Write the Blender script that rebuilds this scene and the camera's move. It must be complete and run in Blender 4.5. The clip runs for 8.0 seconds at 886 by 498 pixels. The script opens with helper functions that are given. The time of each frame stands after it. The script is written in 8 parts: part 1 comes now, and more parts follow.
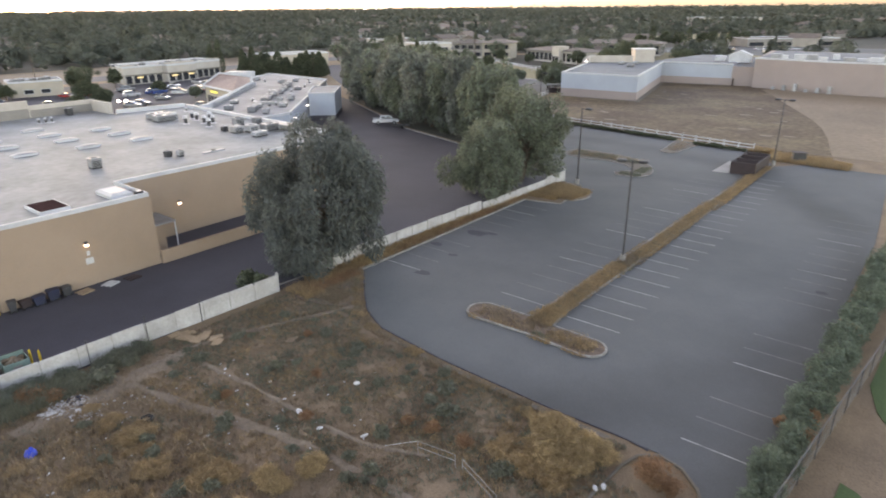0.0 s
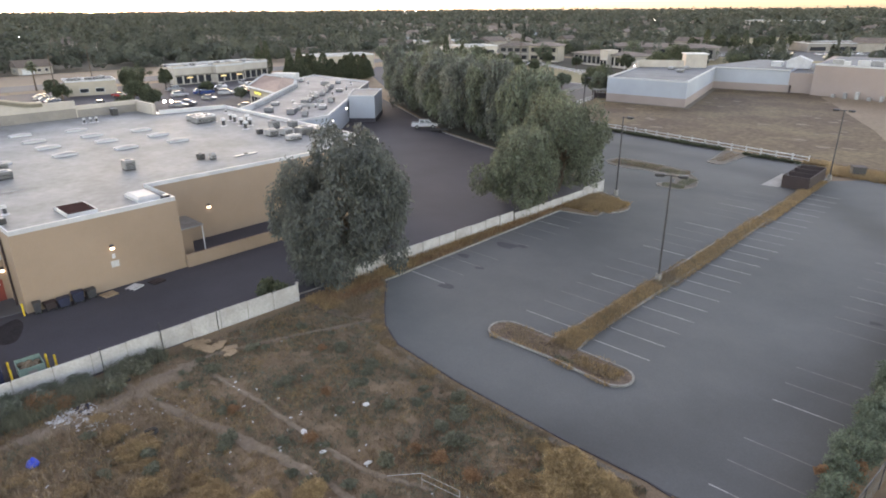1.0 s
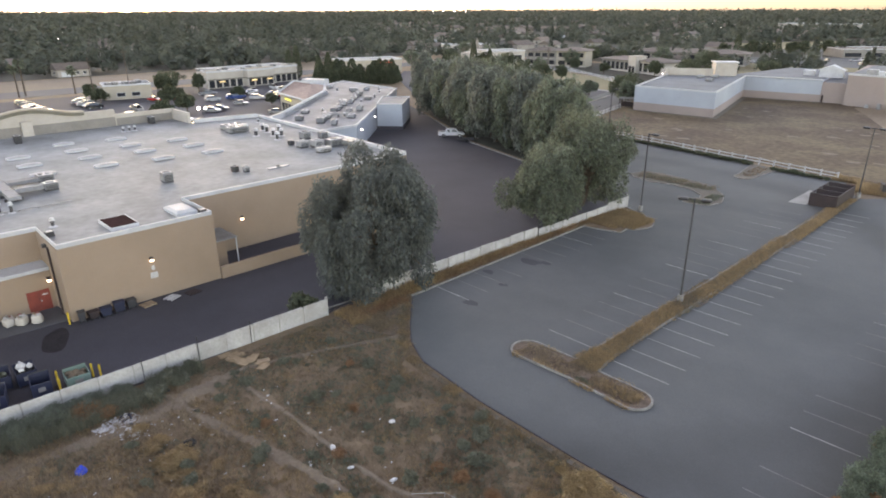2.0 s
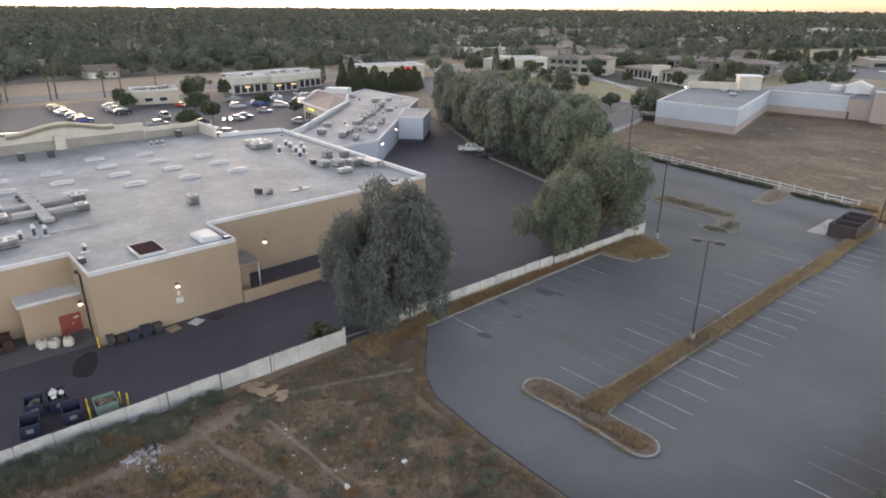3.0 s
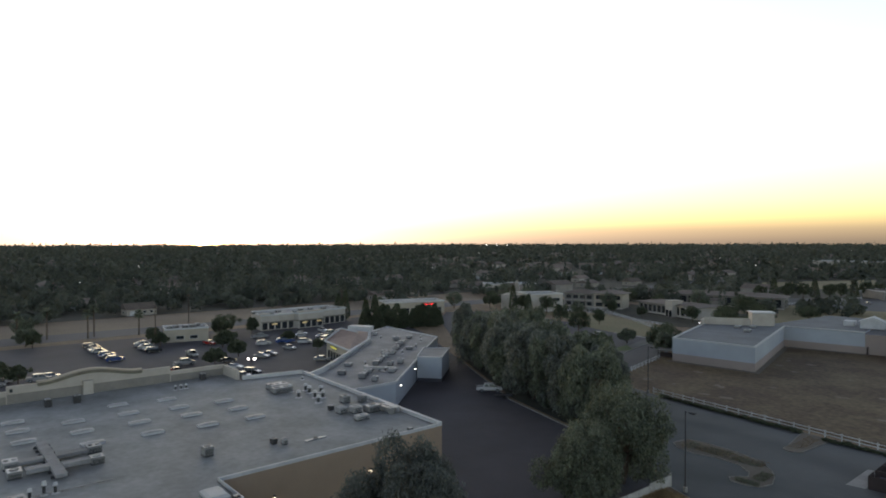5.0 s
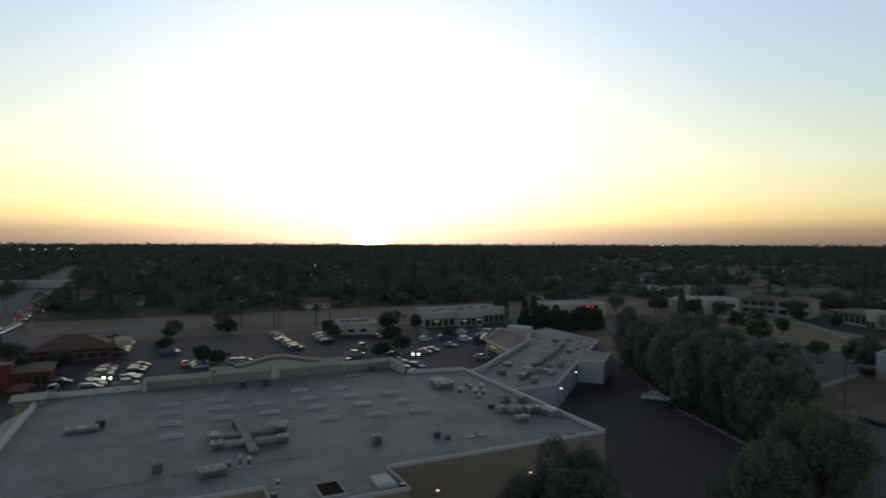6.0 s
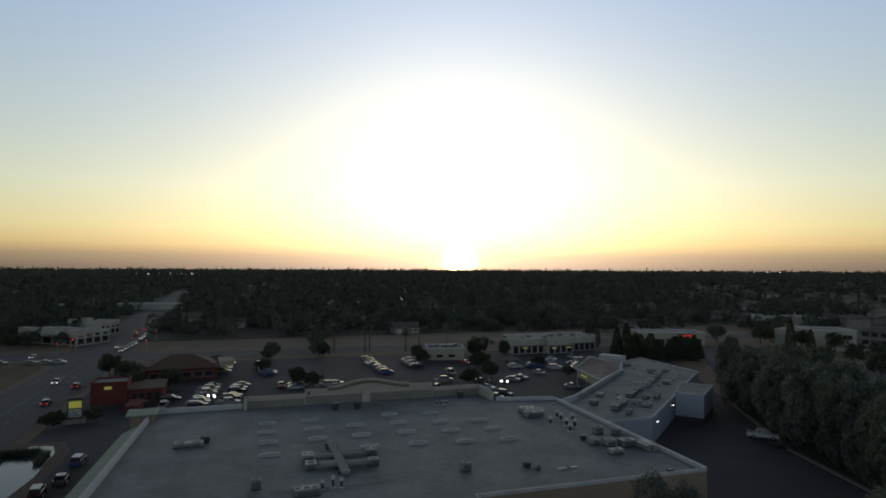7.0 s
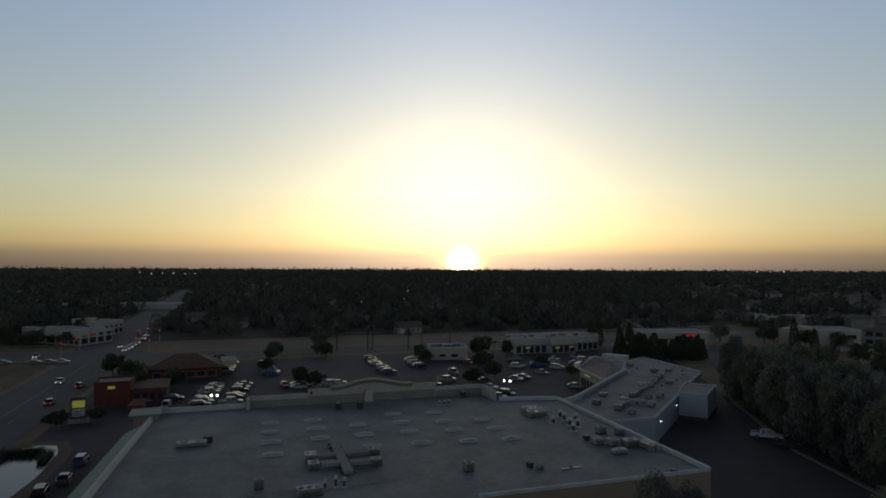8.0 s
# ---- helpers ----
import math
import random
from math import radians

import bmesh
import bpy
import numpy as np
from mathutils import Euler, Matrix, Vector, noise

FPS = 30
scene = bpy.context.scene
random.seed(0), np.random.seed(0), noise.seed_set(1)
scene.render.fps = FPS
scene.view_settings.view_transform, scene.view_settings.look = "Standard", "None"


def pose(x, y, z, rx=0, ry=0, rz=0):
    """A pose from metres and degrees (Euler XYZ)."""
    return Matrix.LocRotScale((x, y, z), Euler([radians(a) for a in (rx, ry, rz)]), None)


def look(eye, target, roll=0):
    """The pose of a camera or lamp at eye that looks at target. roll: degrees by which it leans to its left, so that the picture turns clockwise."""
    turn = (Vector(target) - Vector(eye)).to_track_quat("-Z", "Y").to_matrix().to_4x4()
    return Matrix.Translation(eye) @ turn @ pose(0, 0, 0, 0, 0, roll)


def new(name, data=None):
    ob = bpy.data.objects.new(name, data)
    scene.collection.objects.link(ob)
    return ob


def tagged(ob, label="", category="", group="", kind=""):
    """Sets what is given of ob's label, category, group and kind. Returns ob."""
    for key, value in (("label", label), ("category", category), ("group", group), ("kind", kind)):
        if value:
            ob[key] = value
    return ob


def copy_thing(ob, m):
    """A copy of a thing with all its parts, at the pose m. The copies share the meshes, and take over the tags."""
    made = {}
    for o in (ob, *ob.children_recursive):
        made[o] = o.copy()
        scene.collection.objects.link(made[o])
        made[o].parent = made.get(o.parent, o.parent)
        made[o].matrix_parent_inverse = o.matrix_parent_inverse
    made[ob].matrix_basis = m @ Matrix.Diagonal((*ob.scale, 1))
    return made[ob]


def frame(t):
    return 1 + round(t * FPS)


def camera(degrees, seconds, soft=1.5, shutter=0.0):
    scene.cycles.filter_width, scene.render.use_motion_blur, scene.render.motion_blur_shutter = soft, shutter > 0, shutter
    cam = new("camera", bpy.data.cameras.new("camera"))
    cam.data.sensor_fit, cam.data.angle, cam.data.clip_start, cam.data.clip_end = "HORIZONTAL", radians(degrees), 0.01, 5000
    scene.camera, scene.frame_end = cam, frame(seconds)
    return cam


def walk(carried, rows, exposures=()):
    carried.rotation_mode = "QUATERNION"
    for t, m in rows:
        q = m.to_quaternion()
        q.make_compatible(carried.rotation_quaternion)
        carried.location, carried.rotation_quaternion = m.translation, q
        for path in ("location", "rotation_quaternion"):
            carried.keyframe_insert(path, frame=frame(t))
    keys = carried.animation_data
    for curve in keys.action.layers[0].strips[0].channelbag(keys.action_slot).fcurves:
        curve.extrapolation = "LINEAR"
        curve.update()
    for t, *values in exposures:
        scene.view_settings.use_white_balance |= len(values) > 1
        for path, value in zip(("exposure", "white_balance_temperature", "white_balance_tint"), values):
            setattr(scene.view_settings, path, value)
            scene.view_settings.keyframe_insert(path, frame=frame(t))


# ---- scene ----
cam = camera(70.9, 8.0, 1.85, 0.3)
PATH = [
    (0, (0.501, 1.147, 24.306), (-11.233, 15.632, 17.061), -0.49),
    (0.5, (0.453, 3.088, 24.449), (-12.358, 16.645, 17.232), -0.30),
    (1, (0.357, 4.032, 24.590), (-12.440, 17.615, 17.397), -0.33),
    (1.5, (0.671, 3.698, 25.266), (-12.243, 17.164, 18.062), -0.31),
    (2, (0.857, 3.294, 26.748), (-12.485, 16.344, 19.558), -0.16),
    (3.5, (1.107, 3.485, 32.022), (-12.925, 15.877, 24.982), 0.02),
    (4, (1.043, 3.511, 32.912), (-13.656, 16.470, 28.910), -0.17),
    (4.2, (1.281, 3.374, 33.114), (-13.654, 16.514, 31.047), -0.20),
    (4.5, (1.750, 3.240, 33.400), (-13.285, 16.425, 33.051), -0.10),
    (5.3, (2.938, 2.956, 33.908), (-12.634, 15.506, 33.719), -0.02),
    (5.5, (2.864, 2.915, 33.885), (-13.354, 14.618, 33.691), -0.09),
    (6, (2.217, 2.777, 33.824), (-15.763, 11.535, 33.617), 0.15),
    (6.5, (2.075, 2.599, 33.820), (-16.828, 9.126, 33.610), 0.23),
    (6.9, (2.200, 2.530, 33.870), (-16.792, 8.793, 33.584), 0.50),
    (7, (2.231, 2.511, 33.887), (-16.791, 8.660, 34.494), 0.25),
    (7.5, (2.154, 2.497, 33.903), (-16.883, 8.603, 34.490), 0.22),
    (8, (2.098, 2.568, 33.874), (-16.951, 8.632, 34.467), 0.23),
]
walk(cam, [(t, look(eye, target, roll)) for t, eye, target, roll in PATH],
     exposures=[(0.0, 2.80, 7250, 26), (3.5, 2.53, 7250, 26), (4.2, 2.15, 7100, 24), (5.3, 0.58, 6400, 16), (6.5, -0.3, 6250, 15), (7.2, -0.5, 6220, 15), (8.0, -0.85, 6200, 15)])

# ---- sky and sun: the sun is setting in the west ----
SUN_DIR = Vector((-20000, 7073, 150)).normalized()
SUN_AZ = math.atan2(SUN_DIR.x, SUN_DIR.y)
world = bpy.data.worlds.new("sky")
scene.world = world
world.use_nodes = True
wt = world.node_tree
wt.nodes.clear()
w_out = wt.nodes.new("ShaderNodeOutputWorld")
w_bg = wt.nodes.new("ShaderNodeBackground")
w_sky = wt.nodes.new("ShaderNodeTexSky")
w_sky.sky_type = "NISHITA"
w_sky.sun_disc = False
w_sky.sun_elevation = radians(3.2)
w_sky.sun_rotation = SUN_AZ
w_sky.air_density = 1.0
w_sky.dust_density = 1.0
w_bg.inputs["Strength"].default_value = 0.62
w_hue = wt.nodes.new("ShaderNodeHueSaturation")
w_hue.inputs["Saturation"].default_value = 0.8
w_gam = wt.nodes.new("ShaderNodeGamma")
w_gam.inputs["Gamma"].default_value = 0.6
wt.links.new(w_sky.outputs[0], w_hue.inputs["Color"])
wt.links.new(w_hue.outputs[0], w_gam.inputs["Color"])
# haze over the horizon, a clear band above it, a deeper zenith
w_dir = wt.nodes.new("ShaderNodeTexCoord")
w_sep = wt.nodes.new("ShaderNodeSeparateXYZ")
wt.links.new(w_dir.outputs["Generated"], w_sep.inputs[0])
w_ramp = wt.nodes.new("ShaderNodeValToRGB")
stops = ((0.0, (0.20, 0.218, 0.245)), (0.018, (0.28, 0.28, 0.262)), (0.035, (0.50, 0.47, 0.325)), (0.06, (0.60, 0.60, 0.43)), (0.12, (0.65, 0.70, 0.61)), (0.42, (0.60, 0.75, 0.98)), (0.66, (0.183, 0.148, 0.132)), (1.0, (0.048, 0.038, 0.033)))
while len(w_ramp.color_ramp.elements) < len(stops):
    w_ramp.color_ramp.elements.new(0.5)
for el, (p, c) in zip(w_ramp.color_ramp.elements, stops):
    el.position = p
    el.color = (*c, 1)
wt.links.new(w_sep.outputs["Z"], w_ramp.inputs[0])
w_grad = wt.nodes.new("ShaderNodeVectorMath")
w_grad.operation = "MULTIPLY"
wt.links.new(w_gam.outputs[0], w_grad.inputs[0])
wt.links.new(w_ramp.outputs[0], w_grad.inputs[1])
# the bright aureole round the low sun, dimmed and reddened by the dust layer on the horizon
def sky_lobe(power, colour, rise):
    dot = wt.nodes.new("ShaderNodeVectorMath")
    dot.operation = "DOT_PRODUCT"
    dot.inputs[1].default_value = Vector((-20000, 7073, rise)).normalized()
    wt.links.new(w_dir.outputs["Generated"], dot.inputs[0])
    up = wt.nodes.new("ShaderNodeMath")
    up.operation = "MAXIMUM"
    up.inputs[1].default_value = 0.0
    wt.links.new(dot.outputs["Value"], up.inputs[0])
    pw = wt.nodes.new("ShaderNodeMath")
    pw.operation = "POWER"
    pw.inputs[1].default_value = power
    wt.links.new(up.outputs[0], pw.inputs[0])
    tint = wt.nodes.new("ShaderNodeVectorMath")
    tint.operation = "SCALE"
    tint.inputs[0].default_value = colour
    wt.links.new(pw.outputs[0], tint.inputs["Scale"])
    return tint.outputs[0]


def sky_sum(a, b, operation="ADD"):
    n = wt.nodes.new("ShaderNodeVectorMath")
    n.operation = operation
    wt.links.new(a, n.inputs[0])
    wt.links.new(b, n.inputs[1])
    return n.outputs[0]


w_dust = wt.nodes.new("ShaderNodeValToRGB")
dust = ((0.0, (0.42, 0.285, 0.135)), (0.02, (0.58, 0.445, 0.25)), (0.045, (0.90, 0.855, 0.71)), (0.075, (1.0, 1.0, 1.0)))
while len(w_dust.color_ramp.elements) < len(dust):
    w_dust.color_ramp.elements.new(0.5)
for el, (p, c) in zip(w_dust.color_ramp.elements, dust):
    el.position = p
    el.color = (*c, 1)
wt.links.new(w_sep.outputs["Z"], w_dust.inputs[0])
broad = sky_sum(sky_lobe(70, (0.205, 0.207, 0.17), 2300), sky_lobe(9, (0.185, 0.21, 0.17), 1800))
last = sky_sum(w_grad.outputs[0], sky_sum(broad, w_dust.outputs[0], "MULTIPLY"))
for power, colour, rise in ((8000, (34, 24, 10), 170), (1300, (2.2, 1.2, 0.22), 160), (240, (0.30, 0.135, 0.014), 0)):
    last = sky_sum(last, sky_lobe(power, colour, rise))
wt.links.new(last, w_bg.inputs["Color"])
wt.links.new(w_bg.outputs[0], w_out.inputs[0])
sun_data = bpy.data.lights.new("sun", "SUN")
sun_data.energy = 0.25
sun_data.angle = radians(0.6)
sun_data.color = (1.0, 0.62, 0.35)
sun = new("sun", sun_data)
sun.matrix_world = look(SUN_DIR * 100, (0, 0, 0))

# ---- builders' tools ----
def material(name, c1, c2, rough=0.9, scale=0.5, fine=12.0, bump=0.15, metal=0.0, vary=0.25, island=0.0, obj=0.0, spec=0.3, sharp=(0.35, 0.65), thin=0.0):
    """A surface with two colours in broad patches, fine grain, relief, and optional variation by leaf or by object."""
    m = bpy.data.materials.new(name)
    m.use_nodes = True
    nt = m.node_tree
    b = nt.nodes["Principled BSDF"]
    b.inputs["Roughness"].default_value = rough
    b.inputs["Metallic"].default_value = metal
    b.inputs["Specular IOR Level"].default_value = spec
    geo = nt.nodes.new("ShaderNodeNewGeometry")
    n1 = nt.nodes.new("ShaderNodeTexNoise")
    n1.inputs["Scale"].default_value = scale
    n1.inputs["Detail"].default_value = 6
    n1.inputs["Roughness"].default_value = 0.65
    n2 = nt.nodes.new("ShaderNodeTexNoise")
    n2.inputs["Scale"].default_value = fine
    n2.inputs["Detail"].default_value = 4
    for n in (n1, n2):
        nt.links.new(geo.outputs["Position"], n.inputs["Vector"])
    ramp = nt.nodes.new("ShaderNodeMapRange")
    ramp.inputs["From Min"].default_value, ramp.inputs["From Max"].default_value = sharp
    nt.links.new(n1.outputs["Fac"], ramp.inputs["Value"])
    mix = nt.nodes.new("ShaderNodeMix")
    mix.data_type = "RGBA"
    mix.inputs[6].default_value, mix.inputs[7].default_value = (*c1, 1), (*c2, 1)
    nt.links.new(ramp.outputs[0], mix.inputs[0])
    grain = nt.nodes.new("ShaderNodeMapRange")
    grain.inputs["From Min"].default_value, grain.inputs["From Max"].default_value = 0.25, 0.75
    grain.inputs["To Min"].default_value, grain.inputs["To Max"].default_value = 1 - vary, 1 + vary
    nt.links.new(n2.outputs["Fac"], grain.inputs["Value"])
    last = grain.outputs[0]
    for amount, source in ((island, geo.outputs["Random Per Island"]), (obj, None)):
        if amount:
            if source is None:
                source = nt.nodes.new("ShaderNodeObjectInfo").outputs["Random"]
            r = nt.nodes.new("ShaderNodeMapRange")
            r.inputs["To Min"].default_value, r.inputs["To Max"].default_value = 1 - amount, 1 + amount
            nt.links.new(source, r.inputs["Value"])
            mul = nt.nodes.new("ShaderNodeMath")
            mul.operation = "MULTIPLY"
            nt.links.new(last, mul.inputs[0])
            nt.links.new(r.outputs[0], mul.inputs[1])
            last = mul.outputs[0]
    tint = nt.nodes.new("ShaderNodeVectorMath")
    tint.operation = "SCALE"
    nt.links.new(mix.outputs[2], tint.inputs[0])
    nt.links.new(last, tint.inputs["Scale"])
    nt.links.new(tint.outputs[0], b.inputs["Base Color"])
    if bump:
        bp = nt.nodes.new("ShaderNodeBump")
        bp.inputs["Strength"].default_value = bump
        bp.inputs["Distance"].default_value = 0.05
        nt.links.new(n2.outputs["Fac"], bp.inputs["Height"])
        nt.links.new(bp.outputs[0], b.inputs["Normal"])
    if thin:
        # light through thin leaves
        tr = nt.nodes.new("ShaderNodeBsdfTranslucent")
        nt.links.new(tint.outputs[0], tr.inputs["Color"])
        both = nt.nodes.new("ShaderNodeMixShader")
        both.inputs[0].default_value = thin
        nt.links.new(b.outputs[0], both.inputs[1])
        nt.links.new(tr.outputs[0], both.inputs[2])
        nt.links.new(both.outputs[0], nt.nodes["Material Output"].inputs[0])
    return m


def glow(name, colour, strength):
    m = bpy.data.materials.new(name)
    m.use_nodes = True
    b = m.node_tree.nodes["Principled BSDF"]
    b.inputs["Base Color"].default_value = (*colour, 1)
    b.inputs["Emission Color"].default_value = (*colour, 1)
    b.inputs["Emission Strength"].default_value = strength
    return m


def thing(name, at=(0, 0, 0), turn=0.0, label="", category="", group="", kind=""):
    ob = new(name)
    ob.empty_display_size = 0.3
    ob.matrix_basis = pose(*at, 0, 0, turn)
    return tagged(ob, label, category, group, kind)


def part(name, bm, mat, parent=None, label="", smooth=False):
    me = bpy.data.meshes.new(name)
    if isinstance(bm, tuple):
        me.from_pydata(bm[0], [], bm[1])
        me.update()
    else:
        bm.normal_update()
        bm.to_mesh(me)
        bm.free()
    for p in me.polygons if smooth else ():
        p.use_smooth = True
    me.materials.append(mat)
    ob = new(name, me)
    if parent is not None:
        ob.parent = parent
    if label:
        ob["label"] = label
    return ob


def single(name, bm, mat, label, category, kind="", group="", smooth=False):
    return tagged(part(name, bm, mat, None, "", smooth), label, category, group, kind)


def box(x0, x1, y0, y1, z0, z1, bevel=0.0, bm=None):
    bm = bm or bmesh.new()
    made = bmesh.ops.create_cube(bm, size=1.0, matrix=Matrix.Translation(((x0 + x1) / 2, (y0 + y1) / 2, (z0 + z1) / 2)) @ Matrix.Diagonal((x1 - x0, y1 - y0, z1 - z0, 1)))
    if bevel:
        edges = {e for v in made["verts"] for e in v.link_edges}
        bmesh.ops.bevel(bm, geom=list(edges), offset=bevel, segments=1, affect="EDGES")
    return bm


def prism(pts, z0, z1, bm=None, bevel=0.0):
    """An upright prism over a plan outline."""
    bm = bm or bmesh.new()
    low = [bm.verts.new((x, y, z0)) for x, y in pts]
    high = [bm.verts.new((x, y, z1)) for x, y in pts]
    n = len(pts)
    area = sum(pts[i][0] * pts[(i + 1) % n][1] - pts[(i + 1) % n][0] * pts[i][1] for i in range(n))
    top = bm.faces.new(high if area > 0 else high[::-1])
    bm.faces.new(low[::-1] if area > 0 else low)
    for i in range(n):
        j = (i + 1) % n
        q = (low[i], low[j], high[j], high[i])
        bm.faces.new(q if area > 0 else q[::-1])
    if bevel:
        bmesh.ops.bevel(bm, geom=list(top.edges), offset=bevel, segments=1, affect="EDGES")
    return bm


def rod(p0, p1, r0, r1=None, n=8, bm=None):
    bm = bm or bmesh.new()
    p0, p1 = Vector(p0), Vector(p1)
    d = p1 - p0
    m = Matrix.Translation((p0 + p1) / 2) @ d.to_track_quat("Z", "Y").to_matrix().to_4x4()
    bmesh.ops.create_cone(bm, cap_ends=True, segments=n, radius1=r0, radius2=r0 if r1 is None else r1, depth=d.length, matrix=m)
    return bm


def band(pts, width, z0, z1, closed=False, bm=None):
    """A kerb-like band of given width along a plan line."""
    bm = bm or bmesh.new()
    n = len(pts)
    left, right = [], []
    for i, p in enumerate(pts):
        a = Vector(pts[(i - 1) % n] if closed or i else pts[0])
        b = Vector(pts[(i + 1) % n] if closed or i < n - 1 else pts[-1])
        d = (b - a).normalized()
        nrm = Vector((-d.y, d.x)) * width / 2
        left.append(Vector(p) + nrm)
        right.append(Vector(p) - nrm)
    rings = [[bm.verts.new((*q, z)) for q, z in ((l, z0), (l, z1), (r, z1), (r, z0))] for l, r in zip(left, right)]
    for i in range(n if closed else n - 1):
        a, b = rings[i], rings[(i + 1) % n]
        for k in range(4):
            bm.faces.new((a[k], a[(k + 1) % 4], b[(k + 1) % 4], b[k]))
    if not closed:
        bm.faces.new(rings[0][::-1])
        bm.faces.new(rings[-1])
    bmesh.ops.recalc_face_normals(bm, faces=bm.faces)
    return bm


def arc(cx, cy, r, a0, a1, n=8):
    return [(cx + r * math.cos(radians(a0 + (a1 - a0) * i / n)), cy + r * math.sin(radians(a0 + (a1 - a0) * i / n))) for i in range(n + 1)]


def cards(centres, along, across, length, width):
    """Flat leaf cards: centres, long and short directions (n x 3), lengths and widths (n)."""
    a = along * (length / 2)[:, None]
    b = across * (width / 2)[:, None]
    v = np.stack([centres - a - 0.35 * b, centres - 0.1 * a + b, centres + a + 0.2 * b, centres + 0.1 * a - b], 1).reshape(-1, 3)
    return v, np.arange(len(v)).reshape(-1, 4)


def unit(v):
    return v / np.maximum(np.linalg.norm(v, axis=1), 1e-6)[:, None]


def foliage(rng, lobes, count, length, width, droop=0.5, shell=0.35):
    """Leaf cards scattered in the outer shells of several lobes (rows of x, y, z, rx, ry, rz)."""
    lobes = np.asarray(lobes, float)
    weight = lobes[:, 3] * lobes[:, 4] + lobes[:, 3] * lobes[:, 5]
    pick = rng.choice(len(lobes), count, p=weight / weight.sum())
    d = unit(rng.normal(size=(count, 3)))
    r = 1 - shell * rng.random(count) ** 1.5 + 0.10 * rng.normal(size=count)
    c = lobes[pick, :3] + d * r[:, None] * lobes[pick, 3:]
    down = np.array([0, 0, -1.0])
    along = unit(rng.normal(size=(count, 3)) * (1 - droop) + down * droop + 0.35 * d)
    across = unit(np.cross(along, rng.normal(size=(count, 3))))
    s = 0.6 + 0.8 * rng.random(count)
    return cards(c, along, across, length * s, width * s)


def joined(pieces):
    vs, fs, n = [], [], 0
    for v, f in pieces:
        vs.append(v)
        fs.append(f + n)
        n += len(v)
    return np.concatenate(vs), np.concatenate(fs)


# ---- materials ----
M_DIRT = material("dry dirt", (0.203, 0.15, 0.1), (0.136, 0.102, 0.07), 0.97, 0.2, 9.0, 0.5, vary=0.3)
M_MULCH = material("reddish bark mulch", (0.155, 0.115, 0.086), (0.105, 0.08, 0.062), 0.97, 0.9, 8.0, 0.5, vary=0.45)
M_GREYDIRT = material("grey dusty soil", (0.14, 0.122, 0.10), (0.105, 0.095, 0.08), 0.95, 0.3, 6.0, 0.3, vary=0.2)
M_OLIVE = material("dry olive lawn", (0.15, 0.14, 0.075), (0.20, 0.165, 0.095), 0.95, 0.06, 1.5, 0.3, vary=0.25)
M_GREYSTONE = material("grey painted render", (0.40, 0.37, 0.33), (0.33, 0.305, 0.27), 0.9, 0.3, 8.0, 0.1, vary=0.08)
M_CORNICE = material("dark olive cornice", (0.16, 0.15, 0.12), (0.12, 0.11, 0.09), 0.8, 0.5, 8.0, 0.1, vary=0.1)
M_FIELD = material("dry field", (0.082, 0.058, 0.039), (0.145, 0.112, 0.066), 0.97, 0.075, 0.9, 0.4, vary=0.4, sharp=(0.4, 0.68))
M_VERGE = material("tan bare verge", (0.205, 0.16, 0.115), (0.16, 0.125, 0.09), 0.97, 0.04, 1.0, 0.3, vary=0.2)
# the shade under the trees is put into this ground's dark colour
M_SUBURB = material("suburban ground darkened as shade", (0.032, 0.032, 0.024), (0.055, 0.05, 0.037), 0.95, 0.015, 0.3, 0.2, vary=0.3)
M_PATH = material("trodden path", (0.192, 0.154, 0.117), (0.14, 0.112, 0.086), 0.97, 0.5, 5.0, 0.4, vary=0.25)
M_LOT = material("grey worn asphalt", (0.095, 0.101, 0.105), (0.067, 0.072, 0.075), 0.85, 0.04, 9.0, 0.15, vary=0.1, sharp=(0.36, 0.62))


def worn_track(m, cx, cy, radius, width, dark):
    """Darkens a surface along a wide turning track left by tyres."""
    nt = m.node_tree
    b = nt.nodes["Principled BSDF"]
    base = b.inputs["Base Color"].links[0].from_socket
    geo = nt.nodes.new("ShaderNodeNewGeometry")
    d = nt.nodes.new("ShaderNodeVectorMath")
    d.operation = "DISTANCE"
    d.inputs[1].default_value = (cx, cy, 0)
    off = nt.nodes.new("ShaderNodeMath")
    off.operation = "SUBTRACT"
    off.inputs[1].default_value = radius
    side = nt.nodes.new("ShaderNodeMath")
    side.operation = "ABSOLUTE"
    r = nt.nodes.new("ShaderNodeMapRange")
    r.interpolation_type = "SMOOTHSTEP"
    r.inputs["From Max"].default_value = width
    r.inputs["To Min"].default_value = dark
    mul = nt.nodes.new("ShaderNodeVectorMath")
    mul.operation = "SCALE"
    nt.links.new(geo.outputs["Position"], d.inputs[0])
    nt.links.new(d.outputs["Value"], off.inputs[0])
    nt.links.new(off.outputs[0], side.inputs[0])
    nt.links.new(side.outputs[0], r.inputs["Value"])
    nt.links.new(base, mul.inputs[0])
    nt.links.new(r.outputs[0], mul.inputs["Scale"])
    nt.links.new(mul.outputs[0], b.inputs["Base Color"])


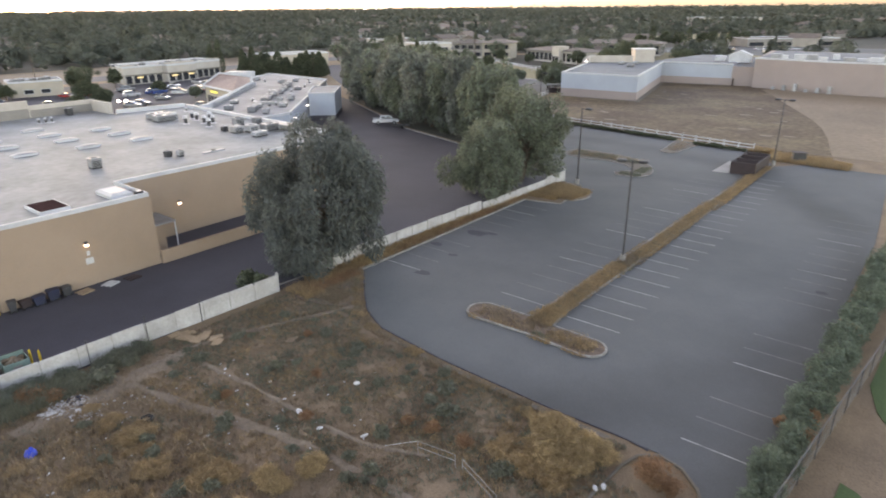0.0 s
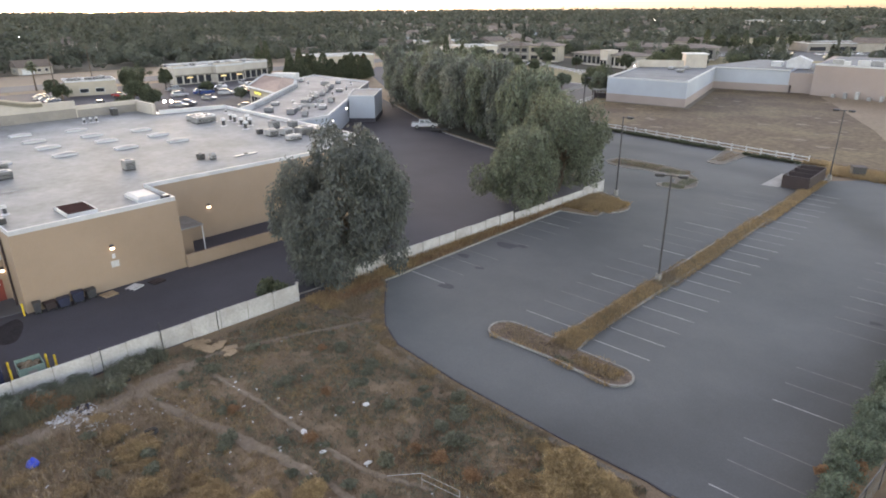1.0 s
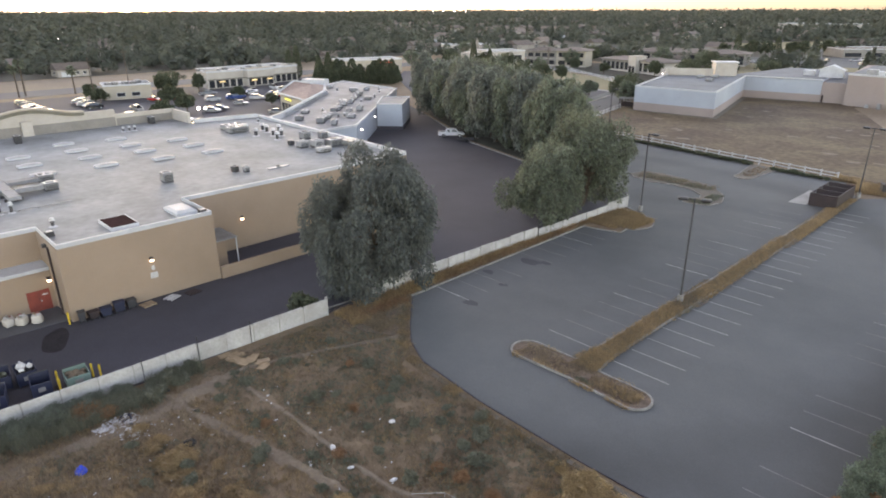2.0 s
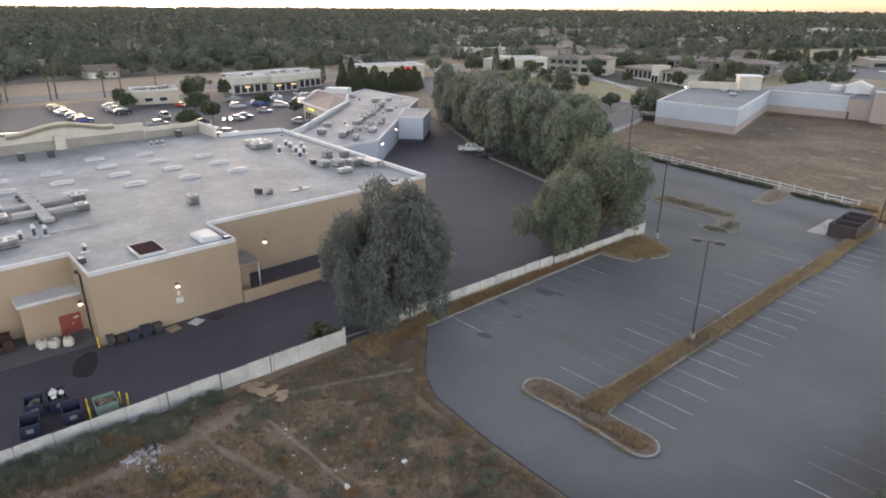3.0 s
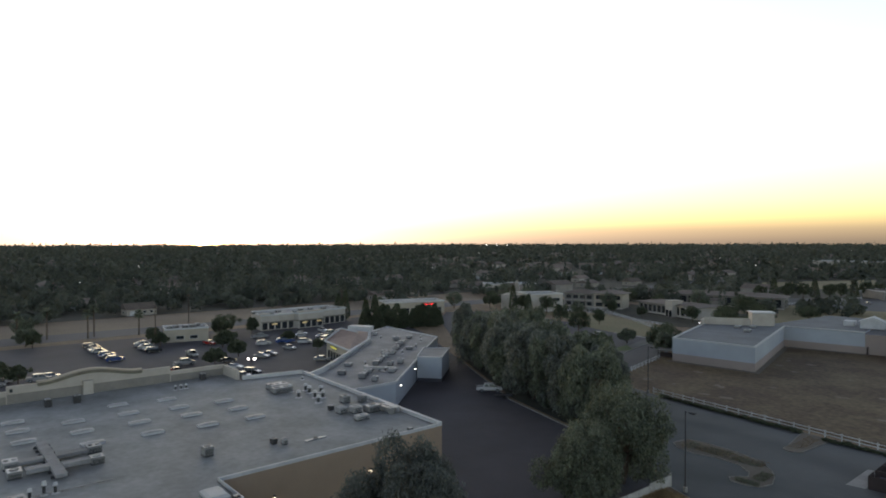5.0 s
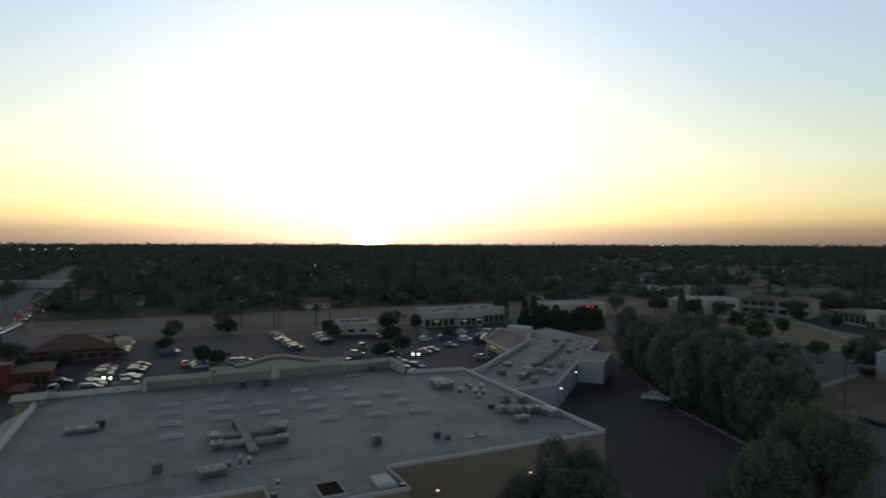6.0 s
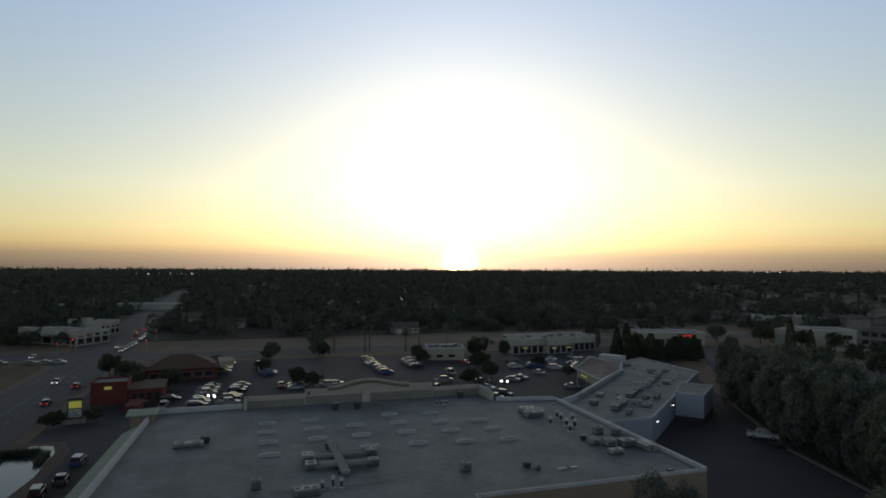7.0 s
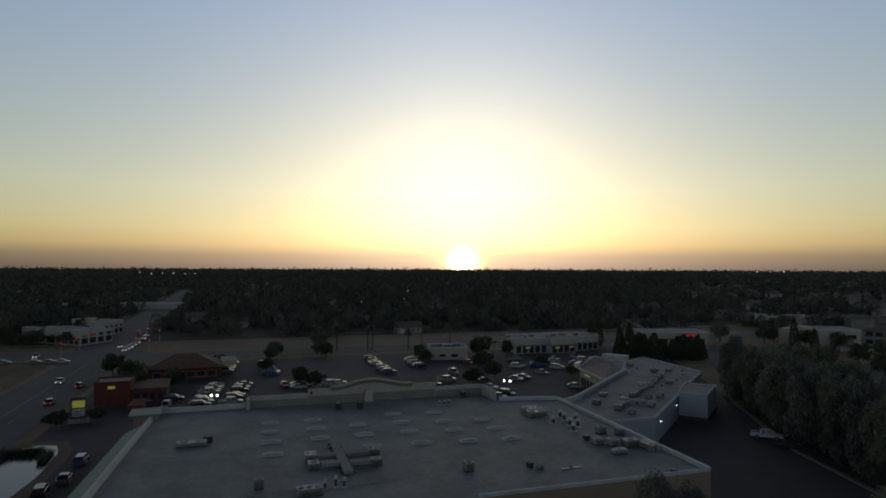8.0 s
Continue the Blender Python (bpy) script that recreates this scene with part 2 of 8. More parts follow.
worn_track(M_LOT, -51.4, 64.5, 48.7, 4.5, 0.78)
worn_track(M_LOT, -25.0, 62.0, 31.5, 3.5, 0.88)
M_LANE = material("dark asphalt", (0.057, 0.055, 0.065), (0.041, 0.04, 0.048), 0.85, 0.06, 8.0, 0.15, vary=0.15)
M_ROAD = material("street asphalt", (0.09, 0.09, 0.095), (0.07, 0.07, 0.075), 0.85, 0.05, 6.0, 0.1, vary=0.1)
M_LINE = material("faded white paint", (0.30, 0.30, 0.305), (0.14, 0.14, 0.143), 0.8, 0.7, 10.0, 0.05, vary=0.25)
M_FAINT = material("nearly worn-off white paint", (0.155, 0.155, 0.158), (0.095, 0.095, 0.097), 0.8, 0.9, 10.0, 0.05, vary=0.2)
M_KERB = material("concrete kerb", (0.27, 0.262, 0.245), (0.15, 0.143, 0.13), 0.9, 1.1, 10.0, 0.2, vary=0.3)
M_CONC = material("light concrete", (0.31, 0.31, 0.305), (0.24, 0.24, 0.235), 0.9, 0.4, 8.0, 0.2, vary=0.15)
M_WHITEWALL = material("weathered white concrete panel", (0.357, 0.357, 0.353), (0.264, 0.259, 0.251), 0.85, 0.6, 6.0, 0.15, vary=0.12, obj=0.06)
M_POST = material("grey concrete posts", (0.27, 0.265, 0.255), (0.2, 0.195, 0.185), 0.9, 0.8, 8.0, 0.2, vary=0.2)
M_STUCCO = material("tan stucco", (0.282, 0.213, 0.157), (0.248, 0.187, 0.137), 0.92, 0.15, 14.0, 0.12, vary=0.06)
M_PINK = material("pale pink stucco", (0.280, 0.233, 0.215), (0.245, 0.205, 0.190), 0.92, 0.1, 8.0, 0.1, vary=0.06)
M_WHITE = material("white stucco", (0.325, 0.355, 0.395), (0.28, 0.305, 0.34), 0.9, 0.1, 8.0, 0.1, vary=0.06)
M_CREAM = material("cream stucco", (0.36, 0.32, 0.26), (0.30, 0.27, 0.22), 0.9, 0.2, 8.0, 0.1, vary=0.06)
M_ROOF = material("white membrane roofing", (0.225, 0.237, 0.242), (0.152, 0.16, 0.164), 0.75, 0.13, 1.3, 0.05, vary=0.13, sharp=(0.36, 0.66))
M_ROOF2 = material("grey coated roofing", (0.24, 0.243, 0.25), (0.16, 0.161, 0.166), 0.75, 0.12, 3.0, 0.05, vary=0.12)
M_CAP = material("white coping", (0.45, 0.46, 0.47), (0.36, 0.37, 0.38), 0.6, 0.5, 9.0, 0.05, vary=0.08)
M_METAL = material("galvanised sheet", (0.34, 0.345, 0.35), (0.24, 0.245, 0.25), 0.5, 0.8, 12.0, 0.05, metal=0.5, vary=0.1, obj=0.2)
M_DARKMETAL = material("dark painted steel", (0.035, 0.035, 0.04), (0.05, 0.05, 0.05), 0.55, 1.0, 15.0, 0.05, vary=0.15)
M_SKYLIGHT = material("milky acrylic dome", (0.30, 0.305, 0.31), (0.24, 0.245, 0.25), 0.5, 0.8, 5.0, 0.0, vary=0.05, spec=0.5)
M_RED = material("red painted steel", (0.22, 0.05, 0.036), (0.17, 0.042, 0.032), 0.6, 1.5, 20.0, 0.05, vary=0.1)
M_REDWALL = material("red stucco", (0.13, 0.032, 0.024), (0.10, 0.026, 0.02), 0.85, 0.5, 8.0, 0.1, vary=0.1)
M_BLUEBIN = material("dark blue painted steel", (0.017, 0.022, 0.05), (0.025, 0.027, 0.042), 0.6, 1.5, 15.0, 0.1, vary=0.2)
M_GREENBIN = material("pale green painted steel", (0.16, 0.225, 0.185), (0.12, 0.17, 0.14), 0.6, 1.5, 15.0, 0.1, vary=0.2)
M_BROWNSTEEL = material("dark brown painted panels", (0.042, 0.03, 0.031), (0.032, 0.024, 0.024), 0.7, 0.8, 12.0, 0.1, vary=0.15)
M_YELLOW = material("yellow painted steel", (0.55, 0.38, 0.03), (0.45, 0.30, 0.03), 0.6, 2.0, 15.0, 0.05, vary=0.15)
M_GLASS = material("dark window glass", (0.02, 0.022, 0.026), (0.03, 0.032, 0.036), 0.08, 0.3, 4.0, 0.0, vary=0.1, spec=0.8)
M_TYRE = material("black rubber", (0.02, 0.02, 0.02), (0.03, 0.03, 0.03), 0.9, 2.0, 20.0, 0.05)
M_HATCH = material("sun-dulled maroon hatch cover", (0.055, 0.032, 0.03), (0.04, 0.025, 0.024), 1.0, 0.8, 8.0, 0.05, vary=0.2, spec=0.0)
M_STAIN = material("oil-soaked asphalt", (0.03, 0.027, 0.029), (0.04, 0.037, 0.039), 1.0, 0.6, 6.0, 0.1, vary=0.2, spec=0.05)
M_GOLDSTRAW = material("golden dry brush", (0.36, 0.268, 0.152), (0.265, 0.198, 0.114), 0.9, 0.3, 3.0, 0.0, vary=0.2, island=0.35, thin=0.4)
M_WALLWEED = material("blue-grey wall weeds", (0.128, 0.145, 0.118), (0.09, 0.105, 0.085), 0.85, 0.4, 3.0, 0.0, vary=0.15, island=0.3, thin=0.4)
M_HALLROOF = material("blue-grey roofing felt", (0.15, 0.165, 0.182), (0.11, 0.12, 0.132), 0.85, 0.15, 2.0, 0.05, vary=0.15)
M_PINKTILE = material("faded pink roof tiles", (0.30, 0.225, 0.195), (0.24, 0.178, 0.155), 0.85, 0.6, 4.0, 0.3, vary=0.2)
M_BROWNTILE = material("dark brown roof tiles", (0.15, 0.088, 0.065), (0.105, 0.064, 0.05), 0.85, 0.6, 4.0, 0.3, vary=0.25)
M_SHINGLE = material("brown shingles", (0.17, 0.14, 0.12), (0.12, 0.10, 0.09), 0.9, 0.4, 4.0, 0.2, vary=0.2, obj=0.3)
M_HOUSE = material("pale house paint", (0.29, 0.265, 0.235), (0.22, 0.20, 0.175), 0.9, 0.3, 6.0, 0.05, vary=0.08, obj=0.25)
M_BARK = material("grey-brown bark", (0.11, 0.085, 0.065), (0.075, 0.06, 0.05), 0.95, 2.0, 14.0, 0.6, vary=0.3)
M_LEAF_GREY = material("grey-green leaves", (0.16, 0.175, 0.15), (0.10, 0.112, 0.097), 0.75, 0.5, 3.0, 0.0, vary=0.15, island=0.4, thin=0.4)
M_LEAF_PEPPER = material("dusky grey-green leaves", (0.122, 0.135, 0.126), (0.075, 0.086, 0.08), 0.8, 0.45, 3.0, 0.0, vary=0.15, island=0.3, thin=0.35)
M_LEAF = material("green leaves", (0.145, 0.165, 0.12), (0.10, 0.116, 0.086), 0.75, 0.4, 3.0, 0.0, vary=0.15, island=0.4, thin=0.4)
M_LEAF_DARK = material("dark green leaves", (0.088, 0.102, 0.066), (0.062, 0.075, 0.048), 0.8, 0.3, 3.0, 0.0, vary=0.15, island=0.4, thin=0.4)
M_LEAF_FAR = material("suburban foliage", (0.118, 0.13, 0.105), (0.055, 0.064, 0.052), 0.9, 0.05, 0.4, 0.0, vary=0.16, island=0.06, thin=0.35, sharp=(0.36, 0.64))
M_HEDGE = material("oleander leaves", (0.135, 0.165, 0.125), (0.095, 0.12, 0.09), 0.85, 0.5, 3.0, 0.0, vary=0.15, island=0.4, thin=0.4)
M_STRAW = material("straw-coloured dry grass", (0.325, 0.238, 0.138), (0.24, 0.175, 0.104), 0.9, 0.3, 3.0, 0.0, vary=0.2, island=0.35, thin=0.4)
M_BROWNGRASS = material("brown dead weeds", (0.255, 0.20, 0.142), (0.175, 0.138, 0.10), 0.9, 0.3, 3.0, 0.0, vary=0.2, island=0.35, thin=0.4)
M_RUSTWEED = material("rust-brown dead weeds", (0.25, 0.15, 0.09), (0.19, 0.118, 0.072), 0.9, 0.3, 3.0, 0.0, vary=0.2, island=0.3, thin=0.4)
M_WEED = material("grey-green weeds", (0.165, 0.17, 0.13), (0.118, 0.126, 0.098), 0.85, 0.4, 3.0, 0.0, vary=0.15, island=0.3, thin=0.4)
M_LAWN = material("mown green lawn", (0.045, 0.075, 0.028), (0.055, 0.09, 0.032), 0.9, 0.3, 6.0, 0.3, vary=0.2)
M_WATER = material("still pond water", (0.02, 0.025, 0.03), (0.02, 0.025, 0.03), 0.04, 0.5, 1.2, 0.02, vary=0.05, spec=0.22)
M_PAPER = material("white litter", (0.48, 0.48, 0.48), (0.34, 0.34, 0.34), 0.8, 2.0, 9.0, 0.0, vary=0.1)
M_BLUEBAG = material("blue plastic", (0.02, 0.05, 0.42), (0.02, 0.045, 0.32), 0.4, 2.0, 9.0, 0.1, vary=0.15)
M_CARD = material("brown cardboard", (0.29, 0.215, 0.14), (0.23, 0.17, 0.11), 0.9, 1.5, 9.0, 0.0, vary=0.1)
M_FLASH = material("grey-brown roof flashing", (0.22, 0.205, 0.185), (0.17, 0.16, 0.147), 0.8, 0.3, 6.0, 0.1, vary=0.1)
# casing tone darkened to carry the shade on the units' sides
M_UNIT = material("grey equipment casing", (0.25, 0.255, 0.26), (0.17, 0.172, 0.178), 0.6, 0.8, 10.0, 0.05, vary=0.12, obj=0.35)
M_CARGLASS = material("tinted car glass", (0.012, 0.013, 0.015), (0.016, 0.017, 0.02), 0.12, 0.5, 4.0, 0.0, vary=0.05, spec=0.5)
G_LAMP = glow("warm lamp glass", (1.0, 0.86, 0.6), 1.1)
G_WHITE = glow("white lamp glass", (1.0, 0.97, 0.9), 3)
G_SHOP = glow("lit shop window", (1.0, 0.75, 0.35), 0.12)
G_YELLOW = glow("lit yellow sign", (0.8, 0.72, 0.12), 0.12)
G_RED = glow("red lit sign", (1.0, 0.03, 0.03), 0.8)

# ---- ground ----
def lot_height(x, y):
    """Gentle mounds of the vacant lot, fading to level at its borders."""
    m = min(1, max(0, (x + 42.5) / 5)) * min(1, max(0, (-4 - x) / 5)) * min(1, max(0, (30.5 - y) / 4)) * min(1, max(0, (y + 30) / 6))
    return m * (0.45 * noise.noise((x * 0.09, y * 0.09, 1.0)) + 0.14 * noise.noise((x * 0.4, y * 0.4, 5.0)) + 0.12)


def ground_sheet():
    xs = np.unique(np.r_[np.linspace(-9000, -400, 12), np.linspace(-400, -60, 18), np.linspace(-50, 6, 72), np.linspace(20, 400, 8), np.linspace(600, 9000, 8)])
    ys = np.unique(np.r_[np.linspace(-9000, -200, 10), np.linspace(-150, -40, 6), np.linspace(-32, 40, 92), np.linspace(60, 400, 12), np.linspace(600, 9000, 12)])
    v = np.array([(x, y, lot_height(x, y) - 0.02) for y in ys for x in xs])
    nx = len(xs)
    f = np.array([(j * nx + i, j * nx + i + 1, (j + 1) * nx + i + 1, (j + 1) * nx + i) for j in range(len(ys) - 1) for i in range(nx - 1)])
    return v, f


single("ground", ground_sheet(), M_DIRT, "bare brown dirt and dry earth of the vacant lot and land around", "ground", "structure", smooth=True)

LOT = [(-41.6, 40.4), (-39.4, 38.4), (-36.8, 36.0), (-34.9, 34.4), (-31.8, 32.9), (-24.8, 32.1), (-15.6, 31.8), (-10.3, 31.9), (-8.2, 31.8), (-6.8, 31.4), (-5.6, 30.3),
       (-4.6, 28.6), (-3.2, 25.5), (-2.7, 80.0), (-4.5, 115), (-16, 114.6), (-19.8, 110.5), (-24.5, 121.6), (-36, 122.2), (-72.5, 128.2), (-86.5, 132.2), (-93.5, 166), (-108, 212), (-120, 211),
       (-102.5, 142), (-84, 119.5), (-46.5, 86.5), (-43.2, 82.6), (-41.6, 71)]
single("car_park_pavement", prism(LOT, -0.3, 0.03), M_LOT, "grey worn asphalt of an empty car park", "car park", "structure")
LANE = [(-45.5, -60), (-44.3, 36), (-42.9, 82.6), (-46.8, 85.8), (-70.0, 94.5), (-89.5, 100.4), (-133, 124.2), (-176, 147), (-236, 170), (-236, -36), (-126, -36), (-74, -36)]
single("service_yard_pavement", prism(LANE, -0.3, 0.02), M_LANE, "dark asphalt of the service lane and plaza", "pavement", "structure")
# pale wisps of cut grass on the field
wisps = bmesh.new()
rwisp = random.Random(21)
for k in range(46):
    x, y = rwisp.uniform(-84, 20), rwisp.uniform(134, 205)
    L, w = rwisp.uniform(0.4, 1.5), rwisp.uniform(0.4, 1.1)
    prism([(x + L * math.cos(a) * (1 + 0.3 * math.sin(3 * a + x)), y + w * math.sin(a) * (1 + 0.3 * math.cos(2 * a + y))) for a in [2 * math.pi * i / 11 for i in range(11)]], -0.02, 0.028, bm=wisps)
single("cut_grass_wisps", wisps, M_PATH, "pale wisps of dry cut grass on the field", "dry grass", "stuff")
single("hall_walk", prism([(-90.5, 165.6), (-65.6, 167.2), (-76.6, 215.0), (-56.6, 218.4), (-56.9, 220.2), (-79, 217.4), (-67.6, 169.4), (-90.2, 167.6)], -0.3, 0.04), M_GREYDIRT, "dusty walkway along the hall walls", "walkway", "structure")
single("field", prism([(-24.6, 122.4), (-72.3, 129.0), (-86.4, 133.0), (-94, 169), (-82, 225), (60, 245), (60, 141), (-8, 124)], -0.3, 0.012), M_FIELD, "mown dry brown field beyond the white fence", "field", "structure")
single("bare_field_edge", prism([(-13.5, 124), (-14.5, 128.8), (-16.8, 140.8), (-19.6, 152), (-23.3, 162.9), (-27.8, 173), (-31.7, 182.0), (-38.1, 197.0), (-46.2, 214.8), (-40, 220), (60, 224), (60, 124)], -0.3, 0.02), M_VERGE, "bare tan dirt beside the dry field", "dirt", "structure")
single("gap_mulch", prism([(-43.6, 33.4), (-42.0, 32.2), (-38.8, 32.6), (-36.6, 33.9), (-37.2, 35.0), (-39.9, 37.6), (-42.0, 40.2), (-43.9, 40.2)], -0.3, 0.05), M_MULCH, "reddish-brown mulch in the wall gap", "mulch", "structure")
# dark ground colour stands for the trees' shade along the lane
single("tree_strip", prism([(-62, 93.0), (-89.5, 101.6), (-133, 125.4), (-137, 133), (-88, 108.5), (-64, 100.2)], -0.3, 0.035), M_SUBURB, "strip under the roadside trees, their shade put into its dark colour", "planting strip", "structure")
single("tree_strip_kerb", band([(-46.8, 85.8), (-70.0, 94.3), (-89.5, 100.4), (-133, 124.2)], 0.3, -0.2, 0.15), M_KERB, "pale concrete kerb along the lane", "kerb", "structure")
single("sports_lawn", prism([(0.35, 47.5), (1.1, 44.2), (2.9, 40.7), (60, 38), (60, 90), (2, 90), (0.8, 56)], -0.3, 0.014), M_LAWN, "green mown lawn behind the chain-link fence", "lawn", "structure")
STREET = [(-60, -40.0), (-60, -58), (-238, -57), (-252, -64), (-262, -95), (-280, -95), (-275, -62), (-950, -82), (-950, -62), (-275, -40), (-264, -30), (-258, 700), (-242, 700), (-245, -33), (-236, -38)]
single("street", prism(STREET, -0.3, 0.035), M_ROAD, "asphalt main street with a signalled crossing", "street", "structure")
single("far_dirt_verge", prism([(-262.5, -28), (-300, -26), (-304, 260), (-260.5, 260)], -0.3, 0.016), M_VERGE, "bare tan verge along the cross street", "verge", "structure")

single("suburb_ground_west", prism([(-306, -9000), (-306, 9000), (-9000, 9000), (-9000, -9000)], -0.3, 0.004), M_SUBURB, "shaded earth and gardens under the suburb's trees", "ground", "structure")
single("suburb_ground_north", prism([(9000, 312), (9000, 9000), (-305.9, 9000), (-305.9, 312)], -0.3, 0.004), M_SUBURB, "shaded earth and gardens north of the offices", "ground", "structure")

single("near_lawn", prism([(0.3, 35.6), (1.2, 35.2), (2.4, 33.5), (4, 30), (4, 20), (-0.6, 20)], -0.3, 0.014), M_LAWN, "green mown lawn beside the chain-link fence", "lawn", "structure")
single("concrete_apron", band([(-31.6, 32.3), (-24.8, 31.55), (-15.6, 31.25), (-11.2, 31.3)], 0.4, -0.2, 0.035), M_GREYDIRT, "dusty pale strip along the car park edge", "verge", "structure")
single("gap_kerb", band([(-45.3, 31.0), (-44.9, 37.6)], 0.16, -0.2, 0.1), M_KERB, "pale kerb between lane and gap", "kerb", "structure")
# street markings
lane_marks = bmesh.new()
for y in (-44.6, -53.0):
    for k in range(34):
        box(-66 - k * 7.3, -69 - k * 7.3, y - 0.08 - k * 0.06, y + 0.08 - k * 0.06, 0.035, 0.041, bm=lane_marks)
box(-238, -62, -48.9, -48.7, 0.035, 0.041, bm=lane_marks)
single("lane_markings", lane_marks, M_LINE, "worn white lane dashes on the street", "road marking", "structure")

# ---- car park: kerbs, islands, stall lines ----
single("kerb_south", band([(-41.6, 40.6), (-39.4, 38.4), (-36.8, 36.0), (-34.9, 34.4), (-31.8, 32.9), (-24.8, 32.1), (-15.6, 31.8), (-10.4, 31.9), (-8.9, 31.7)], 0.11, -0.2, 0.05), M_LANE, "low dark asphalt lip along the car park", "kerb", "structure")
W_STRIP = [(-41.6, 40.4), (-41.6, 70.7), (-39.8, 71.0), (-36.8, 71.8)] + arc(-38.6, 76.6, 3.4, -62, 70, 8) + [(-38.6, 80.8), (-43.0, 82.6)]
single("kerb_west", band(W_STRIP, 0.18, -0.2, 0.14), M_KERB, "weathered concrete kerb along the planting strip", "kerb", "structure")
single("planting_strip", prism([(-44.1, 40.4)] + W_STRIP, -0.2, 0.07), M_DIRT, "dry planting strip between wall and kerb", "planting strip", "structure")
ISLAND = arc(-26.8, 40.4, 1.45, 100, 262, 8) + [(-22.0, 39.2), (-17.3, 38.9)] + arc(-17.0, 40.2, 1.35, -95, 80, 8) + [(-20.8, 41.6), (-21.25, 44.4), (-20.75, 61.0), (-20.1, 95.4), (-19.8, 110.4), (-21.4, 110.2), (-21.4, 98.8), (-22.3, 64.9), (-22.9, 45.9), (-23.1, 41.9)]
single("median_island_kerb", band(ISLAND, 0.17, -0.2, 0.16, closed=True), M_KERB, "pale concrete kerb round the T-shaped island", "kerb", "structure")
single("median_island_soil", prism(ISLAND, -0.2, 0.08), M_MULCH, "dry soil inside the T-shaped island", "planting island", "structure")
CRESCENT = [(-51.6, 100.2), (-51.0, 103.6), (-48.0, 104.2), (-45.1, 103.8), (-42.4, 103.4), (-39.6, 102.4), (-37.2, 100.9), (-35.2, 98.8), (-33.9, 96.3), (-33.2, 93.8), (-33.8, 91.6), (-35.4, 90.7), (-37.6, 90.7), (-38.4, 91.9), (-37.6, 93.2), (-36.6, 94.0), (-37.2, 95.8), (-39.6, 97.8), (-43.3, 98.4), (-46.6, 97.6), (-50.0, 98.4)]
single("crescent_island_kerb", band(CRESCENT, 0.1, -0.2, 0.15, closed=True), M_KERB, "concrete kerb of a curved traffic island", "kerb", "structure")
single("crescent_island_soil", prism(CRESCENT, -0.2, 0.09), M_GREYDIRT, "dry grass-strewn soil of a curved traffic island", "planting island", "structure")
NUB = [(-39.6, 122.4), (-38.4, 113)] + arc(-37.0, 111.6, 1.5, 180, 345, 6) + [(-34.6, 121.6)]
single("end_island_kerb", band(NUB, 0.1, -0.2, 0.15), M_KERB, "concrete kerb of a small end island", "kerb", "structure")
single("end_island_soil", prism(NUB, -0.2, 0.09), M_GREYDIRT, "dry soil of a small end island", "planting island", "structure")
single("entry_planter_kerb", band([(-9.9, 25.6), (-9.75, 27.4), (-9.6, 29.4), (-9.2, 30.8), (-8.2, 31.6), (-6.8, 31.25), (-5.6, 30.15), (-4.6, 28.5)], 0.15, -0.2, 0.14), M_GREYDIRT, "curved concrete kerb at the car park corner", "kerb", "structure")


def stall_lines(name, x0, x1, y0, n, step, skip=(), coat=None):
    for k in range(n):
        if k in skip:
            continue
        y = y0 + k * step
        w = 0.055
        b = prism([(x0, y - w), (x1, y - w), (x1, y + w), (x0, y + w)], 0.03, 0.036)
        single(name, b, M_LINE if k % 4 == 0 else coat or M_LINE, "thin faded white parking stall line on asphalt", "road marking", "structure", "stall lines")


stall_lines("stall_line", -20.8, -16.1, 43.9, 22, 2.72)
stall_lines("stall_line", -27.8, -23.0, 44.5, 20, 2.72, (7, 13), M_FAINT)
stall_lines("stall_line", -41.4, -36.9, 43.8, 10, 2.72, (4,), M_FAINT)
stall_lines("stall_line", -7.8, -3.6, 34.0, 20, 2.72, (3, 7, 8), M_FAINT)

# trodden paths over the vacant lot
def trail(pts, width, seed):
    rng = random.Random(seed)
    b = bmesh.new()
    rows = []
    fine = []
    for i in range(len(pts) - 1):
        for k in range(8):
            u = k / 8
            fine.append((pts[i][0] * (1 - u) + pts[i + 1][0] * u, pts[i][1] * (1 - u) + pts[i + 1][1] * u))
    fine.append(pts[-1])
    for i, (x, y) in enumerate(fine):
        a, c = fine[max(0, i - 1)], fine[min(len(fine) - 1, i + 1)]
        d = Vector((c[0] - a[0], c[1] - a[1])).normalized()
        n = Vector((-d.y, d.x))
        row = []
        for s in (-1, -0.5, 0, 0.5, 1):
            w = width * s * (rng.uniform(0.35, 1.5) if abs(s) == 1 else rng.uniform(0.7, 1.1)) / 2
            p = Vector((x, y)) + n * w
            lift = 0.085 - 0.13 * (abs(s) == 1)
            row.append(b.verts.new((p.x, p.y, lot_height(p.x, p.y) + lift - 0.02)))
        rows.append(row)
    for r0, r1 in zip(rows, rows[1:]):
        for k in range(4):
            b.faces.new((r0[k], r0[k + 1], r1[k + 1], r1[k]))
    bmesh.ops.recalc_face_normals(b, faces=b.faces)
    return b


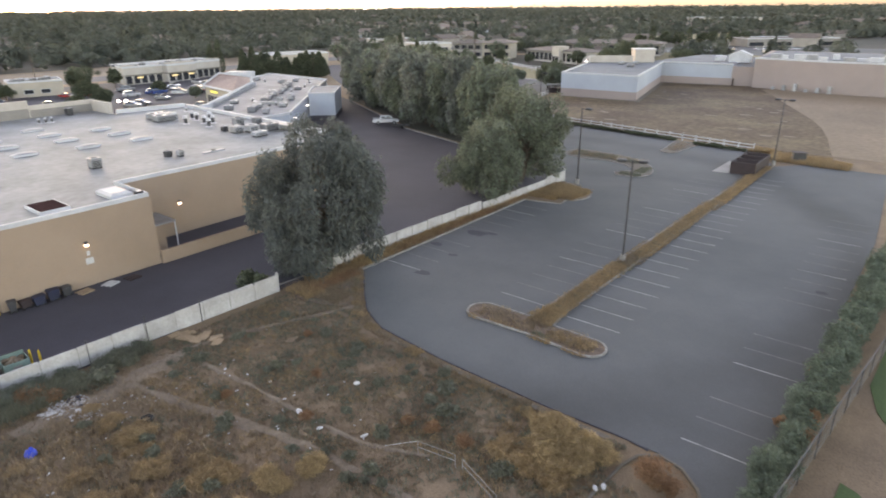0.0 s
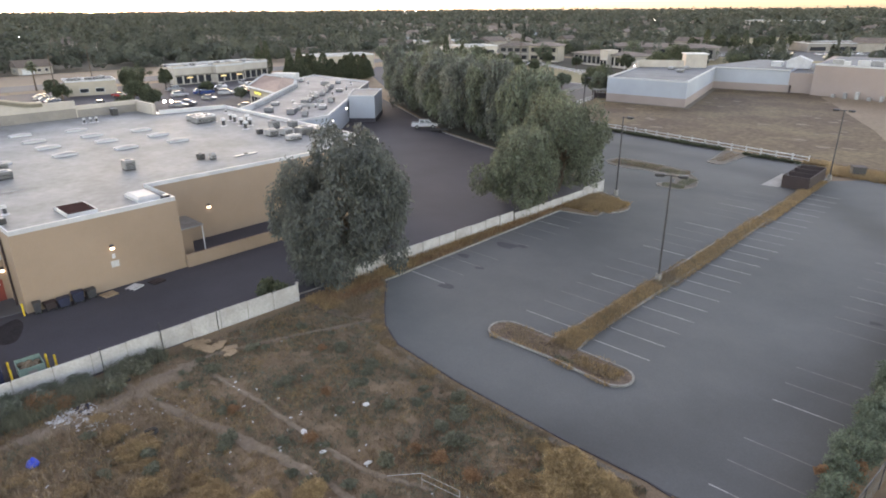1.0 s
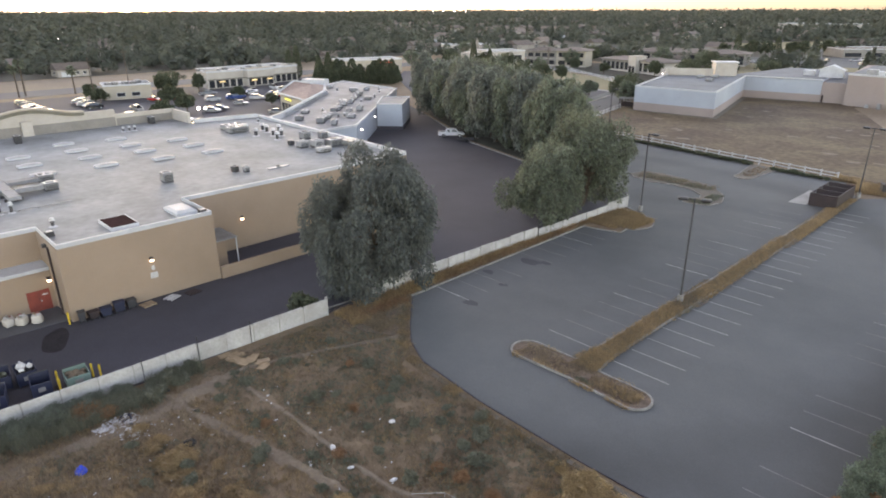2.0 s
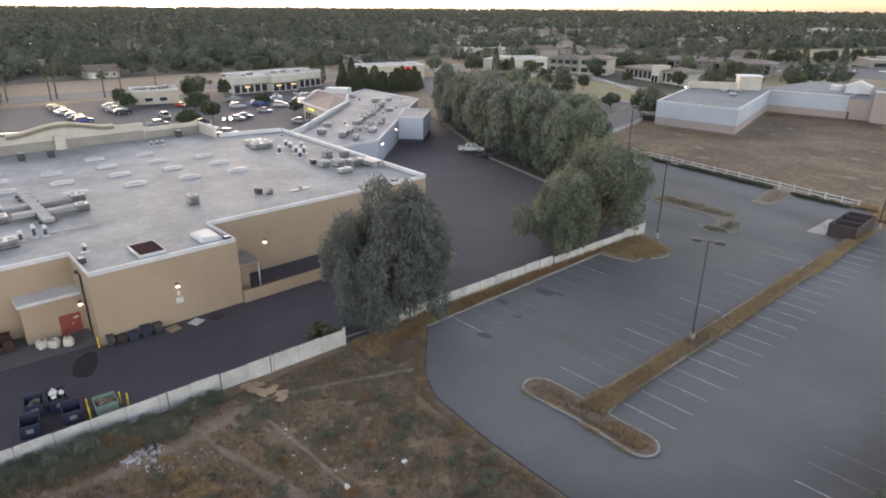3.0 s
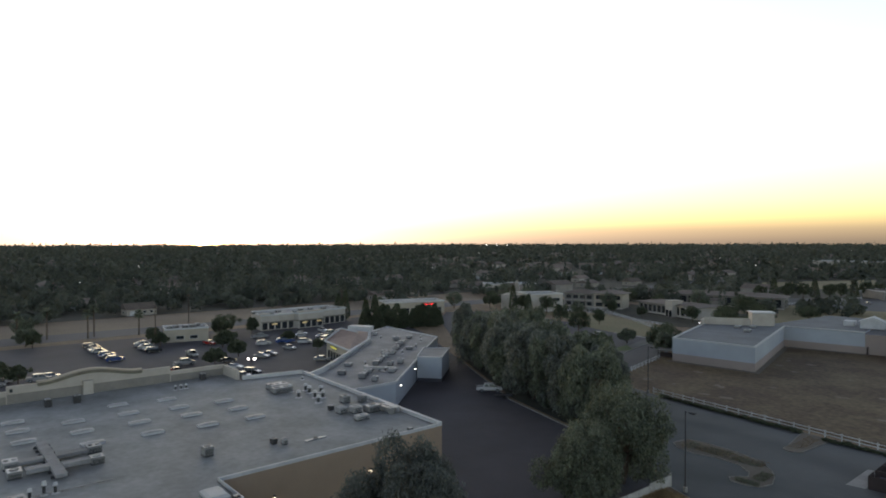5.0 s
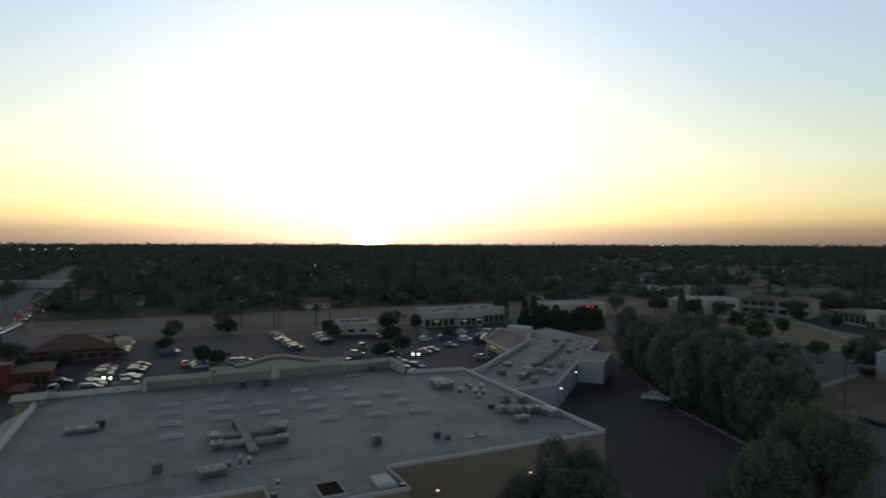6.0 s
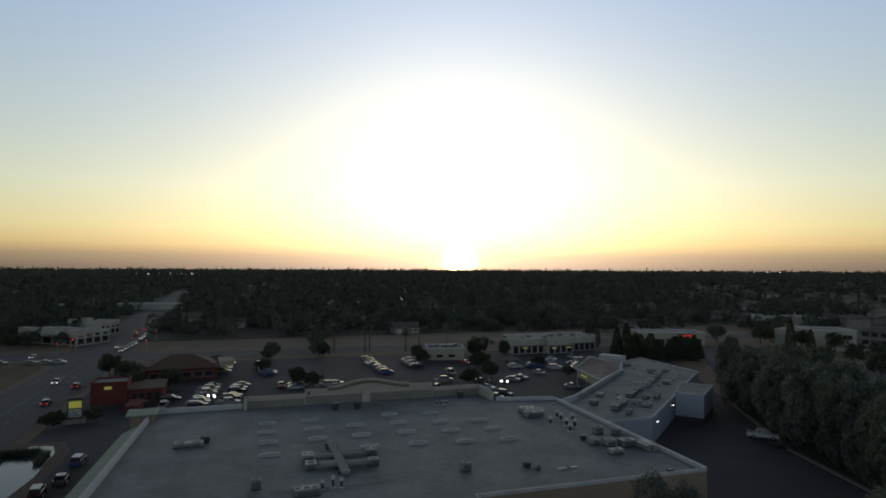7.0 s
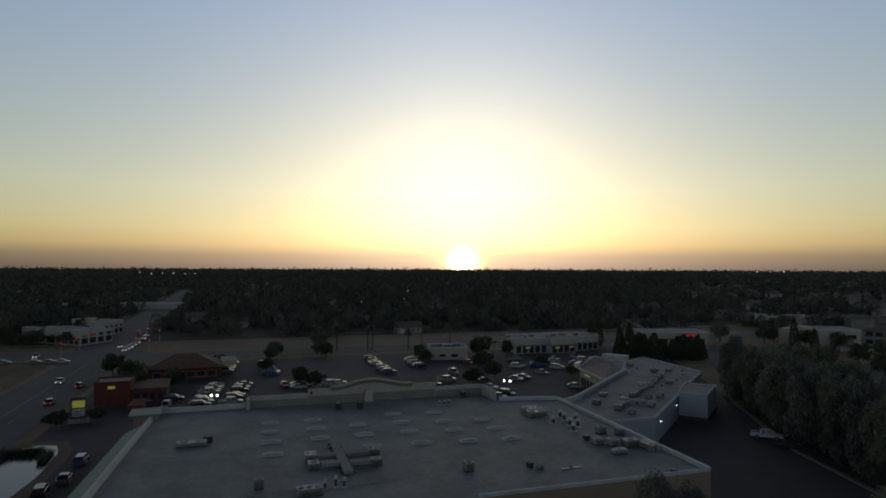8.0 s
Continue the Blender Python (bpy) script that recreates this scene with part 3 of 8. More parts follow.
PATHS = (([(-41.5, 16.0), (-36.7, 16.9), (-31.2, 18.2), (-24.0, 19.6), (-14, 19.9), (-6, 20)], 1.0, 1),
         ([(-41.0, 20.2), (-40.9, 22.5), (-39.1, 27.5), (-37.6, 31.1), (-36.3, 34.2)], 0.75, 2),
         ([(-39.4, 20.9), (-33.5, 21.2), (-27.4, 21.3), (-22.2, 21.7), (-18.4, 23.1)], 0.5, 5),
         ([(-40.9, 21.0), (-40.4, 17.1), (-39.7, 13.5), (-39.8, 6.5), (-38.5, -2)], 1.8, 3))


def on_path(x, y):
    for pts, wd, sd in PATHS:
        for (xa, ya), (xb, yb) in zip(pts, pts[1:]):
            u = max(0, min(1, ((x - xa) * (xb - xa) + (y - ya) * (yb - ya)) / ((xb - xa) ** 2 + (yb - ya) ** 2)))
            if math.hypot(x - xa - u * (xb - xa), y - ya - u * (yb - ya)) < wd * 0.5:
                return True
    return False


for pts, wd, sd in PATHS:
    single("dirt_path", trail(pts, wd, sd), M_PATH, "pale trodden dirt path across the dry lot", "path", "structure", smooth=True)

# ---- the big store ----
DECK = 7.2
store = thing("store_building", (-90, 25, 0), 0, "tan stucco big-box store with a white flat roof", "store")


def at_store(b):
    bmesh.ops.translate(b, verts=b.verts, vec=(90, -25, 0))
    return b


BODY = [(-66.2, -14.9), (-66.2, 14.6), (-59.3, 14.6), (-59.3, 29.0), (-66.2, 29.0), (-66.2, 61.5), (-112.0, 63.7), (-114.6, 51.5), (-122.2, 51.5), (-122.2, 3.2), (-121.6, -12.3)]
part("wall", at_store(prism(BODY, -0.3, DECK - 0.06)), M_STUCCO, store)
inner = [(-66.5, -14.6), (-66.5, 14.9), (-59.6, 14.9), (-59.6, 28.7), (-66.5, 28.7), (-66.5, 61.1), (-111.8, 63.3), (-114.3, 51.2), (-121.9, 51.2), (-121.9, 3.5), (-121.3, -12.0)]
part("roof", at_store(prism(inner, DECK - 0.2, DECK)), M_ROOF, store, "white membrane roof with dirt stains")


def coping(name, pts, width, z0, z1, mat=None, label=""):
    return part(name, at_store(band(pts, width, z0, z1)), mat or M_CAP, store, label)


coping("coping", [(-66.3, -14.7), (-66.3, 14.75), (-59.4, 14.75), (-59.4, 28.85), (-66.3, 28.85), (-66.3, 61.0)], 0.3, DECK - 0.06, 7.55)
coping("parapet", [(-66.2, 61.25), (-112.0, 63.45)], 0.55, DECK - 0.06, 7.7)
coping("parapet", [(-66.3, -14.75), (-121.6, -12.15)], 0.45, DECK - 0.06, 8.1)
coping("parapet", [(-112.0, 63.2), (-114.5, 51.6)], 0.4, DECK - 0.06, 7.9)
coping("parapet", [(-121.7, -11.9), (-122.0, 3.0)], 0.4, DECK - 0.06, 8.1)
# the street front rises in steps round a curved pediment
FX = -122.0
coping("front_parapet", [(FX, 3.3), (FX, 14.6)], 0.6, DECK - 0.06, 9.3, M_GREYSTONE)
coping("front_parapet", [(FX, 40.4), (FX, 51.2)], 0.6, DECK - 0.06, 9.2, M_GREYSTONE)
ped = bmesh.new()
P0, P1 = 14.6, 40.4
outline = [(P0, DECK - 0.06)] + [(P0 + (P1 - P0) * u, 10.1 + 1.15 * max(0, math.sin(math.pi * min(1, max(0, (u - 0.2) / 0.56)))) ** 1.6) for u in [i / 36 for i in range(37)]] + [(P1, DECK - 0.06)]
for xx in (FX - 0.3, FX + 0.4):
    ped.faces.new([ped.verts.new((xx, y, z)) for y, z in outline])
ped.verts.ensure_lookup_table()
n_out = len(outline)
for i in range(n_out):
    j = (i + 1) % n_out
    ped.faces.new((ped.verts[i], ped.verts[j], ped.verts[n_out + j], ped.verts[n_out + i]))
bmesh.ops.recalc_face_normals(ped, faces=ped.faces)
part("pediment", at_store(ped), M_GREYSTONE, store, "grey curved pediment")
for name, mat, x0, x1, z0, z1, lb in (("pediment_cornice", M_CORNICE, FX - 0.5, FX + 0.6, -0.45, 0.1, "dark cornice band along the curved top"), ("pediment_coping", M_CREAM, FX - 0.6, FX + 0.75, 0.1, 0.36, "pale coping along the curved top")):
    trim = bmesh.new()
    prev = None
    for y, z in outline[7:-8]:
        ring = [trim.verts.new((x, y, zz)) for x, zz in ((x0, z + z0), (x0, z + z1), (x1, z + z1), (x1, z + z0))]
        if prev:
            for k in range(4):
                trim.faces.new((prev[k], prev[(k + 1) % 4], ring[(k + 1) % 4], ring[k]))
        prev = ring
    bmesh.ops.recalc_face_normals(trim, faces=trim.faces)
    part(name, at_store(trim), mat, store, lb)
for y0, y1, z1 in ((3.9, 14.5, 8.5), (14.7, 40.3, 8.8), (40.5, 50.5, 8.5)):
    part("parapet_flashing", at_store(box(FX + 0.4, FX + 0.46, y0, y1, DECK, z1)), M_FLASH, store, "grey-brown flashing on the parapet's inner face")
part("front_return", at_store(box(FX + 0.4, -114.8, 50.6, 51.2, DECK - 0.06, 9.1)), M_GREYSTONE, store)
part("front_return", at_store(box(FX + 0.4, -119.8, 3.2, 3.8, DECK - 0.06, 9.2)), M_GREYSTONE, store)
part("pediment_brace", at_store(box(FX + 0.4, FX + 1.2, 25.6, 27.2, DECK, 9.6, 0.03)), M_GREYSTONE, store)

# ---- retail wing, set at an angle ----
wing = thing("retail_wing", (-130, 100, 0), 0, "white flat-roofed retail wing with many rooftop units", "shop building")


def at_wing(b):
    bmesh.ops.translate(b, verts=b.verts, vec=(130, -100, 0))
    return b


WING = [(-100.3, 63.4), (-100.5, 78.3), (-117.0, 96.5), (-125.0, 105.0), (-141.7, 123.9), (-170.5, 125.4), (-164.0, 114.5), (-148.0, 103.5), (-119.5, 72.2), (-114.5, 64.6)]
part("wall", at_wing(prism(WING, -0.3, 4.9)), M_WHITE, wing)
part("roof", at_wing(prism([(-128.8 + (x + 128.8) * 0.985, 94.6 + (y - 94.6) * 0.985) for x, y in WING], 4.7, 5.0)), M_ROOF2, wing, "grey coated flat roof")
part("parapet", at_wing(band([(-100.4, 66.0), (-100.5, 78.3), (-117.0, 96.5), (-125.0, 105.0), (-141.7, 123.9), (-170.5, 125.4), (-164.0, 114.5), (-148.4, 103.8)], 0.35, 4.9, 5.35)), M_CAP, wing)
part("parapet", at_wing(band([(-115.5, 65.8), (-119.5, 72.2), (-148.0, 103.5)], 0.5, 4.9, 6.1)), M_CAP, wing, "raised white front parapet")
ANNEX = [(-116.2, 96.1), (-111.6, 100.0), (-120.5, 110.2), (-125.4, 105.4)]
part("annex", at_wing(prism(ANNEX, -0.3, 5.9)), M_WHITE, wing)
part("annex_roof", at_wing(prism([(-118.4 + (x + 118.4) * 0.95, 102.9 + (y - 102.9) * 0.95) for x, y in ANNEX], 5.9, 6.0)), M_ROOF2, wing)
part("annex_parapet", at_wing(band(ANNEX, 0.25, 5.9, 6.15, closed=True)), M_CAP, wing)
# dark band round the lowest 0.9 m of the annex wall
part("annex_base_band", at_wing(band([(-116.2, 96.05), (-111.55, 100.0), (-120.5, 110.25)], 0.12, -0.3, 0.9)), M_LANE, wing, "dark band along the foot of the annex wall")
part("dock_door", at_wing(prism([(-108.3, 86.6), (-111.2, 89.8), (-111.1, 89.9), (-108.2, 86.7)], 0.3, 2.9)), M_DARKMETAL, wing, "dark dock door")
part("raised_parapet", at_wing(prism([(-163.4, 113.6), (-165.0, 116.4), (-171.4, 112.6), (-169.8, 109.8)], 4.0, 6.9)), M_CAP, wing, "raised white parapet block")
# hip-roofed entrance block in front of the parapet
EAVE = [(-156.5, 93.8), (-138.0, 90.4), (-148.4, 103.0), (-163.4, 113.6), (-172.0, 106.5)]
cx, cy = -156.0, 101.5
inset = [(cx + (x - cx) * 0.93, cy + (y - cy) * 0.93) for x, y in EAVE]
part("entrance_block", at_wing(prism(inset, -0.2, 5.25)), M_CREAM, wing, "cream corner entrance block")
hip = bmesh.new()
vs = [hip.verts.new((x, y, 5.3)) for x, y in EAVE] + [hip.verts.new((-160.5, 101.5, 7.6)), hip.verts.new((-153.5, 103.0, 7.2))]
for q in ((4, 3, 2, 1, 0), (0, 1, 6, 5), (1, 2, 6), (2, 3, 5, 6), (3, 4, 5), (4, 0, 5)):
    hip.faces.new([vs[i] for i in q])
part("tile_roof", at_wing(hip), M_PINKTILE, wing, "faded pink tiled hip roof")
edges = [((*a, 5.3), (*b, 5.3)) for a, b in zip(EAVE, EAVE[1:] + EAVE[:1])] + [((*EAVE[0], 5.45), (-160.5, 101.5, 7.7)), ((-160.5, 101.5, 7.7), (-153.5, 103.0, 7.3)), ((*EAVE[4], 5.45), (-160.5, 101.5, 7.7))]
for k, (a, b) in enumerate(edges):
    part("fascia" if k < 5 else "hip_cap", at_wing(rod(a, b, 0.3, 0.3, 4)), M_CAP, wing, "white roof edging")
for k in range(22):
    x, y = -121.6 - 25.6 * k / 21, 75.2 + 28.0 * k / 21
    part("parapet_buttress", at_wing(prism([(x, y), (x + 0.67, y - 0.0), (x + 0.47, y + 0.24), (x - 0.2, y + 0.24)], 5.0, 5.9)), M_CAP, wing)

# ---- pink and white building beyond the field ----
hall = thing("field_side_hall", (-67.3, 169, 0), 0, "pink and white stucco commercial building beyond the field", "commercial building")


def hall_block(name, pts, z0, z1, mat, grow=0.0, label=""):
    c = np.mean(pts, 0)
    q = [(x + 67.3 + grow * np.sign(x - c[0]), y - 169 + grow * np.sign(y - c[1])) for x, y in pts]
    return part(name, prism([(float(a), float(b)) for a, b in q], z0, z1), mat, hall, label)


H1 = [(-89.5, 167.4), (-67.3, 169.0), (-78.5, 217.0), (-57.0, 220.3), (-63.0, 262), (-80.0, 262), (-84.0, 222.0), (-99.4, 206.0)]
hall_block("lower_wall", H1, -0.3, 2.2, M_PINK)
hall_block("upper_wall", H1, 2.2, 6.3, M_WHITE, 0.0, "white painted upper wall")
hall_block("roof", H1, 6.3, 6.36, M_HALLROOF, -0.3)
part("parapet", band([(-31.9, 36.5), (-22.1, -1.5), (-0.15, 0.1), (-11.3, 48.2), (10.3, 51.5)], 0.4, 6.3, 6.7), M_CAP, hall)
hall_block("rear_parapet", [(-99.3, 204.6), (-86.9, 211.9), (-87.2, 212.4), (-99.5, 205.1)], 6.3, 8.6, M_GREYSTONE)
hall_block("side_parapet", [(-99.4, 204.8), (-98.9, 204.8), (-97.6, 200.6), (-98.1, 200.6)], 6.3, 8.2, M_GREYSTONE)
hall_block("stair_tower", [(-86.4, 212.0), (-81.0, 215.8), (-84.4, 221.0), (-89.8, 217.0)], 6.3, 10.4, M_GREYSTONE, 0, "pale stair tower")
hall_block("tower_cap", [(-86.4, 211.6), (-80.5, 215.8), (-84.4, 221.5), (-90.3, 217.0)], 10.4, 10.7, M_CAP)
hall_block("roof_box", [(-67, 234.6), (-64, 235), (-64.5, 239), (-67.5, 238.6)], 6.3, 7.9, M_CAP)
loft = bmesh.new()
lv = [loft.verts.new((x + 67.3, y - 169, z)) for x, y, z in ((-61.5, 231.5, 6.3), (-55, 232.6, 6.3), (-55.6, 236.6, 6.3), (-62.1, 235.5, 6.3), (-61.5, 231.5, 8.6), (-55, 232.6, 8.6), (-55.6, 236.6, 8.6), (-62.1, 235.5, 8.6))]
for q in ((0, 1, 5, 4), (1, 2, 6, 5), (2, 3, 7, 6), (3, 0, 4, 7)):
    loft.faces.new([lv[k] for k in q])
part("roof_house_wall", loft, M_CAP, hall, "small white gabled penthouse wall")
gab = bmesh.new()
gv = [gab.verts.new((x + 67.3, y - 169, z)) for x, y, z in ((-62.0, 231.1, 8.5), (-54.5, 232.3, 8.5), (-55.2, 237.0, 8.5), (-62.6, 235.8, 8.5), (-58.2, 231.7, 10.1), (-58.9, 236.4, 10.1))]
for q in ((0, 4, 5, 3), (1, 2, 5, 4), (0, 1, 4), (2, 3, 5), (3, 2, 1, 0)):
    gab.faces.new([gv[k] for k in q])
part("roof_house_roof", gab, M_CAP, hall, "pale gabled penthouse roof")
H2 = [(-57.0, 220.4), (-50.2, 221.0), (-55.4, 262), (-63, 262)]
hall_block("pink_wall", H2, -0.3, 5.9, M_PINK)
hall_block("roof", H2, 5.9, 5.96, M_HALLROOF, -0.3)
H3 = [(-50.1, 218.4), (-28.6, 214.5), (10, 214.0), (4, 262), (-55.3, 262)]
hall_block("pink_wall", H3, -0.3, 8.6, M_PINK)
hall_block("roof", [(-50.5, 222), (-26, 222), (8, 218), (3, 260), (-53, 260)], 8.6, 8.66, M_HALLROOF)
part("parapet", band([(17.2, 49.4), (38.7, 45.6), (77.2, 45.1)], 0.35, 8.6, 9.1), M_CAP, hall)
rhall = random.Random(12)
for k in range(16):
    x, y = -47 + k * 3.3, 221.5 + rhall.uniform(0, 5)
    w, h = rhall.uniform(1.6, 3.6), rhall.uniform(0.7, 1.7)
    hall_block("roof_equipment", [(x, y), (x + w, y + 0.3), (x + w - 0.3, y + 2.2), (x - 0.3, y + 1.9)], 8.66, 8.66 + h, M_CAP if k % 3 else M_METAL)
for k in range(2):
    x = -56.5 + k * 6.4
    hall_block("drain_pipe", [(x, 219.9 + k * 0.12), (x + 0.35, 219.93 + k * 0.12), (x + 0.35, 220.8 + k * 0.12), (x, 220.8 + k * 0.12)], 0, 3.4 if k % 2 else 2.2, M_BROWNSTEEL)
for k in range(6):
    x = -44 + k * 3.1
    y = 218.0 - 0.185 * (x + 47.5)
    hall_block("utility_cabinet", [(x, y - 1.3), (x + 0.9, y - 1.45), (x + 0.9, y - 0.5), (x, y - 0.35)], 0, 0.9 + 0.6 * (k % 3), M_METAL)

# ---- trees ----
def tree(name, x, y, height, radius, label, leaf, seed, trunks=1, count=9000, droop=0.7, length=0.75, width=0.26, low=0.12, squash=1.0, extra=()):
    rng = np.random.default_rng(seed)
    rnd = random.Random(seed)
    top = thing(name, (x, y, 0), 0, label, "tree")
    wood = bmesh.new()
    zc = height * (0.5 + low / 2)
    lobes = []
    for k in range(44):
        a = rnd.uniform(0, 2 * math.pi)
        u = rnd.uniform(-0.8, 0.97) if k else 0.9
        s = math.sqrt(1 - u * u) * rnd.uniform(0.45, 0.88)
        swell = 1 + 0.55 * noise.noise((2.6 * math.cos(a), 2.6 * math.sin(a), 2.4 * u + 3.7 * seed))
        swell = min(1.28, max(0.74, swell))
        s *= swell
        r = radius * rnd.uniform(0.14, 0.27)
        cz = zc + u * (height * (1 - low) / 2) * 0.72 * (min(1.0, swell) if u > 0 else 1)
        lobes.append((math.cos(a) * radius * s, math.sin(a) * radius * s * squash, cz, r, r, r * (rnd.uniform(1.1, 2.1) if droop > 0.5 else rnd.uniform(0.9, 1.3))))
    lobes += list(extra)
    for t in range(trunks):
        a0 = 2 * math.pi * t / max(trunks, 1) + rnd.uniform(0, 1)
        lean = 0.0 if trunks == 1 else radius * 0.22
        foot = Vector((0.35 * math.cos(a0) * (trunks > 1), 0.35 * math.sin(a0) * (trunks > 1), -0.2))
        fork = Vector((lean * math.cos(a0), lean * math.sin(a0), height * 0.32))
        r0 = radius * 0.055
        rod(foot, foot.lerp(fork, 0.5), r0 * 1.25, r0, 9, wood)
        rod(foot.lerp(fork, 0.48), fork, r0, r0 * 0.8, 9, wood)
        for lb in lobes[t::trunks][:10]:
            end = Vector(lb[:3])
            mid = fork.lerp(end, 0.5) + Vector((0, 0, 0.06 * height))
            rod(fork, mid, r0 * 0.55, r0 * 0.35, 6, wood)
            rod(mid, end, r0 * 0.35, r0 * 0.1, 5, wood)
    part("trunk", wood, M_BARK, top, "grey-brown trunk and limbs")
    part("crown", foliage(rng, lobes, count, length, width, droop), leaf, top)
    return top


tree("pepper_tree", -45.3, 38.6, 14.6, 7.0, "large grey-green weeping pepper tree beside the wall gap", M_LEAF_PEPPER, 11, 3, 62000, 0.66, 0.42, 0.13, -0.06)
tree("pepper_tree", -46.0, 69.0, 10.4, 6.3, "rounded green pepper tree behind the white wall", M_LEAF, 12, 2, 28000, 0.6, 0.42, 0.15, 0.0)
tree("pepper_tree", -47.6, 78.3, 13.6, 7.2, "tall green pepper tree at the end of the white wall", M_LEAF, 13, 2, 32000, 0.6, 0.42, 0.15, 0.0)
rt = random.Random(5)
for k in range(15):
    u = k / 14
    x, y = -66.5 - 68 * u + rt.uniform(-1, 1), 95.0 + 34 * u + rt.uniform(-0.8, 0.8)
    tree("roadside_tree", x, y + 1.0, rt.uniform(12.5, 17), rt.uniform(5.6, 7.2), "grey-green weeping tree in the row beside the lane", M_LEAF_GREY if k % 3 else M_LEAF, 30 + k, 1, 12000, 0.75, 0.7, 0.23, -0.04)
for k in range(9):
    u = (k + 0.4) / 9
    tree("roadside_tree", -72 - 70 * u + rt.uniform(-2, 2), 104.5 + 38 * u + rt.uniform(-1, 2), rt.uniform(11, 15), rt.uniform(5.0, 6.6), "smaller grey-green tree behind the roadside row", M_LEAF if k % 3 else M_LEAF_GREY, 60 + k, 1, 7000, 0.7, 0.8, 0.26, 0.0)
for k in range(11):
    u = 0.1 + 0.9 * k / 10
    tree("roadside_tree", -70 - 66 * u + rt.uniform(-2, 2), 110.5 + 37 * u + rt.uniform(-1.5, 2), rt.uniform(11, 15.5), rt.uniform(5.0, 6.8), "broad dusty green tree at the back of the roadside planting", M_LEAF if k % 3 else M_LEAF_GREY, 80 + k, 1, 7000, 0.7, 0.8, 0.26, 0.0)

# ---- low plants: hedge, weeds, dry grass ----
def shrub(name, size, count, leaf, label, category, seed, group="", droop=0.15, length=0.3, width=0.12, lobes_n=9, flat=0.8):
    rng = np.random.default_rng(seed)
    rnd = random.Random(seed)
    lobes = []
    for k in range(lobes_n):
        a, s = rnd.uniform(0, 6.28), rnd.uniform(0.1, 0.65)
        r = size * rnd.uniform(0.3, 0.5)
        lobes.append((size * s * math.cos(a), size * s * math.sin(a), size * flat * rnd.uniform(0.3, 0.9), r, r, r * flat))
    t = thing(name, (0, 0, -50), 0, label, category, group)
    v, f = foliage(rng, lobes, count, length, width, -droop if droop > 0 else 0.0, 0.6)
    v[:, 2] = np.maximum(v[:, 2], 0.0)
    stems = bmesh.new()
    for lb in lobes:
        rod((0, 0, -0.1), (lb[0] * 0.8, lb[1] * 0.8, lb[2]), 0.03 * size, 0.01 * size, 5, stems)
    part("stems", stems, M_BARK, t)
    part("leaves", (v, f), leaf, t)
    return t


def spread(template, places):
    """Puts a built plant at the first place and copies of it at the others."""
    for k, (x, y, z, s, a) in enumerate(places):
        m = Matrix.LocRotScale((x, y, z), Euler((0, 0, a)), (s, s, s))
        if k == 0:
            template.matrix_basis = m
        else:
            o = copy_thing(template, Matrix.Translation((x, y, z)) @ Matrix.Rotation(a, 4, "Z"))
            o.scale = (s, s, s)


rp = random.Random(77)
hedge_kinds = [shrub("oleander_shrub", 1.7, 4600, M_HEDGE, "dense green oleander shrub along the car park edge", "shrub", 100 + k, "oleander hedge", 0.3, 0.25, 0.075, 16, 1.15) for k in range(3)]
spots = [[], [], []]
for k in range(38):
    y = 28.0 + k * 1.25
    spots[k % 3].append((-2.75 + 0.045 * (y - 31) + rp.uniform(-0.25, 0.3), y, 0, rp.uniform(0.55, 0.8) + 0.006 * (y - 28), rp.uniform(0, 6)))
for t, s in zip(hedge_kinds, spots):
    spread(t, s)
rust_hedge = shrub("rust_hedge_shrub", 0.9, 900, M_RUSTWEED, "rust-coloured dying shrub within the oleander hedge", "shrub", 105, "rust shrubs", 0.3, 0.3, 0.1, 8, 1.1)
spread(rust_hedge, [(-3.2, 38.6, 0.1, 0.7, 0), (-2.0, 37.2, 0.4, 0.8, 1), (-1.9, 39.6, 0.5, 0.7, 2), (-1.6, 52.5, 0.8, 0.8, 3), (-2.9, 46.0, 0.3, 0.5, 4)])

straw_kinds = [shrub("straw_bush", 1.0, 2000, M_STRAW, "spreading straw-coloured dry bush in the vacant lot", "bush", 110 + k, "dry bushes", 0.7, 0.34, 0.026, 14, 0.36) for k in range(2)]
rust_kind = shrub("rust_bush", 0.9, 2000, M_RUSTWEED, "rust-brown dead bush in the vacant lot", "bush", 115, "dead bushes", 0.5, 0.22, 0.028, 11, 0.8)
weed_kinds = [shrub("grey_green_weed", 0.8, 800, M_WEED, "grey-green weed clump on dry ground", "weed", 120 + k, "green weeds", 0.4, 0.26, 0.06, 8, 0.7) for k in range(2)]


def lot_spot(x, y, s):
    return (x, y, lot_height(x, y) - 0.03, s, rp.uniform(0, 6.28))


straw = [[], []]
for k in range(84):
    c = rp.choice([(-13.5, 26.4, 1.6, 1.0), (-28, 7, 6, 3.5), (-22, 10, 6, 4), (-34, 6.5, 4, 3), (-33, 13.5, 3.5, 1.5), (-24, 14.2, 4.5, 1.2)])
    x, y = rp.gauss(c[0], c[2] * 0.6), rp.gauss(c[1], c[3] * 0.6)
    if x < -42.5 or y > 31.0 or (x > -9 and y > 27):
        continue
    straw[k % 2].append(lot_spot(x, y, rp.uniform(0.6, 1.35)))
for t, s in zip(straw_kinds, straw):
    spread(t, s)
mound_kinds = [shrub("straw_mound", 1.5, 7000, M_GOLDSTRAW, "tall soft straw-coloured brush heaped beside the car park", "bush", 150 + k, "straw mounds", 0.5, 0.34, 0.028, 18, 0.5) for k in range(2)]
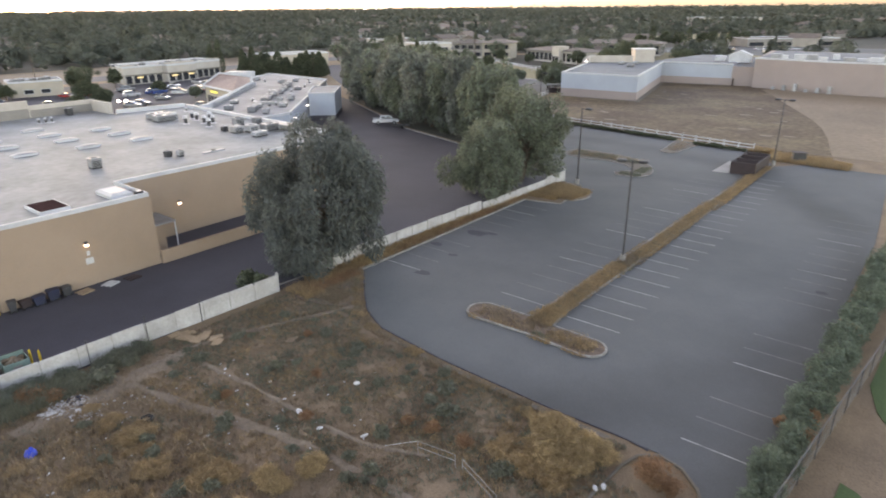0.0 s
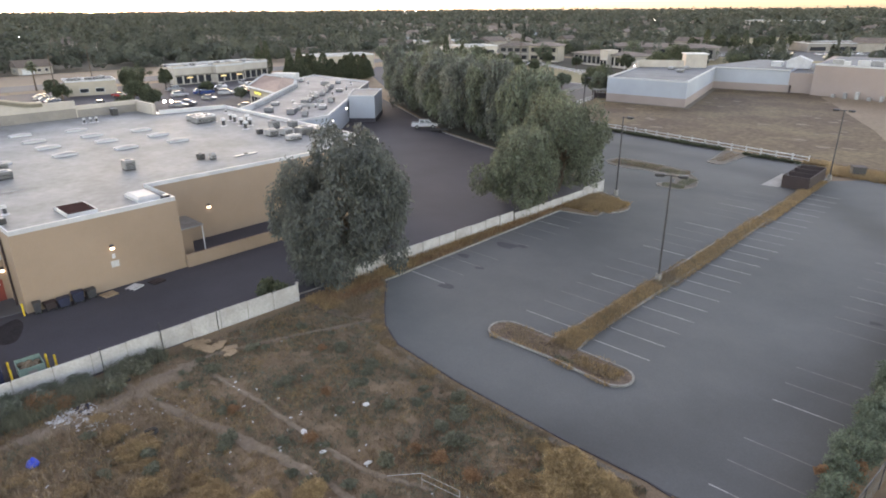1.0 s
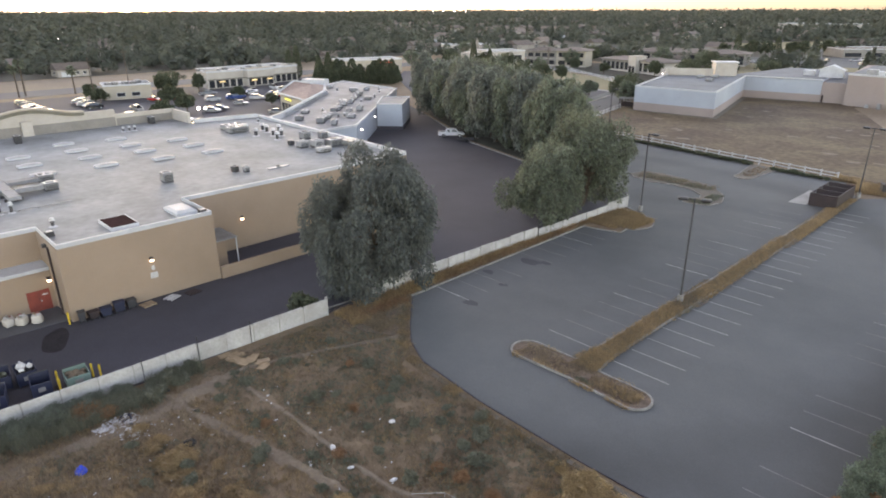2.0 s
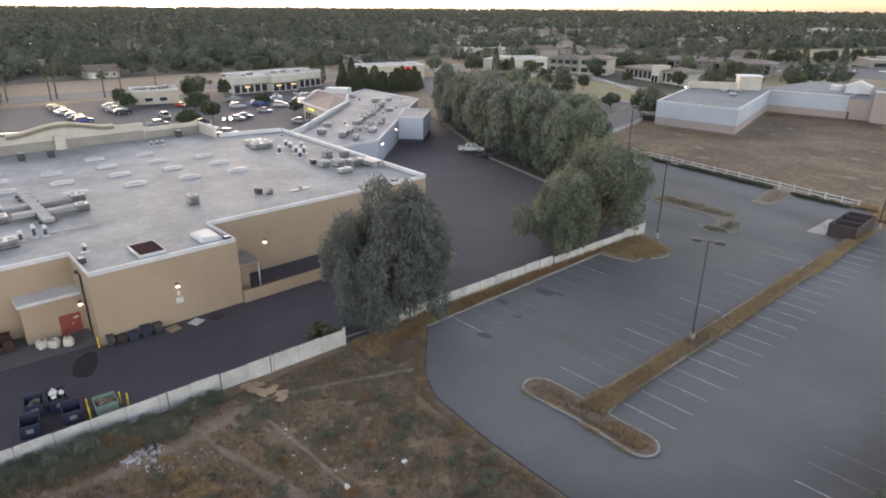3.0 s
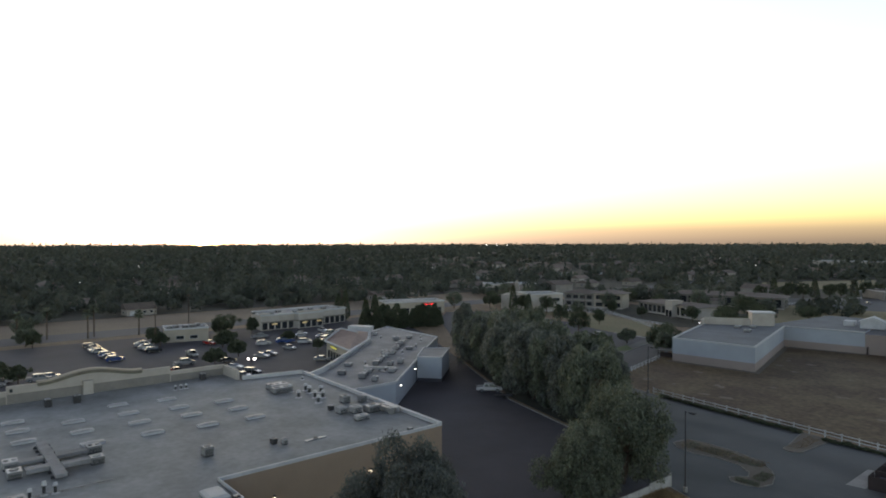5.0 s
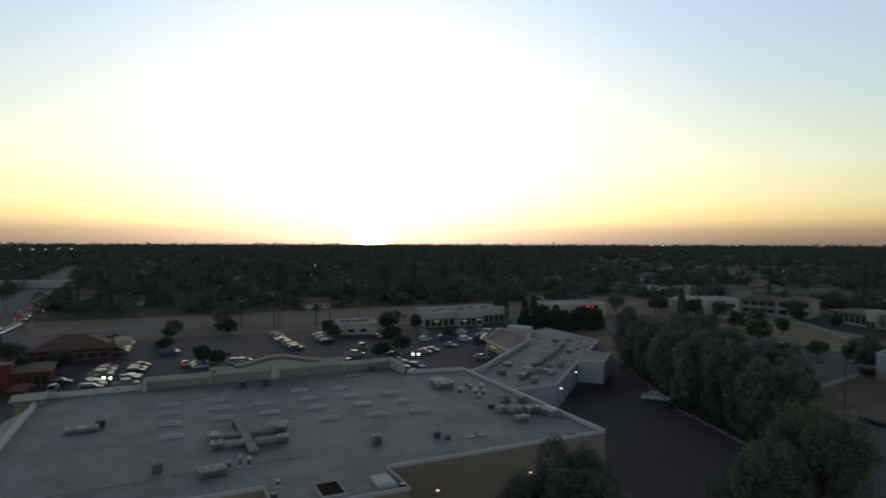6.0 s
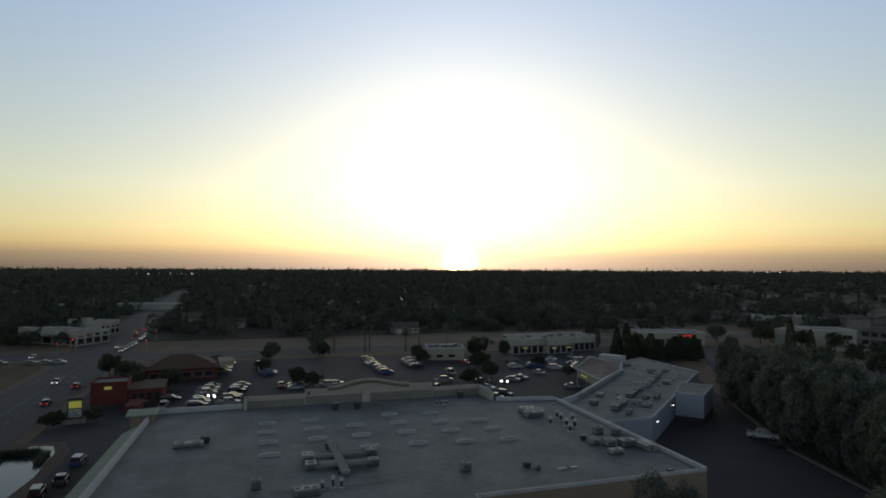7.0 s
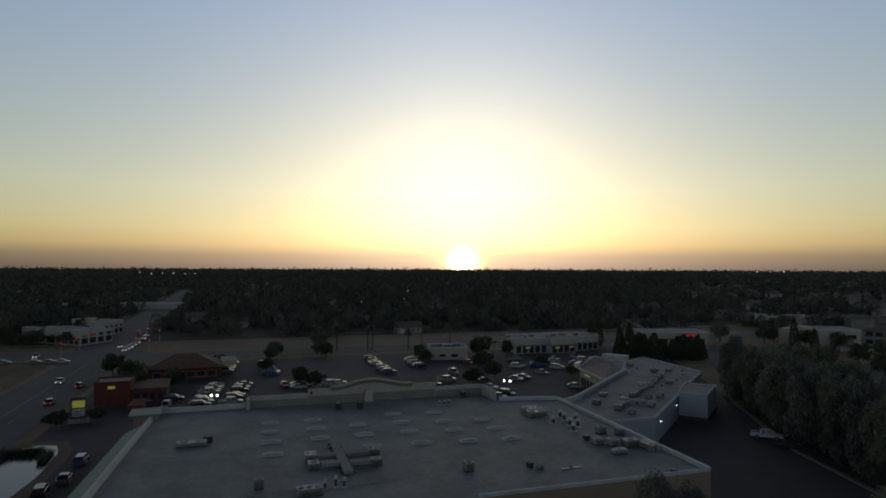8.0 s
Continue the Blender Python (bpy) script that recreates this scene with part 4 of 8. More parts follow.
spread(mound_kinds[0], [lot_spot(*p) for p in ((-13.9, 29.2, 1.1), (-12.1, 29.0, 1.0), (-14.6, 30.2, 0.7), (-12.6, 26.9, 0.8), (-23.2, 18.4, 0.7))])
spread(mound_kinds[1], [lot_spot(*p) for p in ((-13.4, 27.7, 1.15), (-10.9, 29.6, 0.8), (-16.4, 30.3, 0.45), (-11.6, 27.4, 0.8), (-23.9, 16.2, 0.8), (-33.8, 13.4, 0.6))])
spread(rust_kind, [lot_spot(-7.6, 29.6, 1.5), lot_spot(-6.4, 29.2, 0.9), lot_spot(-19.6, 24.8, 0.8), lot_spot(-43.2, 11.4, 1.0), lot_spot(-42.5, 11.2, 1.4), lot_spot(-41.8, 11.9, 1.0), lot_spot(-21.5, 24.5, 0.7), lot_spot(-35, 28, 0.6), lot_spot(-30, 24.8, 0.6), lot_spot(-27, 21, 0.7), lot_spot(-33, 19.5, 0.6), lot_spot(-17.5, 25.2, 0.8)])
green = [[lot_spot(-14.3, 24.7, 0.9), lot_spot(-20.1, 26.8, 1.2), lot_spot(-22.0, 22.9, 0.9)], [lot_spot(-21.9, 29.0, 1.1), lot_spot(-23.3, 30.6, 0.9), lot_spot(-16.6, 30.4, 0.6)]]
for k in range(26):
    y = rp.uniform(-4, 18)
    green[k % 2].append(lot_spot(-44.1 + 0.04 * (y - 34) + rp.uniform(0.8, 3.0), y, rp.uniform(0.7, 1.5)))
for k in range(85):
    x, y = rp.uniform(-41, -12), rp.uniform(18.6, 31) if k % 3 else rp.uniform(6, 18)
    green[k % 2].append(lot_spot(x, y, rp.uniform(0.3, 0.9)))
for t, s in zip(weed_kinds, green):
    spread(t, s)
wall_bush = [shrub("wall_bush", 1.2, 3200, M_WALLWEED, "feathery blue-grey bush against the white wall", "bush", 160 + k, "wall bushes", -0.2, 0.42, 0.035, 14, 0.8) for k in range(2)]
for n, t in enumerate(wall_bush):
    spread(t, [lot_spot(-43.1 + 0.04 * (y - 34) + rp.uniform(-0.1, 0.6), y, rp.uniform(0.75, 1.2)) for y in (-3.0 + 2.5 * k + 1.25 * n + rp.uniform(-0.4, 0.4) for k in range(7))] + [lot_spot(-43.9, 17.6 + 1.3 * n, 0.6)])
bush = shrub("lane_bush", 1.0, 1500, M_LEAF_DARK, "dark green bush beside the wall end in the lane", "bush", 130, "lane bushes", 0.2, 0.26, 0.1, 9, 0.95)
spread(bush, [(-45.9, 30.8, 0, 1.75, 0.3), (-45.0, 31.6, 0, 0.9, 1.9), (-45.9, 26.0, 0, 0.7, 2.5), (-45.4, 27.2, 0, 0.5, 4.0)])
low_hedge = shrub("fence_hedge", 0.8, 900, M_LEAF_DARK, "dark low hedge plant under the white fence", "hedge", 140, "fence hedge", 0.2, 0.3, 0.12, 9, 0.65)
spread(low_hedge, [(-26.5 - k * 0.95 + 0.1 * rp.random(), 120.3 + (k * 0.95) * 0.17 * (1 if k > 12 else 0.6) - 0.8 + rp.uniform(-0.2, 0.2), 0.02, rp.uniform(0.7, 1.1), rp.uniform(0, 6)) for k in range(46) if not 9 < k < 14])


def tufts(regions, n, tall, wide, seed, ground=lot_height, lean=0.35):
    """Blades of grass in small tufts over rectangles or lines (x, y, spread x, spread y, weight)."""
    rng = np.random.default_rng(seed)
    w = np.array([r[4] for r in regions], float)
    pick = rng.choice(len(regions), n, p=w / w.sum())
    R = np.array([r[:4] for r in regions])[pick]
    xy = R[:, :2] + (rng.random((n, 2)) - 0.5) * 2 * R[:, 2:]
    base = np.repeat(xy, 5, 0) + rng.normal(size=(n * 5, 2)) * 0.09
    z = np.array([ground(x, y) for x, y in xy]).repeat(5) - 0.04
    a = rng.random(n * 5) * 6.283
    h = tall * (0.5 + rng.random(n * 5))
    side = np.stack([np.cos(a), np.sin(a), np.zeros(n * 5)], 1) * wide
    root = np.c_[base, z]
    tip = root + np.stack([lean * h * rng.normal(size=n * 5), lean * h * rng.normal(size=n * 5), h], 1)
    v = np.stack([root - side, root + side, tip], 1).reshape(-1, 3)
    return v, np.arange(len(v)).reshape(-1, 3)


flat = lambda x, y: 0.09
def patchy(n, tall, wide, seed, scale, floor, x0=-43.2, x1=-7.5, y0=-6, y1=38.5, side=None):
    """Grass in natural patches over the vacant lot, kept off the trodden paths."""
    rng = np.random.default_rng(seed)
    xy = []
    while len(xy) < n:
        x, y = rng.uniform(x0, x1), rng.uniform(y0, y1)
        if x > -10 and y > 28 or y > 31.3 + 0.92 * max(0, -32.4 - x):
            continue
        bare = on_path(x, y)
        k = noise.noise((x * scale, y * scale, seed * 3.1)) + (side(x, y) if side else 0)
        if k > floor + 0.5 * rng.random() - 0.25 + 0.28 * bare:
            xy.append((x, y, 0.01, 0.01, 1))
    return tufts(xy, len(xy), tall, wide, seed)


single("dry_grass", patchy(38000, 0.17, 0.02, 1, 0.22, -0.4), M_BROWNGRASS, "thin brown dead grass over the vacant lot", "grass", "stuff")
single("straw_grass", patchy(13000, 0.26, 0.018, 2, 0.3, 0.02, side=lambda x, y: 0.25 if y < 13 + 0.15 * (x + 30) else -0.12), M_STRAW, "straw-coloured dry grass in patches", "grass", "stuff")
single("green_weeds", patchy(14000, 0.2, 0.024, 3, 0.35, -0.02, side=lambda x, y: 0.2 if y > 19 else -0.2), M_WEED, "grey-green weeds among the dry grass", "weeds", "stuff")
single("island_grass", tufts([(-22.0, 40.4, 5.4, 0.9, 0.45), (-21.9, 48, 0.9, 4, 1.4), (-21.6, 58, 0.9, 3, 1.2), (-21.2, 72, 0.8, 6, 1.4), (-20.5, 95, 0.7, 14, 2.6), (-38.4, 76.4, 1.9, 2.6, 2.4), (-42.6, 61, 0.8, 21, 2.5), (-22.0, 42.6, 1.0, 1.6, 0.8), (-42, 100.8, 5, 1.4, 1.0), (-37.0, 116.5, 1, 4, 0.5), (-17.5, 119, 4.5, 4, 3)], 5200, 0.3, 0.022, 4, flat), M_BROWNGRASS, "brown dry grass on the planting islands", "grass", "stuff")
single("island_weeds", tufts([(-24.5, 40.4, 2.8, 0.9, 0.7), (-18.5, 40.2, 2.0, 0.8, 0.5), (-21.9, 55, 0.8, 10, 2.4), (-21.0, 80, 0.7, 22, 3), (-42.6, 58, 0.9, 20, 4), (-42.0, 36.4, 1.5, 3.2, 4), (-39.6, 34.6, 1.6, 1.2, 2), (-47, 101.2, 3.5, 1.8, 1)], 7000, 0.2, 0.025, 5, flat), M_BROWNGRASS, "brown dead weeds on the planting islands", "grass", "stuff")
single("island_straw", tufts([(-21.9, 50, 0.8, 7, 2), (-21.2, 72, 0.8, 12, 2), (-20.5, 97, 0.7, 12, 3), (-18.5, 40.3, 2.0, 0.7, 0.2), (-22.0, 42.8, 1.0, 1.5, 0.7), (-42.6, 61, 0.8, 20, 1.2)], 6200, 0.34, 0.024, 14, flat), M_STRAW, "straw-coloured grass tufts along the island", "grass", "stuff")
single("wall_weeds", tufts([(-43.1, 50, 0.5, 9, 4), (-43.0, 66, 0.5, 8, 2.5), (-42.9, 43, 0.9, 2.5, 1.4), (-43.0, 37.5, 1.0, 2.5, 1.0), (-38.4, 76.4, 1.8, 2.2, 2.2), (-37.4, 77.6, 1.4, 1.4, 0.8), (-42.0, 33.5, 1.6, 1.0, 0.6)], 3800, 0.55, 0.028, 15, flat), M_STRAW, "tall straw-coloured weeds along the white wall", "weeds", "stuff")
single("rust_wall_weeds", tufts([(-42.7, 52, 0.7, 12, 3), (-42.6, 68, 0.7, 9, 2), (-42.2, 36.5, 1.4, 3, 2)], 2000, 0.4, 0.03, 16, flat), M_RUSTWEED, "rust-brown weeds between wall and kerb", "weeds", "stuff")
single("tall_dead_grass", patchy(9000, 0.42, 0.02, 21, 0.25, -0.2, y1=17.5, side=lambda x, y: 0.1 if y < 12 else -0.1), M_BROWNGRASS, "tall dead brown grass across the lot", "grass", "stuff")
single("wall_grass", tufts([(-43.2, 8, 0.7, 6, 3), (-42.4, 10.5, 0.9, 4, 2), (-43.4, 17.5, 0.5, 2, 0.8), (-43.4, -2, 0.8, 5, 1.4)], 4200, 0.75, 0.026, 31, lean=0.25), M_WEED, "tall grey-green grass along the white wall", "grass", "stuff")
rim = [(x, y, 0.16, 0.16, 1) for (xa, ya), (xb, yb) in zip(ISLAND, ISLAND[1:] + ISLAND[:1]) for x, y in [(xa + (xb - xa) * q / 12, ya + (yb - ya) * q / 12) for q in range(12)] if abs(yb - ya) > 4]
rim += [(-26.8, 39.0, 0.5, 0.2, 6), (-24.0, 39.3, 1.6, 0.15, 8), (-20.6, 39.0, 0.9, 0.2, 9), (-17.6, 38.8, 0.9, 0.2, 8), (-18.6, 41.6, 0.8, 0.12, 3), (-25.6, 41.8, 1.0, 0.12, 3), (-23.2, 42.6, 0.3, 0.8, 5)]
single("kerb_grass", tufts(rim, 550, 0.26, 0.024, 32, flat), M_STRAW, "dry grass leaning over the island kerb", "grass", "stuff")
single("island_green", tufts([(-21.9, 50, 0.7, 6, 1), (-21.3, 62, 0.7, 8, 1), (-21.0, 85, 0.6, 14, 1), (-22.3, 43.5, 0.8, 1.6, 0.5), (-20.8, 39.6, 0.7, 0.3, 0.2)], 1300, 0.2, 0.03, 45, flat), M_WEED, "grey-green weeds among the straw on the island", "weeds", "stuff")
edge = [(-41.6, 40.0), (-39.4, 37.6), (-36.8, 35.2), (-34.9, 33.6), (-31.8, 32.2), (-24.8, 31.4), (-15.6, 31.1), (-10.4, 30.3)]
fringe = [(xa + (xb - xa) * q / 6, ya + (yb - ya) * q / 6, 0.6, 0.4, abs(xb - xa) * (0.4 + (q * 7 + int(-xa)) % 5 * 0.3)) for (xa, ya), (xb, yb) in zip(edge, edge[1:]) for q in range(6)]
single("kerbside_grass", tufts(fringe, 1900, 0.2, 0.022, 51), M_BROWNGRASS, "thin brown grass creeping up to the car park lip", "grass", "stuff")
single("kerbside_weeds", tufts(fringe[3::5], 500, 0.26, 0.026, 52), M_STRAW, "straw tufts along the car park lip", "grass", "stuff")
single("corner_straw", tufts([(-40.4, 76.4, 2.3, 3.8, 2), (-37.9, 76.6, 1.7, 2.7, 1)], 2600, 0.42, 0.03, 61, flat), M_STRAW, "tall straw grass filling the kerbed corner bed", "grass", "stuff")
single("field_edge_straw", tufts([(-17.5, 117.5, 4.5, 3.0, 3), (-12.5, 116.5, 2.5, 2.5, 2), (-24, 121.5, 2.0, 1.5, 1)], 3200, 0.5, 0.03, 33, flat), M_STRAW, "straw grass round the utility cabinet", "grass", "stuff")
single("crescent_weeds", tufts([(-35.8, 91.9, 1.6, 0.7, 2), (-35.2, 95.5, 0.9, 2.0, 1.5), (-39.5, 100.2, 2.2, 1.2, 1.2), (-46, 101, 3.6, 1.6, 2)], 900, 0.28, 0.035, 41, flat), M_WEED, "grey-green weeds at the tip of the curved island", "weeds", "stuff")

# ---- boundary wall of white concrete panels ----
def wall_x(y):
    return -44.1 + 0.04 * (y - 34)


def boundary_wall(y0, y1, label, seed):
    rnd = random.Random(seed)
    top = thing("boundary_wall", (wall_x(y0), y0, 0), 0, label, "wall", "boundary walls", "structure")
    n = round((y1 - y0) / 2.45)
    step = (y1 - y0) / n
    slant = math.degrees(math.atan(-0.04))
    panel = post = None
    for k in range(n + 1):
        y = k * step
        x = 0.04 * y
        if k < n:
            h = 1.62
            low = 60.2 < y0 + y < 75.5
            if panel is None:
                gap = 0.035 if seed == 1 else 0.09
                b = box(-0.07, 0.07, gap, step - gap, -0.1, h, 0.015)
                panel = part("panel", b, M_WHITEWALL, top)
                ob = panel
            else:
                ob = new("panel", panel.data)
                ob.parent = top
            ob.matrix_basis = pose(x + rnd.uniform(-0.02, 0.02), y, rnd.uniform(-0.06, 0.03) - 0.3 * low, rnd.uniform(-0.4, 0.4), rnd.uniform(-1.0, 1.0), slant)
        if post is None:
            post = part("post", box(-0.05, 0.05, -0.09, 0.09, -0.1, 1.5, 0.015), M_POST, top)
            ob = post
        else:
            ob = new("post", post.data)
            ob.parent = top
        ob.matrix_basis = pose(x, y, -0.3 if 60.2 < y0 + y < 75.5 else 0, 0, 0, slant)
    for y in (0.0, y1 - y0):
        part("end_post", box(0.04 * y - 0.11, 0.04 * y + 0.11, y - 0.11, y + 0.11, -0.1, 1.85, 0.015), M_WHITEWALL, top)


boundary_wall(-26.5, 32.1, "weathered white concrete panel wall along the service lane", 1)
boundary_wall(37.4, 82.6, "white concrete panel wall with dry weeds at its foot", 2)
for y, h in ((19.9, 2.35), (24.4, 2.1), (15.6, 2.0), (62.4, 2.6)):
    t = thing("fence_stub", (wall_x(y) + 0.28, y, 0), 0, "thin dark steel post standing beside the wall", "post", "steel posts by the wall")
    part("post", rod((0, 0, -0.1), (0, 0, h), 0.035), M_DARKMETAL, t)
    part("cap", box(-0.05, 0.05, -0.05, 0.05, h, h + 0.05), M_DARKMETAL, t)


# ---- white post-and-rail fences ----
def rail_fence(pts, label, step=2.6):
    top = thing("rail_fence", (*pts[0], 0), 0, label, "fence", "white rail fences")
    ox, oy = pts[0]
    posts = None
    for (xa, ya), (xb, yb) in zip(pts, pts[1:]):
        d = math.hypot(xb - xa, yb - ya)
        n = max(1, round(d / step))
        ang = math.degrees(math.atan2(yb - ya, xb - xa))
        for k in range(n + 1):
            u = k / n
            x, y = xa + (xb - xa) * u - ox, ya + (yb - ya) * u - oy
            if posts is None:
                posts = part("post", box(-0.08, 0.08, -0.08, 0.08, -0.1, 1.35, 0.015), M_CAP, top)
                ob = posts
            else:
                ob = new("post", posts.data)
                ob.parent = top
            ob.matrix_basis = pose(x, y, 0, 0, 0, ang)
        for z in (0.55, 1.1):
            r = part("rail", box(0, d, -0.03, 0.03, z - 0.065, z + 0.065), M_CAP, top)
            r.matrix_basis = pose(xa - ox, ya - oy, 0, 0, 0, ang)
    return top


rail_fence([(-25.3, 120.9), (-36, 122.6), (-52, 125.3), (-72.2, 128.6)], "long white vinyl rail fence between car park and field")
rail_fence([(-86.0, 132.6), (-93.2, 166.5)], "white vinyl rail fence beside the road")
rail_fence([(-116, 213), (-150, 240), (-181, 262)], "white vinyl rail fence round the far lawn")
rail_fence([(-181, 262), (-196, 246)], "white vinyl rail fence at the office corner")
rail_fence([(-60, 268), (-38, 285), (-10, 290)], "white vinyl rail fence beyond the hall")


# ---- car park lamps ----
def parking_lamp(x, y, h, turn, lit=False, label="tall dark steel car park lamp with two unlit heads", mat=None, heads=2):
    top = thing("parking_lamp", (x, y, 0), turn, label, "street lamp", "car park lamps")
    part("pedestal", rod((0, 0, -0.1), (0, 0, 0.75), 0.3, 0.28, 14), M_KERB, top, "round concrete pedestal")
    part("pole", rod((0, 0, 0.7), (0, 0, h), 0.11, 0.075, 10), M_DARKMETAL, top)
    part("arm", rod((-0.75 if heads > 1 else 0, 0, h - 0.1), (0.75, 0, h - 0.1), 0.045, 0.045, 8), M_DARKMETAL, top)
    for s in (-1, 1)[2 - heads:]:
        b = box(-0.46, 0.46, -0.3, 0.3, -0.14, 0.14, 0.09)
        bmesh.ops.translate(b, verts=b.verts, vec=(s * 1.0, 0, h - 0.08))
        head = part("lamp_head", b, M_DARKMETAL, top)
        part("lens", box(s * 1.0 - 0.28, s * 1.0 + 0.28, -0.17, 0.17, h - 0.25, h - 0.222), G_WHITE if lit else M_GLASS, head)
    return top


parking_lamp(-22.2, 58.2, 10.5, 20)
parking_lamp(-39.8, 82.2, 11.0, 0, heads=1, label="tall dark steel car park lamp with one head")
parking_lamp(-20.0, 111.6, 10.5, 0)
parking_lamp(-73.0, 127.6, 10.5, 0, heads=1, label="dark steel lamp post beside the white fence")

# ---- refuse enclosure ----
enc = thing("refuse_enclosure", (-22.3, 106.4, 0), 0, "dark brown open-topped refuse enclosure with three bays", "enclosure")
for x0, x1, y0, y1 in ((-1.7, 1.7, -4.4, -4.25), (-1.7, 1.7, -1.4, -1.25), (-1.7, 1.7, 1.5, 1.65), (-1.7, 1.7, 4.25, 4.4), (1.7, 1.85, -4.4, 4.4)):
    part("side_wall", box(x0, x1, y0, y1, -0.05, 1.9, 0.02), M_BROWNSTEEL, enc)
for y in (-4.1, -1.1, 1.8):
    g = part("gate", box(-1.85, -1.76, y, y + 2.5, 0.08, 1.8, 0.02), M_BROWNSTEEL, enc)
    part("gate_bar", box(-1.92, -1.85, y + 0.1, y + 2.4, 0.9, 1.0), M_DARKMETAL, g)
for y in (-2.8, 0.1, 2.9):
    d = thing("refuse_bin", (-22.2, 106.4 + y, 0.03), 0, "dark steel refuse bin inside the enclosure", "refuse bin", "enclosed bins")
    part("body", box(-1.0, 1.0, -0.85, 0.85, 0.1, 1.25, 0.04), M_DARKMETAL, d)
    part("lid", box(-1.03, 1.03, -0.87, 0.87, 1.25, 1.3), M_BLUEBIN, d)
single("enclosure_apron", prism([(-24.3, 101.8), (-26.6, 101.6), (-26.4, 110.6), (-24.3, 110.8)], -0.1, 0.042), M_CONC, "pale concrete apron in front of the enclosure", "apron", "structure")
ub = thing("utility_box", (-17.4, 117.0, 0), 25, "dark green-black utility cabinet on bare ground", "utility cabinet")
part("cabinet", box(-0.95, 0.95, -0.75, 0.75, 0.1, 1.45, 0.05), M_DARKMETAL, ub)
part("plinth", box(-1.1, 1.1, -0.9, 0.9, -0.1, 0.1), M_CONC, ub)
part("lid", box(-1.0, 1.0, -0.8, 0.8, 1.45, 1.55, 0.03), M_BROWNSTEEL, ub)

# ---- service side of the store ----
annex = thing("door_annex", (-66.2, 9.4, 0), 0, "small tan stucco annex with a white flat roof", "annex")
part("wall", box(0, 2.2, 0, 5.2, -0.1, 3.9), M_STUCCO, annex)
part("roof", box(-0.0, 2.4, -0.2, 5.19, 3.9, 4.25, 0.02), M_CAP, annex)
door = part("door", box(2.2, 2.26, 2.9, 4.8, 0.05, 2.1, 0.01), M_RED, annex, "red double steel door")
part("door_gap", box(2.26, 2.266, 3.84, 3.86, 0.06, 2.08), M_DARKMETAL, door)
part("handle", box(2.262, 2.32, 3.95, 4.05, 0.95, 1.15), M_METAL, door)
part("door_sign", box(2.261, 2.27, 4.15, 4.6, 1.55, 1.7), M_PAPER, door)
canopy = thing("dock_canopy", (-66.2, 29.0, 0), 0, "loading dock recess with a pale metal canopy", "canopy")
part("canopy_roof", box(0, 4.2, 0.0, 3.6, 3.0, 3.2, 0.03), M_METAL, canopy, "pale blue-grey sheet metal roof")
part("dock_wall", box(4.0, 4.2, 0.0, 2.2, -0.1, 3.0), M_STUCCO, canopy)
part("post", box(4.05, 4.17, 3.4, 3.52, -0.1, 3.0), M_CAP, canopy)
part("dock_door", box(0.0, 0.06, 0.5, 3.2, 0.1, 2.7), M_DARKMETAL, canopy)
low = thing("dock_side_wall", (-59.1, 29.0, 0), 0, "low tan stucco wall along the sunken loading dock", "low wall")
part("wall", box(-0.15, 0.15, 0.02, 21.0, -0.2, 1.3), M_STUCCO, low)
part("cap", box(-0.18, 0.18, 0.02, 21.0, 1.3, 1.36, 0.015), M_STUCCO, low)


def wall_lamp(x, y, z, label="lit wall lamp on the stucco wall", lit=G_LAMP, face=0, group="wall lamps"):
    t = thing("wall_lamp", (x, y, z), face, label, "wall lamp", group)
    part("housing", box(0, 0.22, -0.17, 0.17, -0.02, 0.24, 0.03), M_DARKMETAL, t)
    part("lens", box(0.03, 0.30, -0.15, 0.15, -0.2, -0.02, 0.02), lit, t)


wall_lamp(-59.3, 22.3, 4.1)
wall_lamp(-66.2, 35.4, 3.7)
wall_lamp(-66.2, 49.0, 3.7)
wall_lamp(-63.9, 14.35, 3.0, face=0)
wall_lamp(-103.2, 81.4, 3.7, "lit lamp on the white wing wall", G_WHITE, 42)
wall_lamp(-115.0, 94.4, 3.6, "lit lamp on the white wing wall", G_WHITE, 42)
wall_lamp(-98.4, 200.4, 7.2, "lit lamp at the hall's roof edge", G_WHITE, -90)
sign = thing("wall_notice", (-59.3, 22.35, 2.0), 0, "small pale notice plates on the tan wall", "sign")
part("plate", box(0.003, 0.02, -0.35, 0.35, 0.1, 0.7), M_PAPER, sign)
part("plate", box(0.003, 0.02, -0.15, 0.15, 0.95, 1.4), M_PAPER, sign)

gut = thing("roof_scupper", (-62.8, 14.6, 6.6), 0, "dark rain scupper at the bay's roof edge", "scupper")
part("spout", box(-0.2, 0.2, -0.35, 0.0, -0.12, 0.2, 0.02), M_DARKMETAL, gut)
# thin dark upright from the ground to the scupper's height
part("upright_rod", rod((0.9, -0.12, -6.6), (0.9, -0.12, 0.1), 0.09), M_BROWNSTEEL, gut)
for x, y in ((-59.1, 14.3), (-47.6, 10.6), (-48.9, 10.75), (-48.2, 13.0), (-47.6, 13.4)):
    t = thing("bollard", (x, y, 0), 0, "yellow painted steel bollard", "bollard", "yellow bollards")
    part("post", rod((0, 0, -0.1), (0, 0, 1.15), 0.08, 0.08, 10), M_YELLOW, t)
    part("cap", rod((0, 0, 1.15), (0, 0, 1.2), 0.08, 0.04, 10), M_YELLOW, t)


